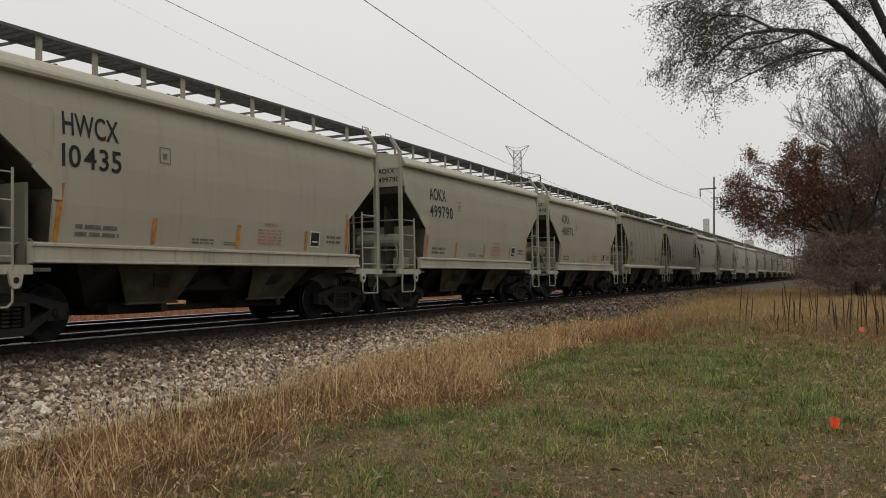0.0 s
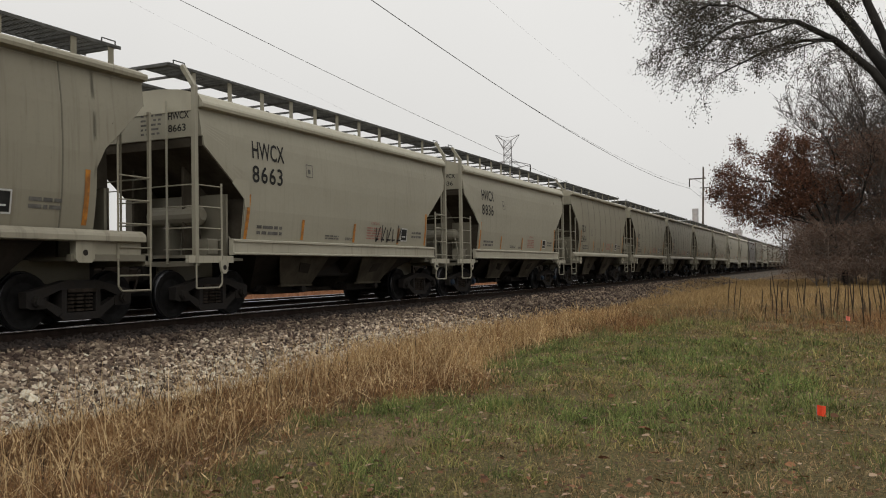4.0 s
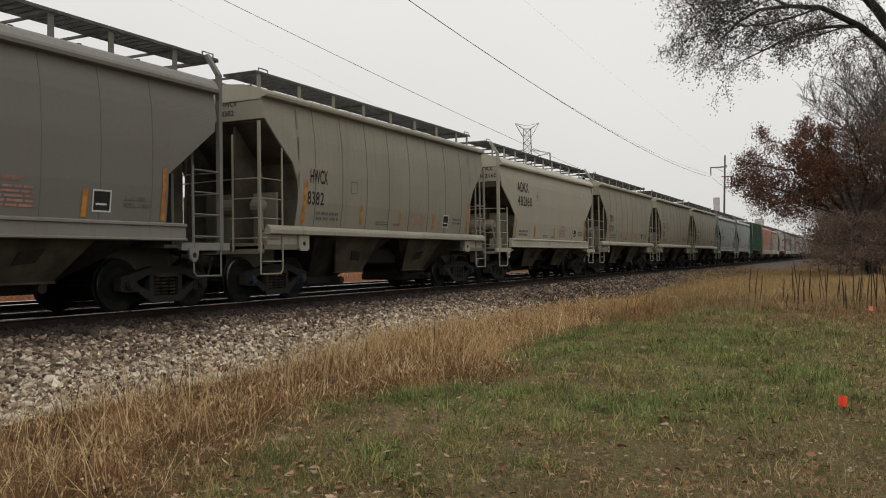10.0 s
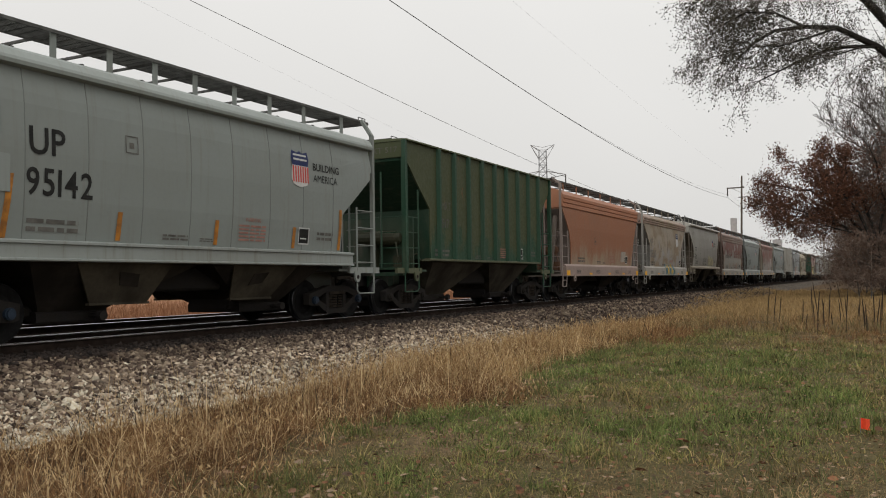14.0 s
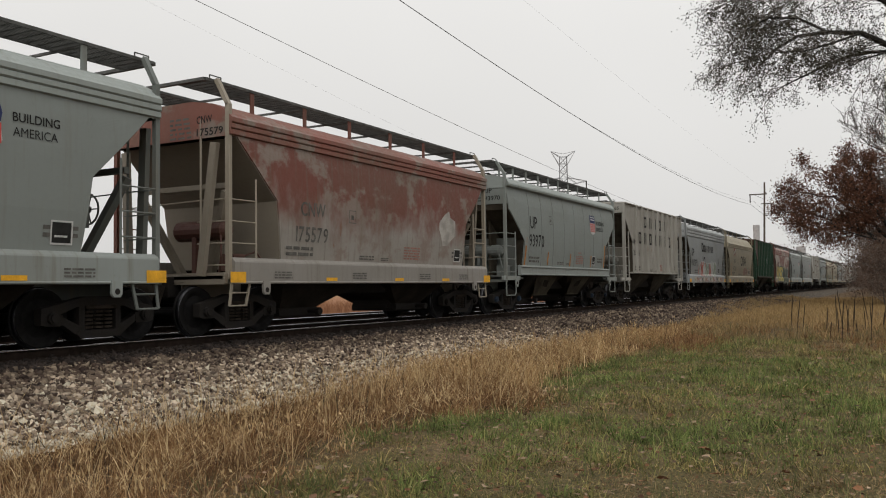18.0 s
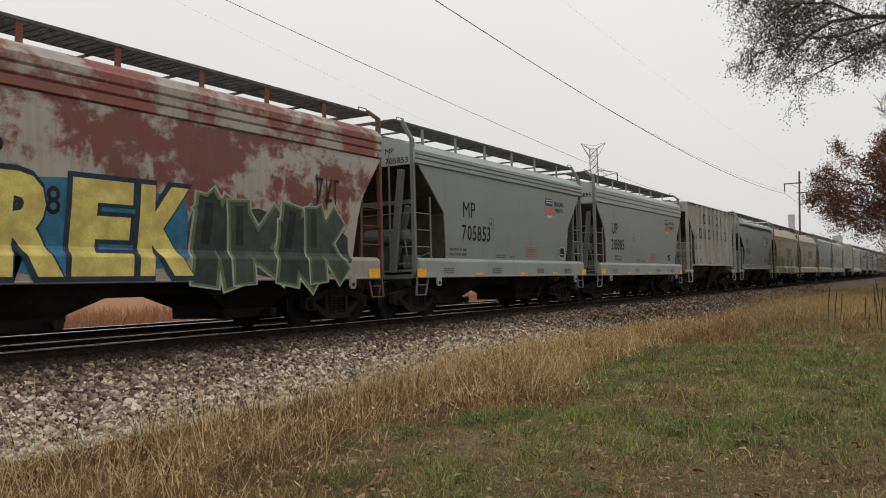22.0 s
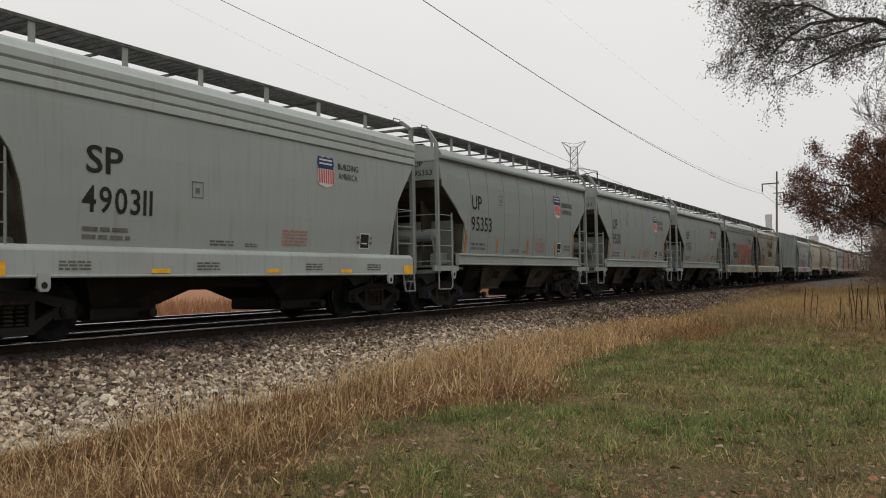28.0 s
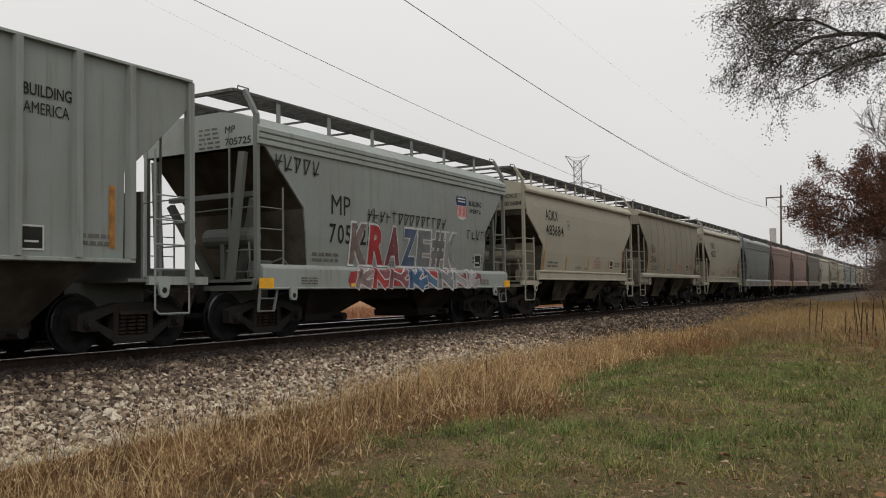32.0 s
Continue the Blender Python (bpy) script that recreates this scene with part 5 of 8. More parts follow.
# ---- lettering and marks on the side sheet ----
GLYPHS = {}


def glyph_mesh(text, heavy=0.013):
    """The words as flat outlines: points and faces in a plane, with their width at letter height 1."""
    heavy = heavy if "M" not in text else 0.0
    if (text, heavy) not in GLYPHS:
        c = bpy.data.curves.new("words", "FONT")
        c.body, c.resolution_u, c.offset = text, 3, heavy
        ob = bpy.data.objects.new("words", c)
        me = bpy.data.meshes.new_from_object(ob)
        v = np.array([tuple(p.co) for p in me.vertices])
        f = [tuple(p.vertices) for p in me.polygons]
        bpy.data.objects.remove(ob)
        bpy.data.curves.remove(c)
        bpy.data.meshes.remove(me)
        v[:, 0] -= v[:, 0].min()
        cap = v[:, 1].max()
        GLYPHS[text, heavy] = (v / cap, f, v[:, 0].max() / cap)
    return GLYPHS[text, heavy]


def digits_mesh(text):
    """A number set tight, each figure at its own width."""
    pts, faces, run = [], [], 0.0
    for ch in text:
        v, f, w = glyph_mesh(ch)
        faces += [tuple(i + len(pts) for i in q) for q in f]
        pts += [(a + run, b, c) for a, b, c in v]
        run += w + 0.17
    return np.array(pts), faces, run - 0.17


def words(car, kind, text, y, z, height, width, mat=None, name="lettering", lift=0.009, at=None):
    if text.isdigit():
        v, f, w = digits_mesh(text)
        width *= 1 - 0.5 * text.count("1") / len(text)
    else:
        v, f, w = glyph_mesh(text, 0.034 if text.islower() or text == "We will" else 0.013)
    zs, xs = side_line(kind)
    pts = []
    for a, b, _ in v:
        zz = z + b * height
        pts.append((float(np.interp(zz, zs, xs)) + lift, y + a * (width / w), zz))
    me = bpy.data.meshes.new(name)
    me.from_pydata(pts, [], f)
    me.materials.append(mat or M_BLACK)
    return part(name, me, car)


def end_words(car, kind, text, x, z, height, width, mat=None):
    """Words on the upper end sheet that faces the oncoming view."""
    v, f, w = glyph_mesh(text)
    y = -SPEC[kind]["end"] - (0.027 if kind in DEEP else 0.006)
    me = bpy.data.meshes.new("end_lettering")
    me.from_pydata([(x + a * (width / w), y, z + b * height) for a, b, _ in v], [], f)
    me.materials.append(mat or M_BLACK)
    return part("end_lettering", me, car)


def side_line(kind):
    """Heights and half widths of the whole painted side, sill included."""
    zs = [1.30, 1.5, 1.8, 2.1, 2.5, 2.9, 3.2, 3.5, 3.8, 4.1, 4.6]
    pf = profile(kind)
    xs = [pf(z) for z in zs]
    if kind in DEEP:
        a, b = (1.37, 1.46) if kind == "slant" else (1.35, 1.44)
        low = [(0.9, 1.602), (a, 1.602), (a + 0.03, 1.588), (b, 1.53)]
        keep = [(z, x) for z, x in zip(zs, xs) if z > b + 0.02]
        zs, xs = [p[0] for p in low + keep], [p[1] for p in low + keep]
    return zs, xs


def cut_poly(poly, z, above):
    """The part of a polygon in (y, z) that lies above or below a height."""
    out = []
    for (y0, z0), (y1, z1) in zip(poly, poly[1:] + poly[:1]):
        i0, i1 = (z0 >= z) == above, (z1 >= z) == above
        if i0:
            out.append((y0, z0))
        if i0 != i1:
            k = (z - z0) / (z1 - z0)
            out.append((y0 + k * (y1 - y0), z))
    return out


def patch_mesh(kind, polys, lift, rise=0.0):
    """Flat painted shapes laid on the side, following its bulge and the sill: polygons in (y, z), each by rise above the one before."""
    zs, xs = side_line(kind)
    g = Geo()
    known = {}
    for i, poly in enumerate(polys):
        if rise:
            known = {}
        lo, hi = min(z for _, z in poly), max(z for _, z in poly)
        rest = [(float(a), float(b)) for a, b in poly]
        for c in [z for z in zs if lo + 0.004 < z < hi - 0.004] + [None]:
            piece = rest if c is None else cut_poly(rest, c, False)
            if len(piece) > 2:
                ids = []
                for y, z in piece:
                    key = (round(y, 4), round(z, 4))
                    if key not in known:
                        known[key] = len(g.v)
                        g.v.append((float(np.interp(z, zs, xs)) + lift + rise * i, y, z))
                    if known[key] not in ids:
                        ids.append(known[key])
                if len(ids) > 2:
                    g.f.append(tuple(ids))
            if c is not None:
                rest = cut_poly(rest, c, True)
    return g


def mark(car, kind, name, polys, mat, lift=0.009, label="", rise=0.0):
    g = patch_mesh(kind, polys, lift, rise)
    me = bpy.data.meshes.new(name)
    me.from_pydata(g.v, [], g.f)
    me.materials.append(mat)
    ob = part(name, me, car, label)
    if name in ("small_print", "sill_print", "warning_print", "scrawl", "graffiti", "graffiti_ground"):
        tagged(ob, kind="stuff")
    return ob


def rect(y, z, w, h):
    return [(y, z), (y + w, z), (y + w, z + h), (y, z + h)]


def bars(y, z, w, h, rows, rng, cols=1):
    """Rows of short dashes in place of small print."""
    out = []
    for k in range(rows):
        a = y
        hh = h / rows
        while a < y + w:
            b = min(a + rng.uniform(0.12, 0.4) * w, y + w)
            out.append(rect(a, z + h - (k + 0.8) * hh, b - a, hh * 0.55))
            a = b + 0.05 * w
    return out


def ring_polys(y, z, w, h, t):
    return [rect(y, z, w, t), rect(y, z + h - t, w, t), rect(y, z + t, t, h - 2 * t), rect(y + w - t, z + t, t, h - 2 * t)]


def shield(car, kind, y, z, w, h, faded=False):
    """A railway emblem as plain shapes: white shield, dark top, red bars."""
    white = [(y, z + 0.22 * h), (y + 0.12 * w, z + 0.08 * h), (y + 0.5 * w, z), (y + 0.88 * w, z + 0.08 * h), (y + w, z + 0.22 * h), (y + 0.95 * w, z + 0.62 * h), (y + 0.05 * w, z + 0.62 * h)]
    em = mark(car, kind, "shield_emblem", [white], M_WHITE, 0.010, "faded shield-shaped emblem with a dark top" if faded else "shield-shaped emblem with red bars and dark top")
    dark = [(y + 0.05 * w, z + 0.60 * h), (y + 0.95 * w, z + 0.60 * h), (y + w, z + 0.80 * h), (y + 0.93 * w, z + h), (y + 0.66 * w, z + 0.95 * h), (y + 0.5 * w, z + h), (y + 0.34 * w, z + 0.95 * h), (y + 0.07 * w, z + h), (y, z + 0.80 * h)]
    mark(em, kind, "shield_top", [dark], M_BLUE, 0.014)
    mark(em, kind, "emblem_band", [rect(y + 0.12 * w, z + 0.74 * h, 0.76 * w, 0.05 * h), rect(y + 0.12 * w, z + 0.86 * h, 0.76 * w, 0.05 * h)], M_WHITE, 0.018)
    if not faded:
        mark(em, kind, "shield_stripes", [rect(y + (0.08 + 0.135 * k) * w, z + 0.14 * h, 0.075 * w, 0.44 * h) for k in range(7)], M_RED, 0.016)


def blocks(car, kind, spots, w, h, mat=None, t=0.10, name="name_block"):
    """A company's name as plain block shapes, one to a letter: r a frame, i an upright, n two uprights."""
    for y, z, shape in spots:
        if shape == "i":
            polys = [rect(y + w / 2 - t / 2, z, t, h)]
        elif shape == "n":
            polys = [rect(y + 0.05 * w, z, t, h), rect(y + 0.95 * w - t, z, t, h)]
        else:
            polys = ring_polys(y, z, w, h, t)
        mark(car, kind, name, polys, mat or M_BLACK, 0.012)


SPRAY = {}


def spray(col):
    if col not in SPRAY:
        SPRAY[col] = plain("sprayed_paint", col, 0.6, spread=0.25, scale=3.0)
    return SPRAY[col]


def blob(rng, y, z, w, h, n=9, rough=0.16):
    pts = []
    for k in range(n):
        a = 2 * math.pi * k / n + rng.uniform(-0.2, 0.2)
        r = 1 + rng.uniform(-rough, rough)
        c, s = math.cos(a), math.sin(a)
        q = max(abs(c), abs(s)) ** 0.7
        pts.append((y + w / 2 + w / 2 * r * c / q * 0.92, z + h / 2 + h / 2 * r * s / q * 0.92))
    return pts


def stroke(p, q, t):
    """A straight painted stroke from p to q, t wide, as a polygon."""
    d = (Vector((*q, 0)) - Vector((*p, 0))).normalized()
    u = Vector((-d.y, d.x, 0)) * (t / 2)
    d = d * (t * 0.3)
    return [(p[0] - d.x + u.x, p[1] - d.y + u.y), (p[0] - d.x - u.x, p[1] - d.y - u.y), (q[0] + d.x - u.x, q[1] + d.y - u.y), (q[0] + d.x + u.x, q[1] + d.y + u.y)]


def graffiti(car, kind, y, z, w, h, n, fills, edge, seed, thick=0.36, halo=None):
    """Sprayed shapes that cannot be read: broken, interlocking strokes with a dark outline, a lighter rim and facets."""
    rng = random.Random(seed)
    step_w = w / n
    pale = halo or tuple(min(0.5, 0.25 + 0.55 * c) for c in fills[0])
    root = None
    # a cloud of thinner paint behind
    cloud = [blob(rng, y + (k - 0.25) * step_w, z + 0.04 * h, 1.5 * step_w, h * rng.uniform(0.75, 0.98), 11, 0.14) for k in range(n)]
    m = min(2, len(fills))
    for k in range(m):
        o = mark(root or car, kind, "graffiti" if root is None else "graffiti_ground", cloud[k::m], spray(fills[(k + 1) % len(fills)]), 0.0080 + 0.002 * k, "sprayed coloured graffiti" if root is None else "", 0.0001)
        root = root or o
    for k in range(n):
        a, hh = y + k * step_w, h * rng.uniform(0.88, 1.06)
        fill = fills[k % len(fills)]
        tilt = rng.uniform(-0.14, 0.18)
        # a crooked stem, a kicked leg and a barbed arm, joined in turn
        x0, x1 = rng.uniform(0.0, 0.25), rng.uniform(0.72, 1.05)
        joint = (rng.uniform(0.3, 0.7), rng.uniform(0.38, 0.62))
        lines = [((x0, 0.06), (x0 + rng.uniform(-0.06, 0.14), 0.95)), ((x0 + 0.05, rng.uniform(0.72, 0.96)), joint), (joint, (x1, rng.uniform(0.04, 0.16)))]
        if rng.random() < 0.6:
            lines.append((joint, (x1 - 0.05, rng.uniform(0.78, 0.98))))
        if rng.random() < 0.5:
            lines.append(((x1 - 0.1, 0.2), (x1 + 0.28, rng.uniform(0.22, 0.40))))

        def place(p):
            return (a + p[0] * step_w + tilt * (p[1] - 0.5) * step_w, z + p[1] * hh)

        t = thick * min(step_w, hh) * rng.uniform(0.95, 1.25)
        base = 0.0120 + 0.0024 * (k % 4)
        runs = [(place(p), place(q)) for p, q in lines]
        half = [((p[0] + q[0]) / 2, (p[1] + q[1]) / 2) for p, q in runs]
        mark(root, kind, "graffiti_rim", [stroke(p, q, t * 1.46) for p, q in runs], spray(pale), base, "", 0.0001)
        mark(root, kind, "graffiti_outline", [stroke(p, q, t * 1.27) for p, q in runs], spray(edge), base + 0.0006, "", 0.0001)
        mark(root, kind, "graffiti_fill", [stroke(p, q, t) for p, q in runs], spray(fill), base + 0.0012, "", 0.0001)
        mark(root, kind, "graffiti_facet", [stroke(half[0], runs[0][1], t * 0.42)], spray(tuple(0.5 * c for c in fill)), base + 0.0018, "", 0.0001)


def sprayed_words(car, kind, text, y, z, w, h, fill, edge, lean=0.15, label="large sprayed letters"):
    """Readable sprayed letters, each a heavy outlined shape."""
    root = None
    step = w / len(text)
    for k, ch in enumerate(text):
        for name, heavy, col, lift in (("sprayed_outline", 0.085 if ch != "#" else 0.07, edge, 0.012), ("sprayed_letter", 0.05, fill[k % len(fill)] if isinstance(fill, list) else fill, 0.016)):
            v, f, gw = glyph_mesh(ch, heavy)
            cy, cw = y + (k + 0.5) * step, step * (1.04 if heavy > 0.05 else 0.90)
            ch_h = h * (1.0 if heavy > 0.05 else 0.90)
            z0 = z + (h - ch_h) / 2
            lo = min(p[1] for p in v)
            pts = [(cy - cw / 2 + p[0] / gw * cw + lean * (p[1] - 0.5) * ch_h, z0 + (p[1] - lo) / (1 - lo) * ch_h) for p in v]
            o = mark(root or car, kind, name, [[pts[i] for i in face] for face in f], spray(col), lift + 0.002 * (k % 2), label if root is None else "")
            root = root or o


def scrawl(car, kind, y, z, w, h, n, seed, col=(0.02, 0.02, 0.02)):
    """A thin black tag, unreadable strokes."""
    rng = random.Random(seed)
    polys = []
    for k in range(n):
        a = y + w * k / n
        s = w / n
        polys += [rect(a + rng.uniform(0, 0.2) * s, z + rng.uniform(0, 0.1) * h, 0.12 * s, h * rng.uniform(0.7, 1.0)), rect(a + 0.05 * s, z + h * rng.choice((0.1, 0.45, 0.8)), s * rng.uniform(0.5, 0.8), 0.10 * h)]
        if rng.random() < 0.6:
            polys.append([(a + 0.1 * s, z), (a + 0.25 * s, z), (a + 0.85 * s, z + h * 0.9), (a + 0.7 * s, z + h * 0.9)])
    mark(car, kind, "scrawl", polys, spray(col), 0.018, "black sprayed scrawl")


CREAM, CREAM_D, GREY, GREY_D = (0.276, 0.259, 0.200), (0.206, 0.191, 0.146), (0.198, 0.220, 0.209), (0.122, 0.117, 0.106)
WHITE_W, RED_B, ORANGE_B, GREEN_D, TAN = (0.31, 0.30, 0.27), (0.150, 0.048, 0.034), (0.19, 0.072, 0.038), (0.010, 0.048, 0.026), (0.270, 0.236, 0.165)
PINK_T, OLIVE_T = (0.20, 0.125, 0.105), (0.075, 0.072, 0.05)
CREAM_R = (0.228, 0.211, 0.158)
WORN = (0.30, 0.258, 0.205)


def new_car(kind, colour, material, label, seed, seams=True, blue=False, frame_c=None, sill_c=None, open_bays=False, roof_c=None):
    root = tagged(new("hopper_car"), label, "freight car", "cars of the passing train")
    rng = random.Random(seed)
    K = KIT[kind]

    def dress(ob, c=colour, m=material):
        ob.color = (*c, 1)
        ob.material_slots[0].link = "OBJECT"
        ob.material_slots[0].material = m
        return ob

    dress(part("body", K["body"], root))
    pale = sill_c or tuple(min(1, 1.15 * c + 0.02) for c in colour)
    # default roof is side paint lightened, sky light on it put into the colour
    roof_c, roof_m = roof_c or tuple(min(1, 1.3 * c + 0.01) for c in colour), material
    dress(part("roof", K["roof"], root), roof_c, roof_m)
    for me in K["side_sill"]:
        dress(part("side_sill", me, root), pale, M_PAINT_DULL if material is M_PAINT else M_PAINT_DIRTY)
    for d in (0, 1):
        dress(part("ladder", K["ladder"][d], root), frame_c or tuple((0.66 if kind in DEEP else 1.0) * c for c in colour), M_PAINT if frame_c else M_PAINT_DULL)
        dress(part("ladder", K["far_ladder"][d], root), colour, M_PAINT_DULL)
        # end frame toned down, the recess shade put into its colour
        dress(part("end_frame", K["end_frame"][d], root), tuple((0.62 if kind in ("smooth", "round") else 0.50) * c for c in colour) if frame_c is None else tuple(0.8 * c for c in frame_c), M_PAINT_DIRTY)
        pad = dress(part("jacking_pad", K["pad"][d], root), pale, M_PAINT_DULL)
        part("pad_eye", K["eye"][d], pad)
        # bay slopes take the shaded tone, their outer panels the lit one
        bay = part("hopper_bay", K["open_bay" if open_bays else "bay"][d], root, "dusty discharge hopper darkened for underside shade")
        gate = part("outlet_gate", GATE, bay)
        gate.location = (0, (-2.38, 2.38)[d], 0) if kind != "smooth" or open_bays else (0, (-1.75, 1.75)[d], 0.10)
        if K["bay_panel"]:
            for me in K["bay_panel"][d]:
                part("bay_panel", me, bay, "dusty outer sheet of the hopper bay in the lit tone")
            part("knocker_plate", K["bay_plate"][d], bay, "dark stain in the middle of the bay sheet")
        part("coupler", COUPLER[d], root)
        slope = part("slope_sheet", K["slope"][d], root, "sloping end sheet with overhang shade in its colour")
        # with a frame colour, the slope's shade is a darker tone of it
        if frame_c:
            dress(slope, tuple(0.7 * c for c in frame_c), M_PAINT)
        add_truck(root, (-4.70, 4.70)[d], blue)
    for me in K["board"]:
        part("roof_walk", me, root, "open steel grating walkway on the roof")
    for y in SUPPORTS[like(kind)]:
        o = dress(part("walk_support", K["support"], root), colour, M_PAINT_DULL)
        o.location = (0, y, 0)
    part("hatch", K["hatch"], root)
    part("center_sill", CENTER, root)
    # brake gear too: body colour darkened for the shaded recess it sits in
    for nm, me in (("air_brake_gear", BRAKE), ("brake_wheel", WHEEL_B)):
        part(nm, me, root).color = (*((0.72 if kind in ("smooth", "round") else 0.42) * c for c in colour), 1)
    if seams:
        for me in K["seams"]:
            dress(part("seam", me, root), tuple((0.50 if kind == "round" else 0.72) * c for c in colour), M_PAINT_DULL)
    if kind == "smooth":
        dress(part("gusset", GUSSET, root), tuple(1.08 * c for c in colour), M_PAINT)
    if kind == "ribbed":
        for k in range(9):
            o = dress(part("side_post", RIB, root), *(() if frame_c is None else (frame_c, M_PAINT)))
            o.location = (0, -3.62 + k * 0.98, 0)
        for me in CORNER:
            dress(part("corner_post", me, root), *(() if frame_c is None else (frame_c, M_PAINT)))
    return root


def usual_marks(car, kind, seed, clear=False, tape=True):
    """Reflectors, data print, warning print and the black placard that nearly every car carries."""
    rng = random.Random(seed)
    if kind == "smooth":
        spots = [(-4.27, 1.55, 0.10, 0.92), (-2.22, 1.58, 0.10, 0.46), (0.06, 1.58, 0.10, 0.46), (2.42, 1.58, 0.10, 0.44), (4.12, 1.58, 0.10, 0.92)]
        z = 1.62
    elif kind == "round":
        spots = [(-4.42, 1.64, 0.11, 1.0), (-1.98, 1.70, 0.10, 0.50), (0.0, 1.70, 0.10, 0.45), (1.95, 1.70, 0.10, 0.42), (4.32, 1.66, 0.10, 0.9)]
        z = 1.72
    else:
        spots, z = [], 1.50
    for y, a, w, h in spots if tape else ():
        p = [(y, a), (y + w, a), (y + w + (0.09 if h > 0.8 and y < 0 else 0.02), a + h), (y + (0.09 if h > 0.8 and y < 0 else 0.02), a + h)]
        mark(car, kind, "reflector", [p], M_ORANGE, 0.010, "orange reflector strip")
    if kind in DEEP:
        for y in (-5.55, -2.6, 0.2, 2.6, 5.15):
            mark(car, kind, "reflector", [rect(y, 0.99 if abs(y) > 5 else 1.02, 0.42 if abs(y) > 5 else 0.40, 0.20 if abs(y) > 5 else 0.075)], M_YELLOW, 0.010, "yellow reflector")
        mark(car, kind, "sill_print", sum([bars(y, 1.06, 0.55, 0.16, 3, rng) for y in (-4.3, -1.6, 1.4, 3.6)], []), M_STENCIL, 0.008)
    if kind == "ribbed" and clear:
        for y, h in ((-3.86, 0.95), (-1.9, 0.48), (1.92, 0.48), (3.83, 0.98)):
            mark(car, kind, "reflector", [rect(y, 1.62, 0.10, h)], M_ORANGE, 0.012, "orange reflector strip")
    y0 = 2.66 if kind not in DEEP else 3.45
    if kind == "ribbed":
        y0 = 2.36
    pl = mark(car, kind, "placard", [rect(y0, z + 0.08, 0.32, 0.30)], M_BLACK, 0.010, "black square stencil with white frame")
    mark(pl, kind, "placard_frame", ring_polys(y0 - 0.03, z + 0.05, 0.38, 0.36, 0.025) + [rect(y0 + 0.04, z + 0.16, 0.22, 0.03)], M_WHITE, 0.013)
    mark(car, kind, "small_print", bars(-3.85, z + 0.02, 0.9, 0.24, 2, rng) + bars(-1.2, z, 0.6, 0.12, 2, rng) + bars(3.3, z + 0.14, 0.6, 0.22, 2, rng) + bars(-0.3, z, 0.35, 0.08, 2, rng), M_STENCIL, 0.009)
    mark(car, kind, "warning_print", bars(0.75, z + 0.05, 0.8, 0.34, 5, rng), M_STENCIL_RED, 0.009)
    if kind == "smooth":
        words(car, kind, "WARNING", 0.92, z + 0.44, 0.075, 0.46, M_STENCIL_RED, "warning_heading")
    if kind == "smooth" or kind in DEEP:
        y1, z1 = (-2.06, 3.02) if kind == "smooth" else (-1.66, 2.32)
        mark(car, kind, "outlined_box", ring_polys(y1, z1, 0.27, 0.29, 0.018) + [rect(y1 + 0.08, z1 + 0.08, 0.1, 0.1)], M_STENCIL, 0.009)
    elif kind == "round":
        mark(car, kind, "outlined_box", ring_polys(-2.42, 2.44, 0.27, 0.29, 0.018), M_STENCIL, 0.009)


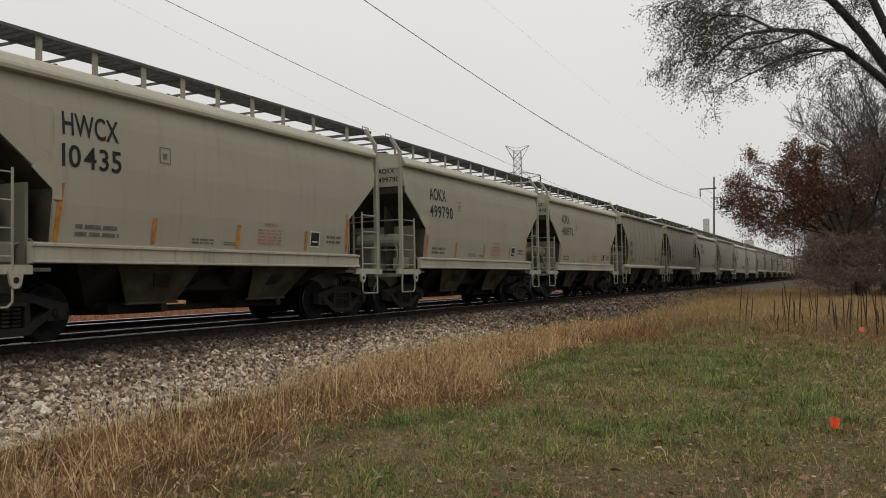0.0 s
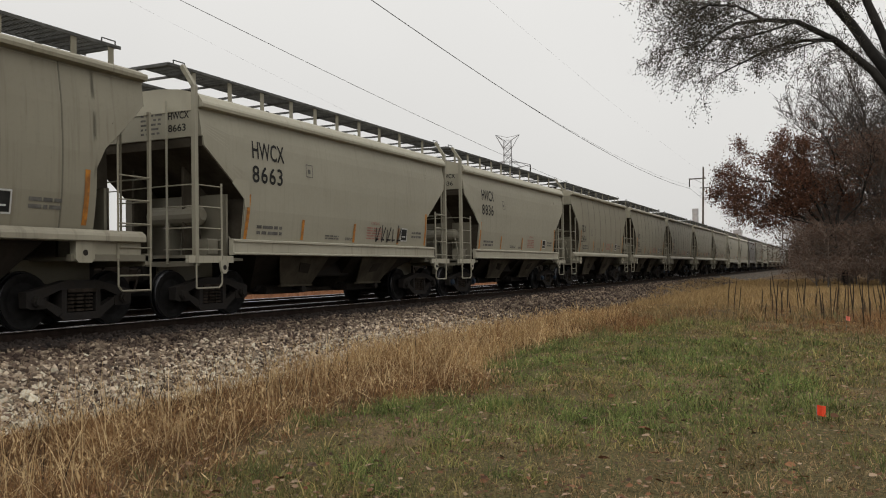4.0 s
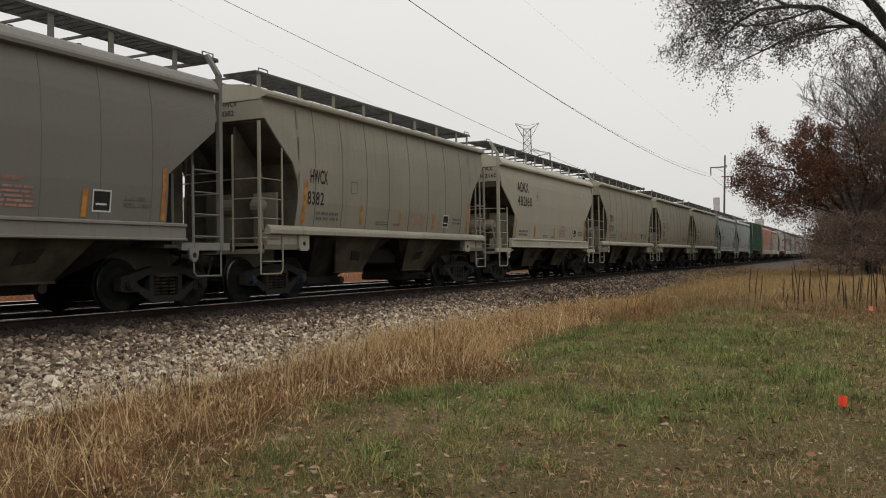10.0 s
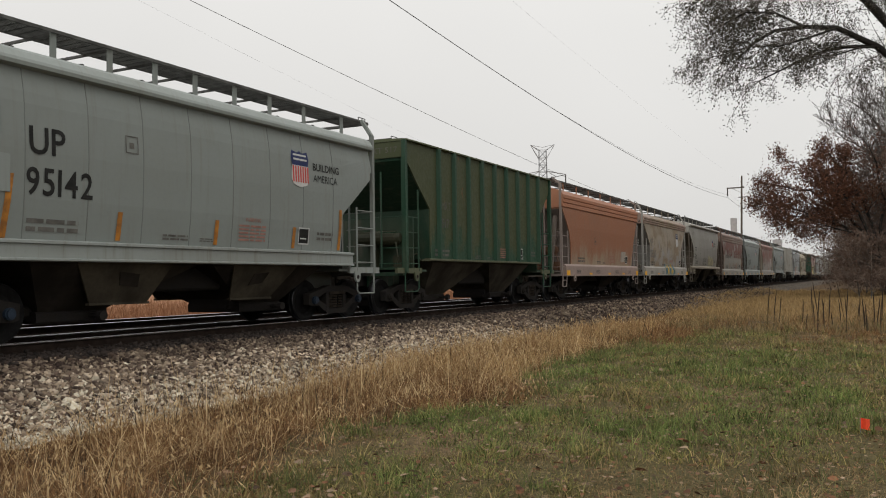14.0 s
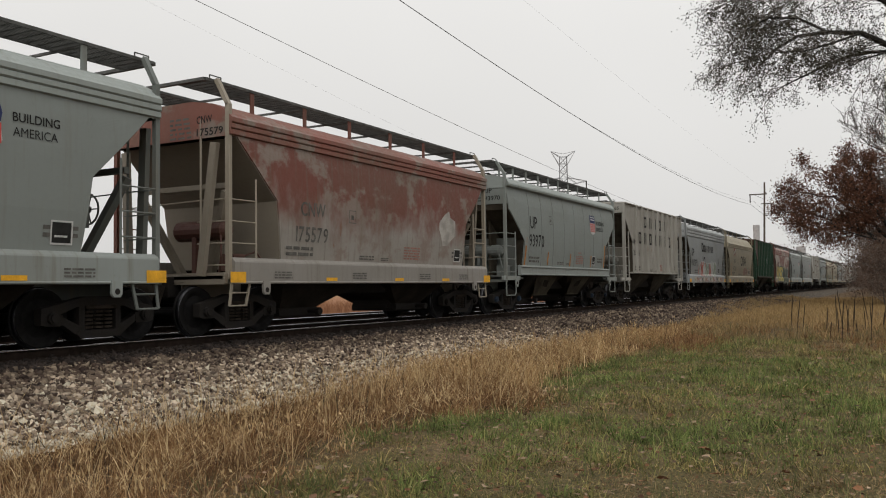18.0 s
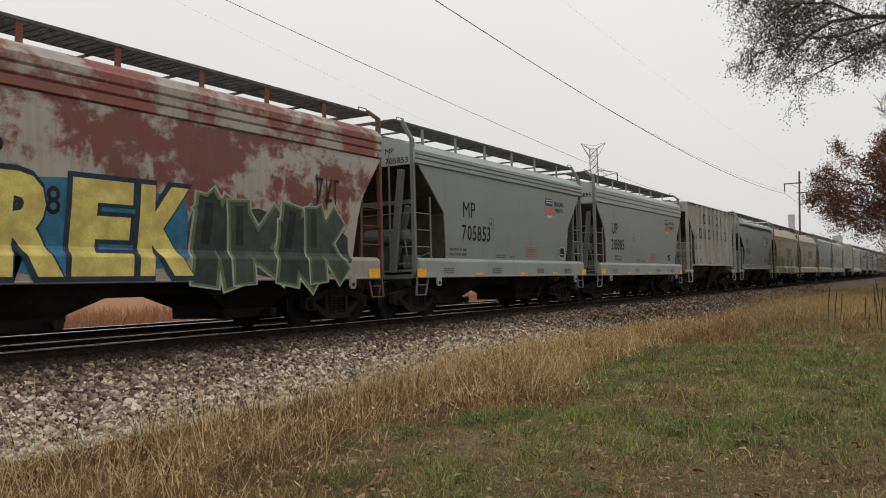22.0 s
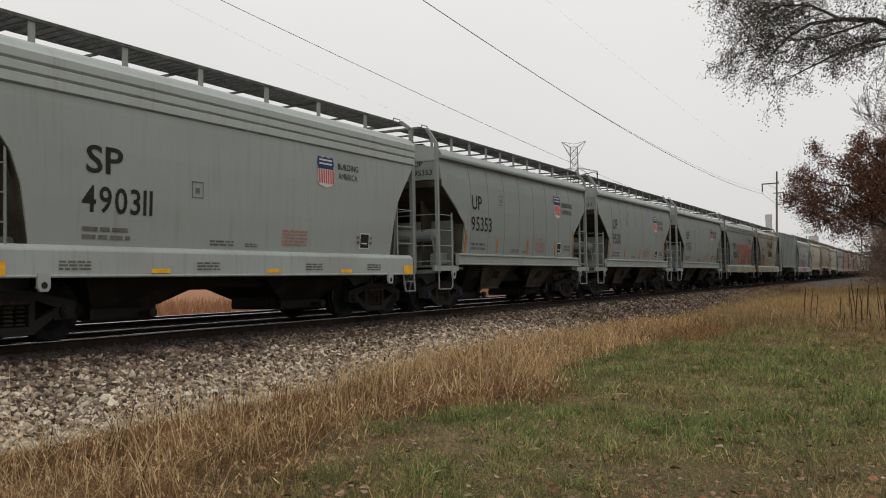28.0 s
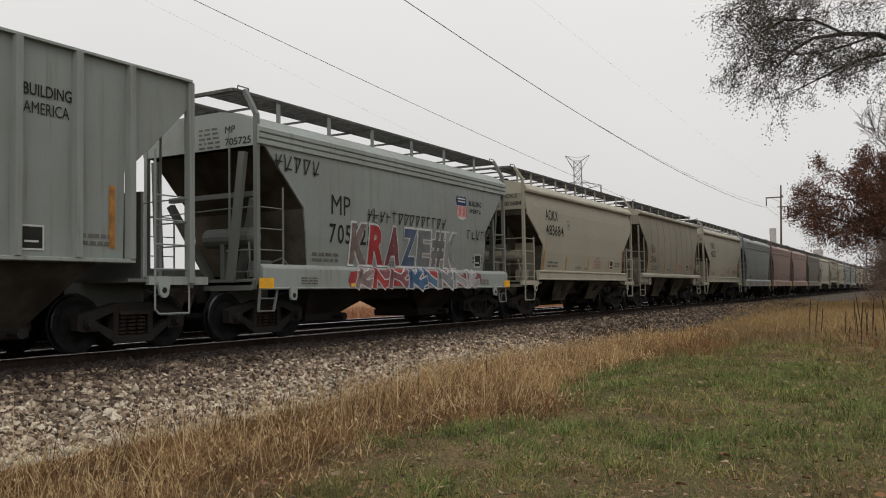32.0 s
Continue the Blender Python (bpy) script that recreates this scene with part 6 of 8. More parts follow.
def mark_and_number(car, kind, code, number, style, ty=None, mat=None):
    """Reporting mark over running number, on the side and on the end sheet."""
    if style == "smooth":
        ty = -4.02 if ty is None else ty
        words(car, kind, code, ty, 3.24, 0.36, 1.13 if len(code) > 2 else 0.62)
        words(car, kind, number, ty - 0.02, 2.74, 0.35, 0.265 * len(number))
    elif style == "cars_up":
        words(car, kind, code, -3.84, 2.80, 0.40, 0.62)
        words(car, kind, number, -3.88, 2.20, 0.40, 0.26 * len(number))
    elif style == "round":
        words(car, kind, code, -4.12, 2.58, 0.31, 0.17 * len(code))
        words(car, kind, number, -4.22, 2.10, 0.29, 0.16 * len(number))
    elif style == "deep":
        ty = -4.18 if ty is None else ty
        if code == "CNW":
            words(car, kind, code, ty, 2.38, 0.29, 0.85, M_STENCIL)
            words(car, kind, number, ty - 0.15, 1.84, 0.31, 0.20 * len(number), M_STENCIL)
        else:
            words(car, kind, code, ty, 2.56, 0.42, 0.34 * len(code), mat)
            words(car, kind, number, ty - 0.07, 1.96, 0.40, 0.27 * len(number), mat)
    elif style == "ribbed":
        words(car, kind, code, -3.42, 2.80, 0.22, 0.18 * len(code), lift=0.075)
        words(car, kind, number, -3.42, 2.36, 0.22, 0.16 * len(number), lift=0.075)
    z = {"smooth": 3.86, "round": 4.10, "deep": 4.12, "domed": 4.12, "slant": 4.02, "ribbed": 4.30}[kind]
    if kind == "ribbed":
        end_words(car, kind, code + " " + number, 0.35, z, 0.13, 0.95)
    else:
        y = -SPEC[kind]["end"] - (0.027 if kind in DEEP else 0.006)
        rng = random.Random(len(number))
        g = Geo()
        for row in range(5 if kind != "round" else 0):
            a = 0.02
            while a < 0.5:
                b = a + rng.uniform(0.05, 0.2)
                g.add([(a, y, z - 0.26 + 0.09 * row), (b, y, z - 0.26 + 0.09 * row), (b, y, z - 0.22 + 0.09 * row), (a, y, z - 0.22 + 0.09 * row)], [(0, 1, 2, 3)])
                a = b + 0.05
        if g.v:
            me = bpy.data.meshes.new("small_print")
            me.from_pydata(g.v, [], g.f)
            me.materials.append(M_STENCIL)
            tagged(part("small_print", me, car), kind="stuff")
        small = 0.80 if kind == "round" else 1.0
        end_words(car, kind, code, 0.72 if kind != "round" else 0.40, z, 0.14 * small, 0.13 * len(code) * small)
        end_words(car, kind, number, 0.72 if kind != "round" else 0.38, z - 0.24 * small, 0.14 * small, 0.11 * len(number) * small)


def slogan(car, kind, sy=3.05):
    if kind == "smooth":
        shield(car, kind, 2.36, 2.88, 0.62, 0.78)
        words(car, kind, "BUILDING", 3.14, 3.30, 0.16, 1.0, name="slogan")
        words(car, kind, "AMERICA", 3.14, 3.05, 0.16, 0.92, name="slogan")
    elif kind in DEEP:
        shield(car, kind, sy, 2.82, 0.58, 0.66)
        words(car, kind, "BUILDING", sy + 0.74, 3.26, 0.13, 0.76, name="slogan")
        words(car, kind, "AMERICA", sy + 0.74, 3.05, 0.13, 0.72, name="slogan")
    elif kind == "round":
        shield(car, kind, 2.45, 2.95, 0.50, 0.66)
        words(car, kind, "BUILDING", 3.1, 3.25, 0.13, 0.8, name="slogan")
        words(car, kind, "AMERICA", 3.1, 3.04, 0.13, 0.76, name="slogan")
    else:
        shield(car, kind, 1.50, 3.22, 0.52, 0.68)
        words(car, kind, "BUILDING", 2.37, 3.76, 0.17, 0.78, name="slogan", lift=0.012)
        words(car, kind, "AMERICA", 2.37, 3.50, 0.17, 0.74, name="slogan", lift=0.012)


def lease_car(kind, code, number, seed, colour=CREAM, material=None, seams=None, extra=None, word="cream", ty=None, tape=True, frame_c=None, sill_c=None):
    colour = CREAM_R if kind == "round" and colour is CREAM else colour
    label = f"{word} {kind}-{'sided' if kind == 'smooth' else 'ended'} covered hopper car with {'orange strips' if tape else 'rusty brown ends'}"
    car = new_car(kind, colour, material or (M_PAINT if kind == "smooth" else M_PAINT_DULL), label, seed, seams=(kind == "round") if seams is None else seams, blue=seed % 3 == 0, frame_c=frame_c, sill_c=sill_c)
    usual_marks(car, kind, seed, tape=tape)
    mark_and_number(car, kind, code, number, kind, ty)
    if extra:
        extra(car, kind)
    return car


def road_car(code, number, seed):
    car = new_car("smooth", GREY, M_PAINT, "blue-grey smooth-sided covered hopper car with shield emblem", seed, seams=True, blue=seed % 2 == 0, open_bays=True)
    usual_marks(car, "smooth", seed)
    mark_and_number(car, "smooth", code, number, "cars_up")
    slogan(car, "smooth")
    mark(car, "smooth", "sill_reflector", [rect(-4.62, 1.29, 0.3, 0.12)], M_REDREF, 0.10)
    return car


def deep_car(code, number, seed, colour=GREY, material=None, label="", logo=True, extra=None, ty=None, sy=3.05, kind="deep", sill_c=None, frame_c=None, roof_c=None):
    car = new_car(kind, colour, material or M_PAINT, label or "blue-grey covered hopper car with a deep side sill", seed, seams=False, sill_c=sill_c, frame_c=frame_c, roof_c=roof_c)
    usual_marks(car, kind, seed)
    if code:
        mark_and_number(car, kind, code, number, "deep", ty, spray((0.17, 0.16, 0.15)) if material is M_PAINT_PATCHED else None)
    if logo:
        slogan(car, kind, sy)
    if extra:
        extra(car, kind)
    return car


def ribbed_car(code, number, seed, colour, material, label, name=False, logo=False, mat=None):
    car = new_car("ribbed", colour, material, label, seed, seams=False, frame_c=GREEN_D if material is M_PAINT_GREEN_RUST else None)
    usual_marks(car, "ribbed", seed, logo)
    k = "ribbed"
    c, n = code, number
    words(car, k, c, -4.06 if name else -2.50 if logo else -3.42, 2.74 if name else 2.68 if logo else 2.86, 0.23, 0.32 if name else 0.19 * len(c), mat, lift=0.012)
    if name:
        # the number is broken by a side post
        words(car, k, n[:3], -4.06, 2.24, 0.25, 0.36, mat, lift=0.012)
        words(car, k, n[3:], -3.50, 2.24, 0.25, 0.44, mat, lift=0.012)
    else:
        words(car, k, n, -2.50 if logo else -3.42, 2.18 if logo else 2.36, 0.25, 0.19 * len(n), mat, lift=0.012)
    end_words(car, k, c + " " + n, 0.35, 4.26, 0.14, 0.95, mat)
    if name:
        up = [(-2.15, "r"), (-1.18, "n"), (-0.20, "i"), (0.66, "r"), (1.60, "n")]
        low = [(-3.13, "r"), (-2.20, "n"), (-1.22, "r"), (-0.20, "i"), (0.70, "n"), (1.68, "i"), (2.58, "r")]
        blocks(car, k, [(y, 3.62, s) for y, s in up], 0.42, 0.52)
        blocks(car, k, [(y, 2.82, s) for y, s in low], 0.42, 0.54)
    if logo:
        slogan(car, k)
    return car


def strips(car, kind, spots):
    for y, z, h in spots:
        mark(car, kind, "reflector", [[(y, z), (y + 0.10, z), (y + 0.12, z + h), (y + 0.02, z + h)]], M_ORANGE, 0.030, "orange reflector strip")


def cnw_shapes(car, kind, shift=0.0):
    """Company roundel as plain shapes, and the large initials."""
    def disc(r):
        return [[(-2.92 + shift + r * math.cos(a), 3.22 + 0.95 * r * math.sin(a)) for a in np.linspace(0, 2 * math.pi, 20, endpoint=False)]]

    em = mark(car, kind, "roundel", disc(0.37), spray((0.26, 0.075, 0.055)), 0.010, "faded round red emblem with a pale bar")
    mark(em, kind, "roundel_ring", disc(0.31), spray((0.31, 0.27, 0.21)), 0.0115)
    mark(em, kind, "roundel_centre", disc(0.27), spray((0.25, 0.085, 0.06)), 0.013)
    for nm, g, col, lift in (("roundel_bar_edge", 0.03, (0.05, 0.045, 0.04), 0.0145), ("roundel_bar", 0.0, (0.33, 0.31, 0.26), 0.016)):
        mark(em, kind, nm, [[(-3.40 + shift - g, 3.12 + g), (-3.40 + shift - g, 2.94 - g), (-2.44 + shift + g, 3.26 - g), (-2.44 + shift + g, 3.46 + g)]], spray(col), lift)
    words(car, kind, "CNW", -0.38, 2.24, 0.72, 2.45)


def southern_shapes(car, kind):
    spots = [(-1.85, 2.86, "r")] + [(-1.28 + 0.43 * k, 2.86, s) for k, s in enumerate("rnininn")]
    blocks(car, kind, spots[:1], 0.50, 0.56, t=0.13)
    blocks(car, kind, spots[1:], 0.34, 0.42, t=0.10)
    blocks(car, kind, [(-1.3, 2.10, "r")], 0.40, 0.45, t=0.12)
    blocks(car, kind, [(3.2, 2.06, "i")], 0.3, 0.5, t=0.16)


def make_cars():
    """All cars in train order, front to back."""
    S, R = "smooth", "round"
    cars = []

    def put(c):
        cars.append(c)

    put(lease_car(S, "AOKX", "482210", 100))
    put(lease_car(S, "HWCX", "10435", 1, ty=-4.12))
    put(lease_car(S, "AOKX", "499790", 2))
    put(lease_car(S, "AOKX", "480970", 3))
    put(lease_car(R, "HWCX", "7687", 4))
    put(lease_car(R, "HWCX", "11585", 5, word="cream, lightly soiled"))
    put(lease_car(S, "AOKX", "483947", 6))
    put(lease_car(R, "TILX", "337327", 7))
    put(lease_car(S, "HWCX", "8663", 8, extra=lambda c, k: scrawl(c, k, 1.2, 1.62, 1.5, 0.45, 5, 4), word="cream, tagged"))
    put(lease_car(S, "HWCX", "8836", 9))
    put(lease_car(R, "TILX", "334194", 10))
    put(lease_car(R, "HWCX", "7768", 11))
    put(lease_car(R, "HWCX", "7673", 12, CREAM_D, word="dull cream"))
    put(lease_car(R, "TILX", "337324", 13))
    put(lease_car(R, "HWCX", "8371", 14, extra=lambda c, k: scrawl(c, k, 0.25, 1.95, 1.8, 0.5, 8, 9), word="cream, tagged"))
    put(lease_car(S, "AOKX", "482000", 15))
    put(lease_car(S, "AOKX", "482137", 16))
    put(lease_car(S, "AOKX", "496931", 17, GREY_D, M_PAINT_DULL, True, word="dark grey"))
    put(lease_car(R, "HWCX", "8382", 18, CREAM_D, word="dull cream"))
    put(lease_car(S, "AOKX", "482160", 19))
    put(lease_car(R, "TILX", "337305", 20))
    put(lease_car(R, "TILX", "337112", 21))
    put(lease_car(R, "TILX", "337303", 22))
    put(road_car("UP", "95078", 23))
    put(road_car("UP", "95142", 24))
    put(ribbed_car("MKT", "517", 25, (0.045, 0.055, 0.022), M_PAINT_GREEN_RUST, "dark green rust-stained ribbed hopper car", mat=M_STENCIL))
    put(deep_car("", "", 26, (0.255, 0.105, 0.055), M_PAINT_ORANGE_LOW, "rust-orange covered hopper car fading to tan above its sill", False,
                 lambda c, k: mark(c, k, "painted_panel", [rect(2.6, 1.62, 0.85, 0.48)], spray((0.34, 0.31, 0.27)), 0.008, "pale painted panel"), sill_c=(0.29, 0.215, 0.19), frame_c=(0.22, 0.18, 0.16)))
    put(deep_car("MP", "705510", 27, WORN, M_PAINT_PATCHED, "patched and faded covered hopper car with graffiti on the sill", False,
                 lambda c, k: (shield(c, k, 2.42, 2.66, 0.62, 0.84, True), graffiti(c, k, -0.6, 1.05, 2.3, 0.55, 5, [(0.06, 0.13, 0.16), (0.45, 0.30, 0.05)], (0.10, 0.20, 0.25), 3), mark(c, k, "rust_run", [stroke((0.12, 2.3), (0.1, 3.55), 0.055)], spray((0.075, 0.045, 0.022)), 0.010, "dark rust run")), kind="slant", sill_c=(0.34, 0.325, 0.295), frame_c=(0.25, 0.243, 0.225), roof_c=(0.27, 0.19, 0.155)))
    put(lease_car(R, "CMO", "15087", 28, WHITE_W, M_PAINT_DULL, False, lambda c, k: (slogan(c, k), graffiti(c, k, 0.9, 1.66, 2.0, 0.6, 3, [(0.42, 0.38, 0.24)], (0.30, 0.27, 0.17), 5), scrawl(c, k, -1.2, 1.9, 1.2, 0.3, 4, 7), scrawl(c, k, -4.9, 3.62, 0.9, 0.42, 4, 19, (0.16, 0.15, 0.13))), word="off-white", tape=False, frame_c=(0.105, 0.086, 0.066), sill_c=(0.27, 0.235, 0.175)))
    put(deep_car("", "", 29, RED_B, M_PAINT_RED_OVER, "faded red and white covered hopper car with worn lettering", False,
                 lambda c, k: (words(c, k, "100340 34", -4.1, 2.34, 0.28, 2.2, M_STENCIL), blocks(c, k, [(-2.2, 2.55, "r"), (-1.62, 2.55, "i"), (-1.2, 2.55, "r"), (0.3, 2.42, "r"), (0.95, 2.42, "n"), (1.55, 2.42, "r"), (2.15, 2.42, "n"), (2.75, 2.42, "r"), (3.3, 2.42, "i")], 0.46, 0.62, spray((0.20, 0.075, 0.055)), 0.15), scrawl(c, k, -0.2, 1.5, 3.4, 0.3, 9, 17, (0.10, 0.09, 0.08)), strips(c, k, ((-5.0, 1.50, 0.95), (-2.14, 1.46, 0.50), (-0.29, 1.46, 0.52), (1.63, 1.46, 0.52), (4.55, 1.50, 0.90)))), sill_c=(0.33, 0.315, 0.275), frame_c=(0.125, 0.088, 0.072), roof_c=(0.235, 0.155, 0.125)))
    put(deep_car("MP", "706897", 30, ty=-3.2, sy=2.05, kind="slant"))
    put(deep_car("CNW", "175579", 31, RED_B, M_PAINT_RED_LOW, "faded red covered hopper car, pale towards the sill", False, kind="slant", extra=lambda c, k: mark(c, k, "worn_emblem", [blob(random.Random(3), 2.5, 2.0, 1.0, 0.9, 12, 0.25)], spray((0.34, 0.32, 0.29)), 0.010, "worn pale emblem"), ty=-3.4, sill_c=(0.25, 0.235, 0.215), frame_c=(0.27, 0.235, 0.185)))
    put(road_car("UP", "93970", 32))
    put(ribbed_car("UP", "218365", 33, WHITE_W, M_PAINT_STREAKED, "white rust-streaked ribbed hopper car with large black name", True))
    put(deep_car("SP", "490392", 34, (0.24, 0.258, 0.26), M_PAINT_DIRTY, "grey graffiti-covered hopper car with black company name", False,
                 lambda c, k: (southern_shapes(c, k), graffiti(c, k, -2.7, 1.40, 5.2, 0.80, 8, [(0.28, 0.29, 0.26), (0.33, 0.10, 0.08), (0.36, 0.38, 0.36), (0.22, 0.26, 0.20)], (0.42, 0.42, 0.41), 11),
                               graffiti(c, k, -4.2, 0.99, 8.4, 0.30, 14, [(0.40, 0.38, 0.30), (0.30, 0.16, 0.12), (0.42, 0.40, 0.40), (0.12, 0.12, 0.11)], (0.30, 0.30, 0.28), 12)), ty=-4.72))
    put(deep_car("CNW", "437168", 35, TAN, M_PAINT_DULL, "tan covered hopper car with large dark initials", False,
                 lambda c, k: (cnw_shapes(c, k), strips(c, k, ((-4.45, 1.46, 0.92), (4.00, 1.40, 0.95))), mark(c, k, "worn_tag", [blob(random.Random(8), 0.9, 1.52, 1.9, 0.62, 13, 0.3)], spray((0.235, 0.16, 0.125)), 0.008, "worn pinkish patch of sprayed paint"),
                               scrawl(c, k, 1.0, 1.62, 1.6, 0.36, 7, 19, (0.15, 0.10, 0.085)),
                               [mark(c, k, "paint_scrap", [blob(random.Random(n), y, z, 0.16, 0.14, 7, 0.3)], spray(col), 0.011) for n, (y, z, col) in enumerate(((2.72, 2.0, (0.06, 0.26, 0.2)), (1.9, 1.75, (0.36, 0.35, 0.31)), (2.5, 1.86, (0.36, 0.35, 0.31))))]), ty=-3.4, kind="domed"))
    put(ribbed_car("MKT", "529", 36, (0.046, 0.018, 0.010), M_PAINT_GREEN_RUST, "dark green ribbed hopper car rusted brown above",
                   mat=spray((0.34, 0.30, 0.18))))
    for y, h in ((1.75, 0.75), (2.72, 0.80), (3.55, 0.72), (4.42, 0.8)):
        mark(cars[-1], "ribbed", "worn_letter", [blob(random.Random(int(h * 100)), y - 1.0, 2.55, 0.42, h * 0.9, 8, 0.2)], spray((0.36, 0.36, 0.35)), 0.012, "worn pale letter")
    put(deep_car("MP", "703558", 37, RED_B, M_PAINT_RED_PALE, "faded red and whitish hopper car with large yellow and dark graffiti", False,
                 lambda c, k: (sprayed_words(c, k, "WREK", -4.7, 0.98, 4.9, 1.62, (0.52, 0.43, 0.13), (0.02, 0.035, 0.05), 0.05), mark(c, k, "graffiti_ground", [blob(random.Random(4), -4.7, 1.05, 5.1, 1.5, 14, 0.06)], spray((0.035, 0.13, 0.21)), 0.007, "blue sprayed ground behind letters"),
                               graffiti(c, k, 0.25, 0.98, 4.1, 1.40, 4, [(0.035, 0.045, 0.04), (0.05, 0.06, 0.05)], (0.10, 0.14, 0.06), 22, 0.42), scrawl(c, k, 3.4, 2.5, 0.9, 0.6, 3, 5)), ty=-3.9, sill_c=(0.28, 0.255, 0.225)))
    put(deep_car("MP", "705853", 38, ty=-3.15, sy=2.28, kind="slant"))
    put(deep_car("UP", "218885", 39, (0.22, 0.235, 0.225)))
    put(ribbed_car("UP", "218340", 40, WHITE_W, M_PAINT_DIRTY, "off-white ribbed hopper car with large black name", True))
    put(road_car("UP", "95180", 41))
    put(deep_car("CNW", "437135", 42, TAN, M_PAINT_DULL, "tan hopper car with graffiti along its lower half", False,
                 lambda c, k: (cnw_shapes(c, k, -0.5), strips(c, k, ((-1.42, 1.36, 0.52), (1.33, 1.36, 0.52), (4.03, 1.40, 0.92))), graffiti(c, k, -4.6, 0.98, 9.3, 1.18, 13, [(0.15, 0.175, 0.105), (0.27, 0.215, 0.165), (0.19, 0.215, 0.145), (0.10, 0.105, 0.095), (0.23, 0.245, 0.20), (0.33, 0.34, 0.33)], (0.085, 0.095, 0.07), 31, 0.40, (0.245, 0.255, 0.20))), ty=-4.1, kind="domed"))
    put(deep_car("CNW", "437121", 43, TAN, M_PAINT_DULL, "tan covered hopper car with dark initials and a small tag", False,
                 lambda c, k: (cnw_shapes(c, k), graffiti(c, k, -0.9, 1.45, 1.0, 0.6, 3, [(0.08, 0.22, 0.22)], (0.12, 0.16, 0.20), 33), [mark(c, k, "paint_scrap", [blob(random.Random(n), y, z, 0.14, 0.18, 7, 0.3)], M_WHITE, 0.011) for n, (y, z) in enumerate(((-4.05, 1.80), (-3.75, 1.92), (-2.45, 1.66), (-2.2, 1.55), (-1.7, 1.98)))]), ty=-3.45, kind="domed"))
    put(deep_car("SP", "490097", 44, GREY, None, "blue-grey hopper car with black sprayed slashes", True,
                 lambda c, k: [mark(c, k, "sprayed_slash", [stroke((y, 1.62), (y + 0.14 * (-1) ** n, 2.3), 0.09)], M_BLACK, 0.012) for n, y in enumerate((0.3, 1.15, 1.95, 2.75, 3.6))], ty=-3.1, sy=2.2))
    put(deep_car("SP", "490281", 45, (0.26, 0.26, 0.245), M_PAINT_DIRTY, "grey soiled hopper car with black company name and pale graffiti", False,
                 lambda c, k: (southern_shapes(c, k), graffiti(c, k, -3.4, 1.46, 4.2, 0.75, 6, [(0.34, 0.33, 0.31), (0.20, 0.21, 0.24), (0.37, 0.36, 0.34), (0.13, 0.13, 0.12)], (0.10, 0.10, 0.09), 61), graffiti(c, k, 0.9, 1.46, 2.6, 0.7, 3, [(0.20, 0.22, 0.17), (0.25, 0.26, 0.22)], (0.16, 0.17, 0.14), 62))))
    put(ribbed_car("UP", "218304", 46, (0.33, 0.32, 0.29), M_PAINT_DULL, "off-white dull ribbed hopper car with large black name", True))
    put(deep_car("SP", "490311", 47, (0.245, 0.268, 0.257), ty=-3.8, sy=1.86))
    put(road_car("UP", "95353", 48))
    put(road_car("UP", "95311", 49))
    put(road_car("UP", "95176", 50))
    put(deep_car("MP", "705518", 51, GREY, M_PAINT_DULL, "blue-grey hopper car with large red graffiti", True,
                 lambda c, k: (sprayed_words(c, k, "YEPS", -1.75, 1.50, 5.6, 1.42, (0.31, 0.105, 0.068), (0.25, 0.165, 0.115), 0.1), graffiti(c, k, -2.2, 1.0, 7.0, 0.42, 9, [(0.40, 0.36, 0.16), (0.36, 0.37, 0.34), (0.20, 0.32, 0.27)], (0.34, 0.32, 0.22), 42)), ty=-2.98, sy=2.6, kind="slant"))
    put(deep_car("MP", "705509", 52, (0.225, 0.238, 0.205), M_PAINT_RUSTY, "rust-patched grey hopper car with a large slogan", False,
                 lambda c, k: (words(c, k, "We will", -0.74, 2.98, 0.56, 2.85, M_BLACK, "slogan"), words(c, k, "deliver", -0.55, 2.26, 0.56, 2.65, M_BLACK, "slogan"), shield(c, k, 2.48, 2.86, 0.62, 0.76),
                               graffiti(c, k, -2.2, 1.52, 4.2, 0.55, 6, [(0.26, 0.20, 0.14)], (0.16, 0.12, 0.09), 44), scrawl(c, k, 2.5, 2.14, 1.1, 0.20, 4, 45), scrawl(c, k, 2.7, 1.84, 0.8, 0.20, 3, 46), strips(c, k, ((-3.84, 1.50, 1.0), (-1.90, 1.50, 0.42), (4.18, 1.62, 0.78)))), ty=-3.42, kind="slant"))
    put(ribbed_car("MKT", "590", 53, (0.215, 0.240, 0.228), M_PAINT_DULL, "blue-grey ribbed hopper car with shield emblem", False, True))
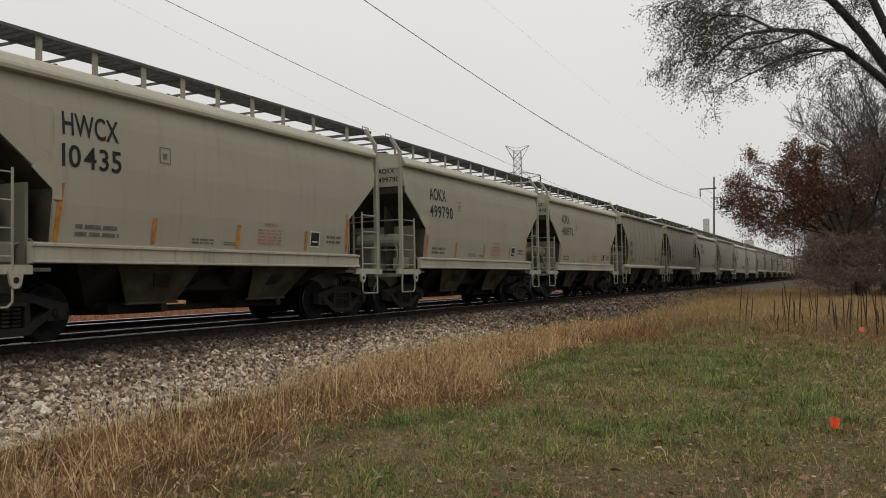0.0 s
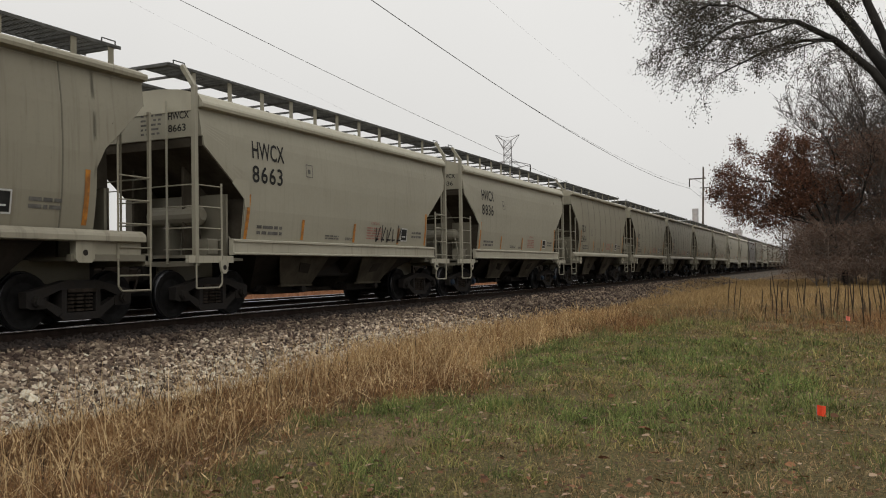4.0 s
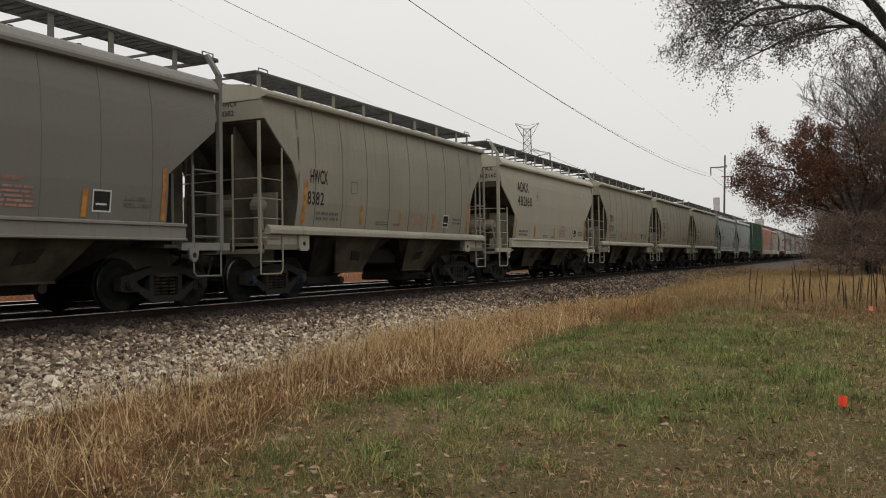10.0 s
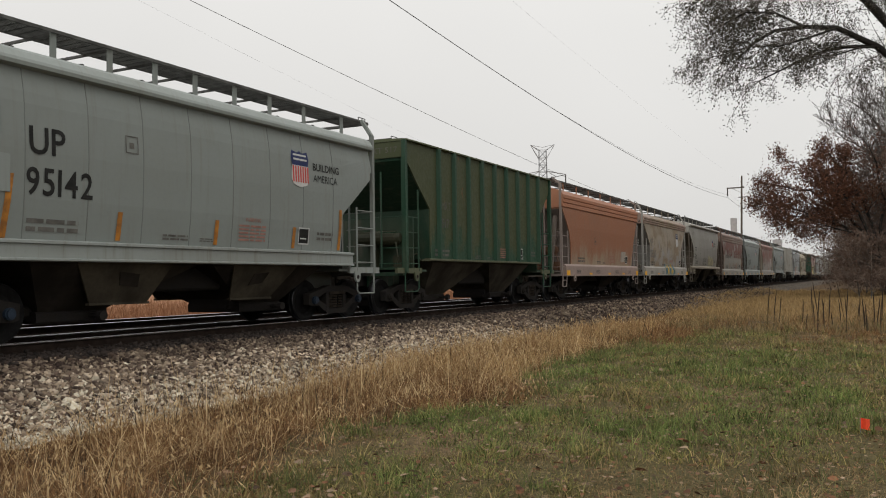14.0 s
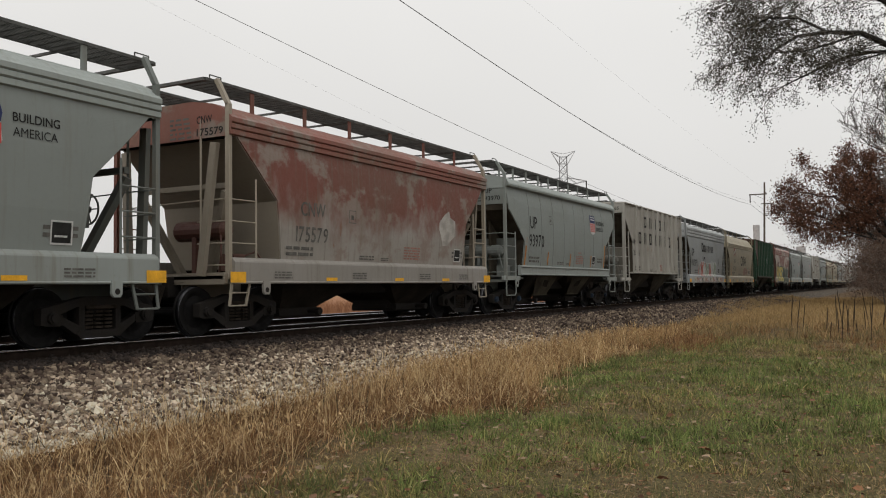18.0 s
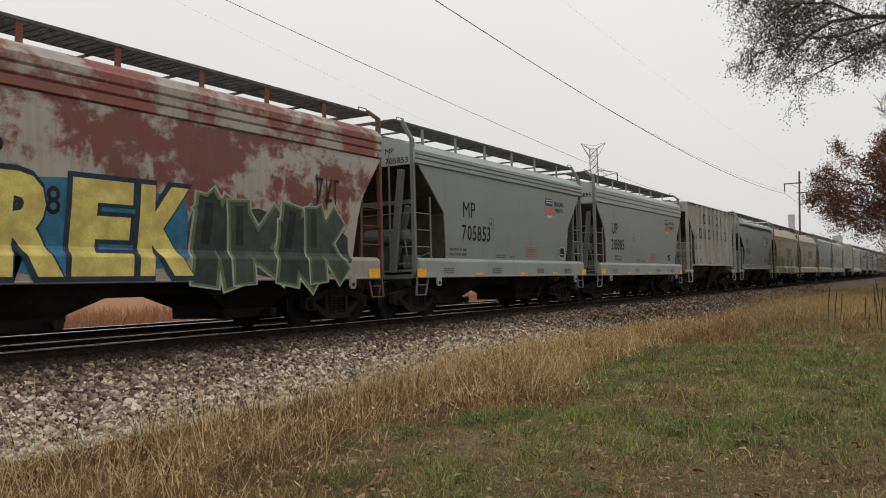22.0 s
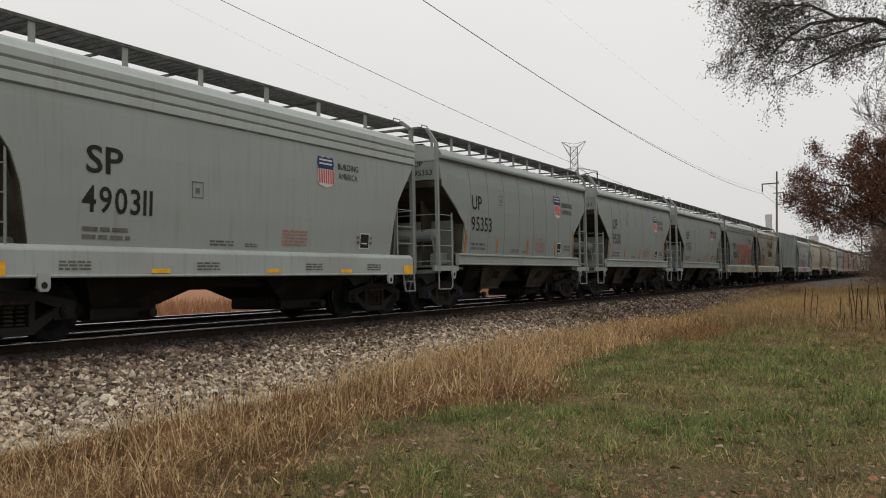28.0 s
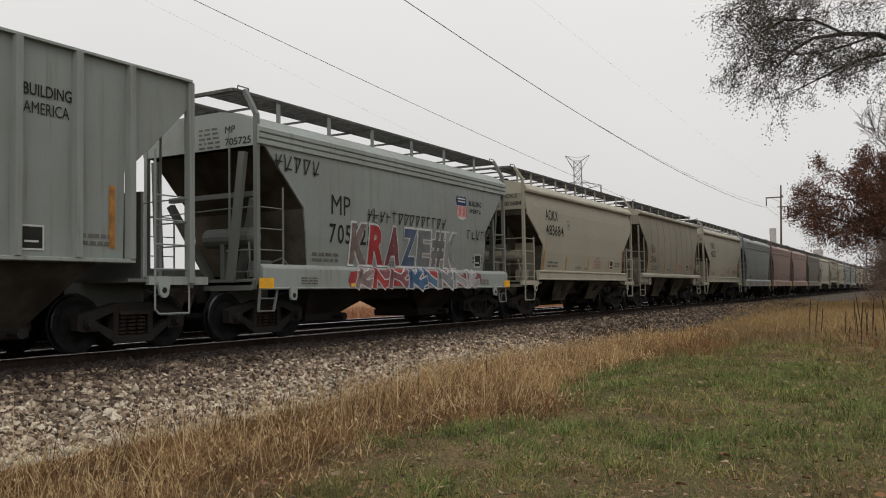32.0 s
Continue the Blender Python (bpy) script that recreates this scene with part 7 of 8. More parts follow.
    put(deep_car("MP", "705725", 54, GREY, M_PAINT_DULL, "blue-grey hopper car with red and grey graffiti", True,
                 lambda c, k: (sprayed_words(c, k, "KRAZE#K", -2.55, 1.47, 4.95, 1.0, [(0.14, 0.105, 0.095), (0.27, 0.03, 0.03), (0.13, 0.04, 0.045), (0.06, 0.085, 0.13), (0.13, 0.135, 0.14), (0.12, 0.12, 0.12), (0.20, 0.20, 0.195)], (0.40, 0.40, 0.39), 0.08),
                               graffiti(c, k, -2.5, 1.0, 6.0, 0.44, 8, [(0.20, 0.14, 0.13), (0.27, 0.04, 0.04), (0.18, 0.07, 0.08), (0.05, 0.10, 0.18), (0.07, 0.12, 0.20), (0.16, 0.17, 0.17), (0.24, 0.25, 0.25), (0.30, 0.30, 0.30)], (0.44, 0.44, 0.43), 51), scrawl(c, k, -1.9, 2.50, 3.7, 0.30, 14, 52), scrawl(c, k, 2.95, 2.3, 1.6, 0.3, 6, 53), scrawl(c, k, -5.05, 3.3, 1.5, 0.36, 5, 54)), ty=-3.22, sy=2.36, kind="slant"))
    put(lease_car(S, "AOKX", "483684", 55))
    tail = [(R, CREAM_D), (S, CREAM), ("d", (0.17, 0.19, 0.185)), ("d", PINK_T), ("d", PINK_T), ("d", OLIVE_T), (S, CREAM), (R, CREAM), (S, CREAM), (S, GREY), ("d", GREY), (R, CREAM), (S, CREAM), (R, CREAM_D), ("d", TAN), (S, GREY), (R, CREAM), (S, CREAM), (R, CREAM), (S, CREAM)]
    for k, (kind, col) in enumerate(tail):
        if kind == "d":
            put(deep_car("", "", 60 + k, col, M_PAINT_DIRTY, "weathered covered hopper car far down the train", False))
        elif kind == "k":
            put(ribbed_car("MKT", "533", 60 + k, (0.045, 0.05, 0.025), M_PAINT_GREEN_RUST, "dark green ribbed hopper car far down the train"))
        else:
            put(lease_car(kind, "AOKX" if kind == S else "TILX", str(482300 + 17 * k) if kind == S else str(337400 + 7 * k), 60 + k, col, word="grey" if col == GREY else "cream"))
    return cars


CARS = make_cars()
# where each coupling lies behind the first, along the train, and how far the train is ahead of an even pace, in metres
GAP0, PITCH, SPEED = 19.4585, 12.718, 20.9394
SHIFT = {0: 0.09, 1: 0.04, 2: 0.08, 3: 0.09, 4: 0.02, 5: 0.04, 6: 0.15, 9: 0.09, 10: -0.04, 11: 0.02, 12: 0.06, 16: -0.07, 19: -0.13, 21: -0.09, 22: -0.05, 23: -0.08, 25: -0.14, 26: -0.18, 29: -0.05, 30: -0.1, 31: -0.06, 32: -0.14, 33: 0.1, 34: -0.05, 37: -0.06, 39: -0.13, 41: -0.05, 42: -0.07, 46: 0.18, 47: 0.1, 48: 0.09, 49: 0.17, 50: -0.03, 51: 0.08, 52: 0.12, 53: 0.03}
PACE = [(0, 0.30), (1, 0.31), (2, 0.27), (3, 0.40), (3.5, 0.12), (5.5, 0.08), (6, 0.22), (7, 0.05), (8, 0.0), (9, -0.08), (10, -0.06), (11, -0.11), (12, -0.24), (13, -0.29), (13.5, -0.33), (15.5, -0.45), (16, -0.52), (17, -0.11), (18, -0.24), (19, -0.23), (20, -0.04), (21, -0.06), (22, -0.20), (23, -0.03), (24, -0.36), (25, -0.34), (27.5, 0.26), (28, 0.43), (29, 0.33), (30, 0.39), (31, 0.05), (32, 0.60)]


def coupling(k):
    return GAP0 + PITCH * k + SHIFT.get(k, 0.0)


# ---- trees, poles, lines and the distance ----
def grow(segs, tips, p, d, length, r, depth, rng, bend, split, down=0.0, shrink=0.72):
    """Branch on from p along d; collects tapered pieces and the places of leaves."""
    n = 3 if depth > 1 else 2
    for k in range(n):
        d = (d + Vector((rng.uniform(-1, 1), rng.uniform(-1, 1), rng.uniform(-1, 1) - down)) * bend).normalized()
        q = p + d * (length / n)
        r2 = r * (0.86 if depth else 0.6)
        segs.append((p, q, r, r2))
        p, r = q, r2
        if depth <= 1:
            tips.append((q, d))
        if depth > 0 and (k == n - 1 or rng.random() < 0.55):
            for _ in range(split if k == n - 1 else 1):
                side = Vector((rng.uniform(-1, 1), rng.uniform(-1, 1), rng.uniform(-0.8, 1) - down)).normalized()
                nd = (d + side * rng.uniform(0.5, 1.0)).normalized()
                grow(segs, tips, p, nd, length * shrink * rng.uniform(0.75, 1.1), r * rng.uniform(0.5, 0.72), depth - 1, rng, bend, split, down, shrink)


def limb_mesh(name, segs, mat, thin=0.0, n=5):
    """Tapered pieces as prisms with more sides where thicker."""
    P = np.array([tuple(s[0]) for s in segs])
    Q = np.array([tuple(s[1]) for s in segs])
    ra, rb = np.array([max(s[2], thin) for s in segs]), np.array([max(s[3], thin) for s in segs])
    d = Q - P
    d /= np.linalg.norm(d, axis=1)[:, None] + 1e-9
    ref = np.where(np.abs(d[:, 2:3]) < 0.9, [[0, 0, 1.0]], [[1.0, 0, 0]])
    a = np.cross(d, ref)
    a /= np.linalg.norm(a, axis=1)[:, None]
    b = np.cross(d, a)
    ang = 2 * np.pi * np.arange(n) / n
    ring = a[:, None] * np.cos(ang)[None, :, None] + b[:, None] * np.sin(ang)[None, :, None]
    v = np.concatenate([P[:, None] + ring * ra[:, None, None], Q[:, None] + ring * rb[:, None, None]], 1)
    f = np.array([(k, (k + 1) % n, n + (k + 1) % n, n + k) for k in range(n)])
    q = (f[None] + 2 * n * np.arange(len(segs))[:, None, None]).reshape(-1, 4)
    return mesh_from_arrays(name, v.reshape(-1, 3), q, mat)


def leaf_mesh(name, tips, mat, per, size, spread, rng, hang=0.3):
    n = len(tips) * per
    c = np.repeat(np.array([tuple(t[0]) for t in tips]), per, 0) + rng.normal(0, spread, (n, 3))
    c[:, 2] -= np.abs(rng.normal(0, hang * spread, n))
    s = rng.uniform(0.6, 1.3, n) * size
    quad = np.array([(-1, 0, 0), (0, -0.42, 0.1), (1.0, 0, 0), (0, 0.42, 0.1)])
    v = np.einsum("nij,nkj->nki", random_turns(n, rng), quad[None] * s[:, None, None]) + c[:, None]
    q = np.arange(4 * n).reshape(-1, 4)
    return mesh_from_arrays(name, v.reshape(-1, 3), q, mat)


def tree(name, label, seed, trunk, height, depth, bark, leaf=None, per=0, leaf_size=0.05, spread=0.15, first=0.35, split=2, bend=0.22, limbs=7, thin=0.006, wide=0.45, twig=None):
    """A tree at the origin: trunk, limbs and twigs, and leaves where it has kept them."""
    rng = random.Random(seed)
    segs, tips = [], []
    p, d, r = Vector((0, 0, -0.1)), Vector((rng.uniform(-0.08, 0.08), rng.uniform(-0.08, 0.08), 1)).normalized(), trunk
    steps = 9
    for k in range(steps):
        d = (d + Vector((rng.uniform(-1, 1), rng.uniform(-1, 1), 0.8)) * 0.10).normalized()
        q = p + d * (height * 0.8 / steps)
        segs.append((p, q, r, r * 0.86))
        p, r = q, r * 0.86
        if k / steps >= first - 0.12:
            for _ in range(max(1, limbs // 4)):
                a = rng.uniform(0, 2 * math.pi)
                nd = Vector((math.cos(a), math.sin(a), rng.uniform(0.25, 0.9))).normalized()
                grow(segs, tips, p, nd, height * wide * rng.uniform(0.5, 0.9) * (1.15 - 0.55 * k / steps), r * 0.55, depth, rng, bend, split)
    root = tagged(new(name), label, "tree")
    part("trunk", limb_mesh("trunk", [s for s in segs if s[2] > 0.035], bark), root)
    fine = [s for s in segs if s[2] <= 0.035]
    tagged(part("fine_growth", limb_mesh("fine_growth", fine, twig or M_TWIG, thin, 3), root), kind="stuff")
    if leaf:
        tagged(part("crown", leaf_mesh("crown", tips, leaf, per, leaf_size, spread, np.random.default_rng(seed)), root), kind="stuff")
    return root


def near_tree():
    """The big tree whose limbs hang into the view: stands at the edge of the lawn, leans over it."""
    rng = random.Random(21)
    base = Vector((2.7, 21.5, 0))
    fork = Vector((1.85, 21.5, 4.25))
    root = tagged(new("overhanging_tree"), "large dark tree with drooping leafy limbs over the lawn", "tree")
    segs, tips = [], []

    def limb(pts, r0, r1, leafy, depth, start=0.3):
        pts = [Vector(p) for p in pts]
        total = sum((b - a).length for a, b in zip(pts, pts[1:]))
        run = 0.0
        for a, b in zip(pts, pts[1:]):
            n = max(1, int((b - a).length / 0.28))
            for k in range(n):
                p, q = a.lerp(b, k / n), a.lerp(b, (k + 1) / n)
                f0, f1 = run / total, (run + (q - p).length) / total
                segs.append((p, q, r0 + (r1 - r0) * f0, r0 + (r1 - r0) * f1))
                run += (q - p).length
                if f1 > start:
                    for _ in range(leafy):
                        side = Vector((rng.uniform(-1.0, 0.5), rng.uniform(-1, 1), rng.uniform(-0.9, 0.75)))
                        d = ((b - a).normalized() * 0.7 + side).normalized()
                        grow(segs, tips, q, d, rng.uniform(0.40, 0.85) * (1.0 - 0.25 * f1), 0.011, depth, rng, 0.24, 2, 0.26, 0.70)

    limb([base + Vector((0, 0, -0.2)), (2.6, 21.5, 2.2), fork], 0.34, 0.24, 0, 0, 2)
    limb([fork, (1.35, 21.5, 5.15), (0.93, 21.5, 5.83), (0.16, 21.4, 6.63), (-0.64, 21.2, 7.12), (-1.32, 21.1, 7.22), (-1.95, 21.0, 7.20), (-2.4, 20.9, 6.95), (-2.75, 20.8, 6.6)], 0.13, 0.022, 3, 2, 0.30)
    limb([(0.16, 21.4, 6.63), (-0.45, 21.8, 6.80), (-0.95, 21.9, 6.80), (-1.5, 22.0, 6.65), (-1.95, 22.1, 6.5), (-2.45, 22.1, 6.3)], 0.05, 0.016, 3, 2, 0.2)
    limb([(-1.32, 21.1, 7.22), (-1.9, 20.6, 7.5), (-2.5, 20.4, 7.55), (-2.95, 20.2, 7.3), (-3.3, 20.1, 6.95)], 0.035, 0.014, 4, 2, 0.1)
    limb([(-0.64, 21.2, 7.12), (-1.2, 20.7, 6.85), (-1.8, 20.5, 6.7), (-2.5, 20.4, 6.75), (-3.05, 20.3, 6.6)], 0.03, 0.012, 4, 2, 0.15)
    limb([(0.16, 21.4, 6.63), (-0.2, 21.0, 6.55), (-0.7, 20.8, 6.4), (-1.25, 20.7, 6.35)], 0.028, 0.012, 3, 2, 0.25)
    limb([fork, (1.2, 21.9, 5.9), (0.94, 22.0, 6.35), (0.5, 22.1, 7.15), (-0.04, 22.2, 7.95), (-0.9, 22.4, 9.1), (-1.8, 22.5, 9.8)], 0.17, 0.05, 2, 2, 0.5)
    limb([fork, (1.35, 21.7, 6.1), (1.0, 21.6, 7.03), (0.72, 21.6, 7.8), (0.2, 21.5, 9.4)], 0.15, 0.06, 1, 3, 0.55)
    limb([(-0.9, 22.4, 9.1), (-1.8, 21.9, 9.0), (-2.6, 21.5, 8.75), (-3.2, 21.2, 8.45), (-3.6, 21.0, 8.2)], 0.045, 0.014, 3, 2, 0.1)
    limb([(-0.04, 22.2, 7.95), (-0.8, 21.6, 8.3), (-1.7, 21.2, 8.4), (-2.6, 21.0, 8.2)], 0.04, 0.014, 3, 2, 0.15)
    limb([(-2.6, 21.0, 8.2), (-2.95, 20.8, 8.25), (-3.3, 20.7, 8.15)], 0.022, 0.010, 3, 2, 0.1)
    limb([(-1.7, 21.2, 8.4), (-2.2, 20.9, 7.95), (-2.8, 20.8, 7.6)], 0.022, 0.010, 4, 2, 0.2)
    part("trunk", limb_mesh("trunk", [s for s in segs if s[2] > 0.02], M_BARK), root)
    tagged(part("fine_growth", limb_mesh("fine_growth", [s for s in segs if s[2] <= 0.02], M_TWIG, 0.004), root), kind="stuff")
    tagged(part("crown", leaf_mesh("crown", tips, M_LEAF_DARK, 6, 0.029, 0.095, np.random.default_rng(4), 0.6), root), kind="stuff")


def stand(ob, x, y, turn, z=0.0):
    ob.matrix_basis = pose(x, y, z, 0, 0, turn)
    return ob


def spread_tree(name, label, seed, base, limbs, depth, bark, twig_len, leaf=None, per=0, leaf_size=0.05, spread=0.2, thin=0.012, leafy_from=0.3, each=2, up=0.0, r_end=0.03, twig=None):
    """A tree whose main limbs run through the points given, each breaking into boughs and twigs; leaves where the limb is marked."""
    rng = random.Random(seed)
    segs, tips = [], []
    for pts, r0, leaves in limbs:
        pts = [Vector(p) for p in pts]
        total = sum((q - p).length for p, q in zip(pts, pts[1:]))
        run, mine, last = 0.0, [], pts[0]
        for p0, p1 in zip(pts, pts[1:]):
            n = max(1, int((p1 - p0).length / 0.7))
            for k in range(n):
                p, q = p0.lerp(p1, k / n), p0.lerp(p1, (k + 1) / n)
                wob = Vector((rng.uniform(-1, 1), rng.uniform(-1, 1), rng.uniform(-1, 1))) * 0.10
                f0, f1 = run / total, (run + (q - p).length) / total
                segs.append((last, q + wob, r0 + (r_end - r0) * f0, r0 + (r_end - r0) * f1))
                run, last = run + (q - p).length, q + wob
                if f1 > leafy_from:
                    for _ in range(each):
                        side = Vector((rng.uniform(-1, 1), rng.uniform(-1, 1), rng.uniform(-0.8, 1) + up))
                        d = ((p1 - p0).normalized() * 0.6 + side).normalized()
                        grow(segs, mine, q + wob, d, twig_len * rng.uniform(0.6, 1.15) * (1.1 - 0.4 * f1), 0.028 * (1.2 - 0.5 * f1), depth, rng, 0.22, 2, -0.25 * up, 0.72)
        tips += [t for t in mine if rng.random() < leaves]
    root = tagged(new(name), label, "tree")
    part("trunk", limb_mesh("trunk", [s for s in segs if s[2] > 0.035], bark), root)
    tagged(part("fine_growth", limb_mesh("fine_growth", [s for s in segs if s[2] <= 0.035], twig or M_TWIG, thin, 3), root), kind="stuff")
    if leaf:
        tagged(part("crown", leaf_mesh("crown", tips, leaf, per, leaf_size, spread, np.random.default_rng(seed), 0.5), root), kind="stuff")
    root.matrix_basis = pose(*base)
    return root


def build_trees():
    near_tree()
    rng = random.Random(6)
    # the oak leans out of the wood edge towards the line, its leaves still on the open side
    spread_tree("oak_tree", "leaning oak tree still holding rusty brown leaves", 5, (0.75, 60, 0), [
        ([(0, 0, -0.2), (-0.3, 0, 1.6), (-0.7, 0, 3.2)], 0.28, 0.0),
        ([(-0.7, 0, 3.2), (-2.6, -0.4, 4.6), (-4.8, -0.6, 5.6), (-7.2, -0.6, 6.2)], 0.14, 0.9),
        ([(-0.7, 0, 3.2), (-2.4, 0.6, 5.4), (-4.6, 0.4, 7.0), (-7.0, 0.2, 7.6)], 0.14, 0.95),
        ([(-0.7, 0, 3.2), (-1.8, -0.5, 5.6), (-3.4, -0.8, 7.6), (-5.0, -0.6, 8.8)], 0.13, 0.95),
        ([(-0.7, 0, 3.2), (-1.3, 0.5, 6.0), (-2.4, 0.6, 8.2), (-3.4, 0.4, 9.4)], 0.13, 0.8),
        ([(-2.6, -0.4, 4.6), (-4.2, -1.2, 5.0), (-5.6, -1.4, 5.4)], 0.06, 0.8),
        ([(-0.7, 0, 3.2), (-2.0, -1.0, 4.1), (-3.6, -1.6, 4.7)], 0.07, 0.4),
        ([(-0.7, 0, 3.2), (-0.2, 0.3, 6.0), (-0.6, 0.4, 8.6), (-1.0, 0.2, 9.6)], 0.12, 0.25),
        ([(-0.7, 0, 3.2), (0.8, -0.4, 5.4), (1.4, -0.5, 7.4), (1.6, -0.2, 8.8)], 0.11, 0.08)],
        2, M_BARK, 1.25, M_LEAF_RUST, 16, 0.080, 0.24, 0.010, 0.3, 3, 0.0, 0.03, M_BARK)
    # a large bare tree fans up behind it
    tall = spread_tree("tall_bare_tree", "tall bare grey-brown tree with a fan of fine twigs", 12, (3.7, 66, 0), [
        ([(0, 0, -0.2), (-0.1, 0, 2.5), (-0.3, 0, 4.6)], 0.34, 0.0),
        ([(-0.3, 0, 4.6), (-2.0, 0.3, 7.6), (-4.2, 0.2, 10.2), (-6.0, 0, 11.6)], 0.15, 0.0),
        ([(-0.3, 0, 4.6), (-1.6, -0.4, 8.4), (-3.2, -0.6, 11.6), (-4.8, -0.5, 13.6)], 0.16, 0.0),
        ([(-0.3, 0, 4.6), (-0.9, 0.4, 9.0), (-1.8, 0.5, 12.8), (-2.6, 0.6, 15.4)], 0.16, 0.0),
        ([(-0.3, 0, 4.6), (0.3, -0.3, 9.4), (0.2, -0.4, 13.4), (-0.3, -0.2, 16.4)], 0.15, 0.0),
        ([(-0.3, 0, 4.6), (1.6, 0.3, 8.8), (2.8, 0.4, 12.2), (3.4, 0.4, 15.2)], 0.15, 0.0),
        ([(-0.3, 0, 4.6), (2.2, -0.5, 7.0), (4.4, -0.6, 9.6), (5.8, -0.4, 12.0)], 0.13, 0.0),
        ([(-2.0, 0.3, 7.6), (-4.0, 0.8, 8.4), (-5.6, 0.9, 9.0)], 0.07, 0.0)],
        3, M_BARK_GREY, 1.75, None, 0, 0.05, 0.2, 0.013, 0.2, 4, 0.55)
    copy_thing(tall, pose(6.4, 69, 0, 0, 0, 205))
    copy_thing(tall, pose(8.2, 63, -1.0, 0, 0, 95))
    oak2 = tree("oak_tree", "oak tree with thin dull brown leaves", 9, 0.24, 11.0, 3, M_BARK_GREY, M_LEAF_BROWN, 7, 0.070, 0.28, 0.12, 2, 0.26, 9, 0.011, 0.28)
    stand(oak2, 0.9, 63, 150)
    bare = [tree("bare_tree", "bare grey tree with fine twigs", 31 + k, 0.20, h, 4, M_BARK_GREY, None, 0, 0.05, 0.1, 0.3, 2, 0.20, 12, 0.011, 0.24) for k, h in enumerate((15.5, 13.0))]
    stand(bare[0], 3.2, 70, 10)
    stand(bare[1], 6.0, 67, 80)
    bush = tree("brushwood", "leafless tangled undergrowth bush", 41, 0.06, 4.4, 3, M_BARK_GREY, M_LEAF_BROWN, 3, 0.06, 0.25, 0.05, 2, 0.3, 9, 0.009, 0.34, M_BRUSH)
    stand(bush, -1.0, 57.5, 0)
    for k in range(13):
        copy_thing(bush, pose(-0.9 + 0.66 * k + rng.uniform(-0.3, 0.3), 58 + rng.uniform(-1, 8), 0, 0, 0, rng.uniform(0, 360)))
    for x, y, src in ((4.2, 74, bare[0]), (7.5, 72, bare[1]), (3.2, 80, bare[1]), (0.6, 104, bare[1]), (-0.6, 136, bare[1]), (-1.4, 165, bare[0]), (2.6, 76, bare[0]), (4.4, 68, bare[0])):
        copy_thing(src, pose(x, y, 0, 0, 0, rng.uniform(0, 360)))
    for x, y, src in ((3.0, 62, oak2), (4.8, 63, oak2), (0.4, 72, oak2), (-0.4, 88, oak2), (-1.4, 116, oak2), (-2.4, 150, oak2), (-3.6, 190, oak2), (-5.0, 235, oak2), (1.6, 84, oak2), (-6.6, 300, oak2)):
        copy_thing(src, pose(x, y, 0, 0, 0, rng.uniform(0, 360)))
    for k in range(20):
        y = 74 + 10 * k
        copy_thing(bush, pose(-0.045 * y + 1.7 + rng.uniform(0, 3.2), y, 0, 0, 0, rng.uniform(0, 360)))
    # far hedgerow of bare trees on the other side, a line of grey twigs on the horizon
    r = random.Random(77)
    segs = []
    for k in range(170):
        y = -40 + 5.6 * k + r.uniform(-2, 2)
        p = Vector((-260 + r.uniform(-18, 18), y, -0.3))
        h = r.uniform(4, 9)
        segs.append((p, p + Vector((0, 0, h * 0.5)), 0.14, 0.10))
        for _ in range(22):
            a = p + Vector((0, 0, h * r.uniform(0.15, 0.6)))
            b = a + Vector((r.uniform(-2, 2), r.uniform(-2.6, 2.6), h * r.uniform(0.1, 0.45)))
            segs.append((a, b, 0.09, 0.035))
    tagged(new("far_hedgerow", limb_mesh("far_hedgerow", segs, M_TWIG_FAR)), "bare grey trees along the far side of the field", "far trees", kind="stuff")


def build_stalks():
    """Dead mullein stalks, dark and upright in the golden grass."""
    rng = random.Random(14)
    made = []
    for k in range(4):
        g = Geo()
        h = (1.32, 1.0, 0.72, 1.15)[k]
        pts = [Vector((0.03 * math.sin(2 * z + k) * z, 0.03 * math.cos(3 * z + k) * z, z * h)) for z in np.linspace(0, 1, 7)]
        for i in range(6):
            r0 = 0.007 if i < 3 else 0.0135
            g.tube(pts[i], pts[i + 1], r0, 0.007 if i < 2 else (0.0135 if i < 5 else 0.006), 6)
        for i in range(26):
            z = rng.uniform(0.5, 0.98)
            c = Vector((0.03 * math.sin(2 * z + k) * z, 0.03 * math.cos(3 * z + k) * z, z * h))
            a = rng.uniform(0, 6.28)
            g.tube(c, c + Vector((0.017 * math.cos(a), 0.017 * math.sin(a), 0.012)), 0.006, 0.003, 4)
        for i in range(3):
            a = rng.uniform(0, 6.28)
            g.tube(pts[1], pts[1] + Vector((0.12 * math.cos(a), 0.12 * math.sin(a), -0.06)), 0.008, 0.003, 4)
        ob = tagged(new("mullein_stalk", g.mesh("mullein_stalk", M_STALK)), "dark dead mullein stalk standing in dry grass", "dead plant", "dead mullein stalks")
        made.append(ob)
    spots = []
    while len(spots) < 62:
        y = rng.uniform(22.5, 30.0)
        x = -0.125 * y + 5.3 * rng.random() ** 0.62
        if all(math.hypot(x - a, y - b) > 0.22 for a, b in spots):
            spots.append((x, y))
    for k, (x, y) in enumerate(spots):
        m = pose(x, y, -0.03 - 0.25 * rng.random(), rng.uniform(-5, 5), rng.uniform(-6, 6), rng.uniform(0, 360))
        if k < 4:
            made[k].matrix_basis = m
        else:
            copy_thing(made[k % 4], m)


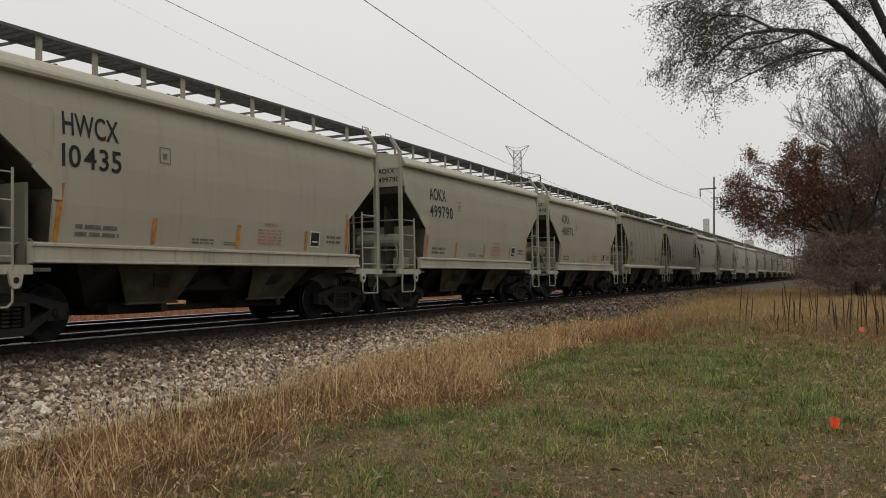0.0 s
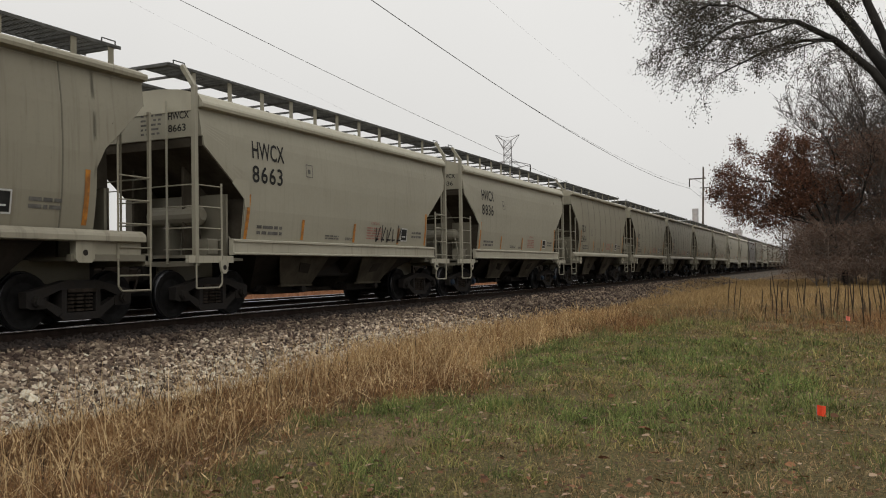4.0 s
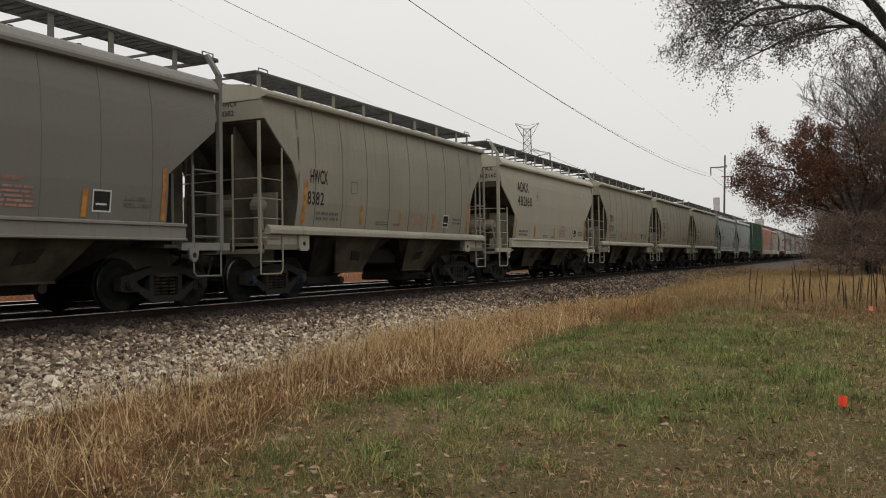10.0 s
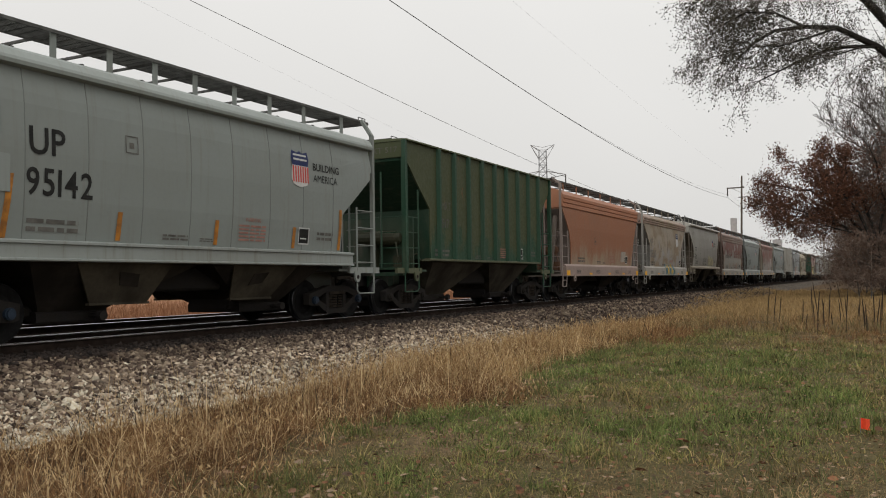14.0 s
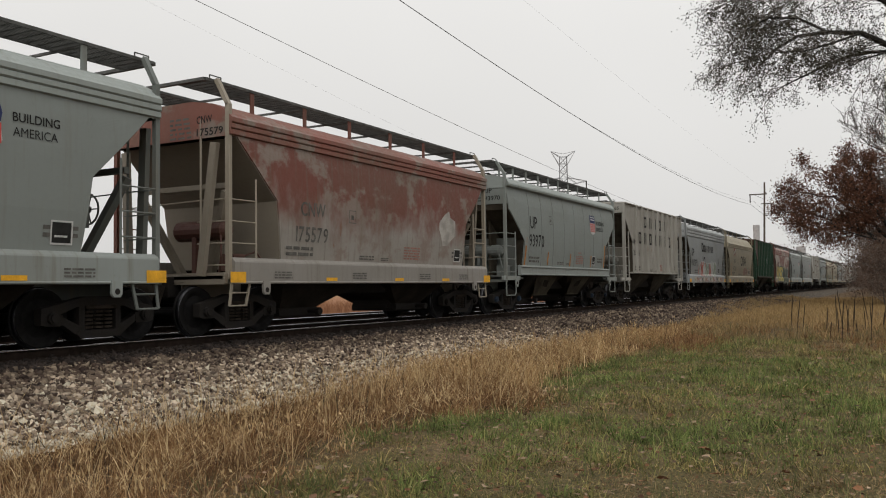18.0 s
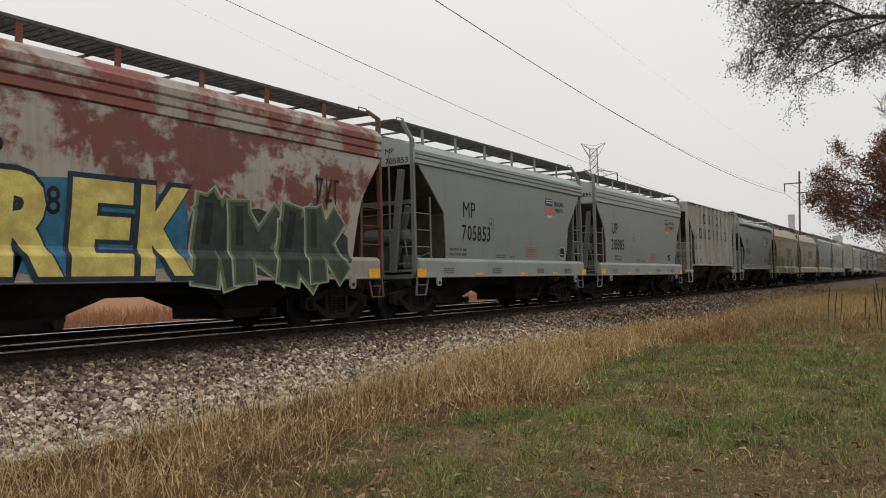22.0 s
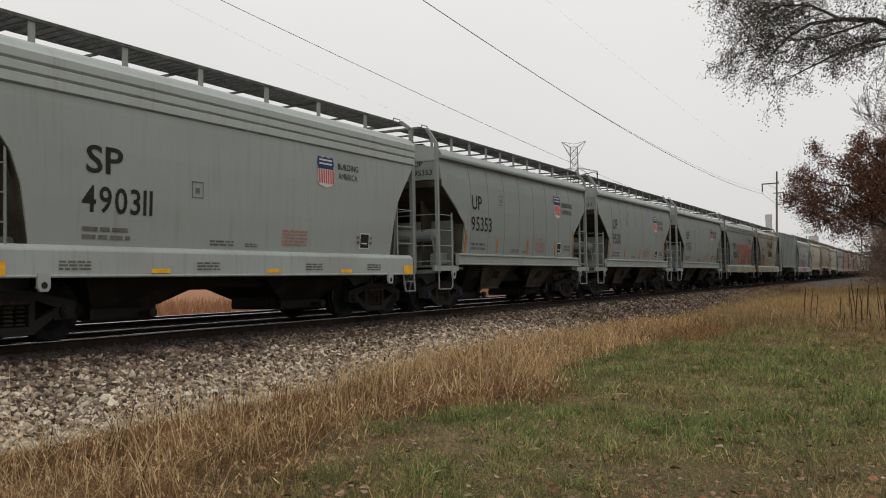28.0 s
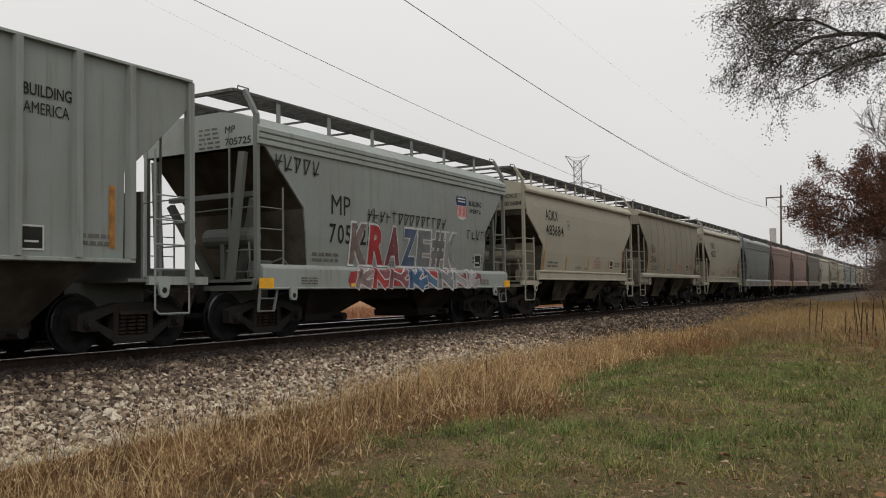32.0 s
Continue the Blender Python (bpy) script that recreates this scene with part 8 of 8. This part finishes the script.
def build_flags():
    for x, y, h, mat, lab, turn in ((-0.18, 8.74, 0.20, M_FLAG, "small orange-red marking flag on a wire in the grass", 20), (0.21, 21.29, 0.34, M_FLAG_PINK, "faded pink marking flag on a wire in tall grass", -15), (1.75, 25.2, 0.55, M_FLAG, "small red marking flag among dry stalks", 40)):
        root = tagged(new("marking_flag"), lab, "flag", "marking flags")
        root.matrix_basis = pose(x, y, -0.02, 0, 0, turn)
        part("wire_staff", Geo().tube((0, 0, 0), (0, 0, h), 0.003, n=5).mesh("wire_staff", M_WIRE), root)
        g = Geo()
        rings = []
        for k in range(5):
            w = 0.088 * k / 4
            off = 0.016 * math.sin(1.9 * k)
            rings.append([(w, off - 0.001, h - 0.095 - 0.02 * k / 4), (w, off + 0.001, h - 0.095 - 0.02 * k / 4), (w, off + 0.001, h - 0.014 * k / 4), (w, off - 0.001, h - 0.014 * k / 4)])
        g.loft(rings)
        part("cloth", g.mesh("cloth", mat), root)
    g = Geo()
    pts = [(-0.11, 0, 0.03), (-0.03, 0.012, 0.042), (0.05, 0.002, 0.045), (0.12, 0.016, 0.035)]
    for a, b in zip(pts, pts[1:]):
        g.tube(a, b, 0.014, 0.011, 7)
    g.tube(pts[2], (0.09, -0.04, 0.05), 0.006, 0.003, 5)
    o = tagged(new("broken_stick", g.mesh("broken_stick", M_STICK)), "short pale broken stick lying in the grass", "stick")
    o.matrix_basis = pose(-3.19, 10.1, 0.02, 0, 0, 12)


def sag(p, q, drop, n=40):
    p, q = Vector(p), Vector(q)
    return [p.lerp(q, k / n) - Vector((0, 0, drop * 4 * (k / n) * (1 - k / n))) for k in range(n + 1)]


def build_lines():
    # wood poles beyond the tracks
    poles = [(-20.4, 150), (-20.4, 395), (-20.4, -10)]
    first = None
    for x, y in poles:
        if first is None:
            root = tagged(new("utility_pole"), "wooden utility pole with cross-arm and braces", "utility pole", "utility poles")
            part("pole", Geo().tube((0, 0, -0.5), (0.55, 0, 18.4), 0.20, 0.13, 10).mesh("pole", M_WOODPOLE), root)
            part("cross_arm", Geo().slab(-1.9, 0.9, -0.07, 0.07, 16.35, 16.55, 0.01).bar((-1.0, 0, 16.35), (0.5, 0, 15.5), 0.05, 0.05).mesh("cross_arm", M_WOODPOLE), root)
            part("lower_arm", Geo().slab(-0.1, 1.6, -0.07, 0.07, 14.75, 14.9, 0.01).mesh("lower_arm", M_WOODPOLE), root)
            ins = Geo().tube((-1.8, 0, 16.35), (-1.8, 0, 15.1), 0.09, n=8).mesh("insulator", M_STEEL_BROWN)
            part("insulator", ins, root)
            part("insulator", Geo().tube((1.5, 0, 14.75), (1.5, 0, 13.9), 0.08, n=8).mesh("insulator", M_STEEL_BROWN), root)
            stand(root, x, y, 0)
            first = root
        else:
            copy_thing(first, pose(x, y, 0))

    def cable(name, runs, r, label):
        g = Geo()
        for a, b, drop in runs:
            g.pipe(sag(a, b, drop), r, 5)
        tagged(new(name, g.mesh(name, M_CABLE)), label, "cable", kind="structure")

    cable("overhead_cable", [((-22.2, -10, 20.44), (-22.2, 150, 14.85), 3.08), ((-22.2, 150, 14.9), (-22.2, 395, 14.9), 3.0)], 0.023, "black overhead cable along the railway")
    cable("overhead_cable", [((-22.2, 60, 14.96), (-22.0, 150, 15.30), 0.98), ((-21.7, 150, 15.35), (-21.7, 395, 15.35), 3.2)], 0.010, "thin overhead cable along the railway")
    cable("overhead_cable", [((-30.0, -10, 18.8), (-30.0, 340, 17.2), 7.04)], 0.015, "black overhead cable beyond the field")
    cable("transmission_cable", [((-26, -10, 27.5), (-26, 350, 25), 3.95)], 0.004, "thin high-voltage cable against the sky")
    cable("transmission_cable", [((-70, -160, 62), (-121, 305, 37), 4.0)], 0.008, "thin high-voltage cable against the sky")

    # lattice pylon
    root = tagged(new("lattice_pylon"), "grey steel lattice transmission tower with cross-arms", "pylon")
    stand(root, -113.0, 307, 24)

    def lattice(w0, w1, z0, z1, n, r):
        g = Geo()
        for k in range(n):
            za, zb = z0 + (z1 - z0) * k / n, z0 + (z1 - z0) * (k + 1) / n
            wa, wb = w0 + (w1 - w0) * k / n, w0 + (w1 - w0) * (k + 1) / n
            ca = [(sx * wa, sy * wa, za) for sx, sy in ((1, 1), (-1, 1), (-1, -1), (1, -1))]
            cb = [(sx * wb, sy * wb, zb) for sx, sy in ((1, 1), (-1, 1), (-1, -1), (1, -1))]
            for i in range(4):
                j = (i + 1) % 4
                g.tube(ca[i], cb[i], r, n=4)
                g.tube(ca[i], cb[j], r * 0.6, n=4)
                g.tube(ca[j], cb[i], r * 0.6, n=4)
                g.tube(cb[i], cb[j], r * 0.6, n=4)
        return g

    part("legs", lattice(4.2, 1.7, 0, 26, 5, 0.17).mesh("legs", M_GALV), root)
    part("mast", lattice(1.7, 1.35, 26, 51, 9, 0.15).mesh("mast", M_GALV), root)
    for s in (-1, 1):
        g = Geo()
        for y in (-1.2, 1.2):
            g.tube((s * 1.3, y, 47.5), (s * 4.6, 0, 53.2), 0.14, n=4)
            g.tube((s * 1.3, y, 51.0), (s * 4.6, 0, 53.2), 0.12, n=4)
        g.tube((s * 4.6, 0, 53.2), (0, 0, 52.2), 0.10, n=4)
        part("peak_arm", g.mesh("peak_arm", M_GALV), root)
        g = Geo()
        for y in (-1.2, 1.2):
            g.tube((s * 1.4, y, 40.0), (s * 8.8, 0, 41.6), 0.15, n=4)
            g.tube((s * 1.4, y, 43.0), (s * 8.8, 0, 41.6), 0.12, n=4)
            g.tube((s * 5.0, y * 0.5, 40.8), (s * 1.4, y, 43.0), 0.08, n=4)
        part("cross_arm", g.mesh("cross_arm", M_GALV), root)
        part("insulator", Geo().tube((s * 8.6, 0, 41.4), (s * 8.6, 0, 36.6), 0.22, n=6).mesh("insulator", M_STEEL_BROWN), root)
    # chimneys of a far works
    for x, y, h, w in ((-105.5, 741, 50, 2.5), (-72, 742, 31, 3.6), (-95, 741, 24, 2.0)):
        g = Geo().loft([[(w * t * math.cos(a), w * t * math.sin(a), z) for a in np.linspace(0, 2 * math.pi, 16, endpoint=False)] for t, z in ((1.15, -1), (1.0, h * 0.9), (1.06, h * 0.91), (1.06, h))])
        o = tagged(new("chimney", g.mesh("chimney", M_CONCRETE)), "pale concrete chimney of a distant works", "chimney", "distant chimneys")
        stand(o, x, y, 0)


build_trees()
build_stalks()
build_flags()
build_lines()


def motions():
    for k, car in enumerate(CARS):
        i = k - 1
        mid = 0.5 * (coupling(i - 1) + coupling(i))
        rows = [(t, pose(TRACK_X, mid - SPEED * t + ahead, RAIL_Z)) for t, ahead in PACE]
        walk(car, rows)


motions()
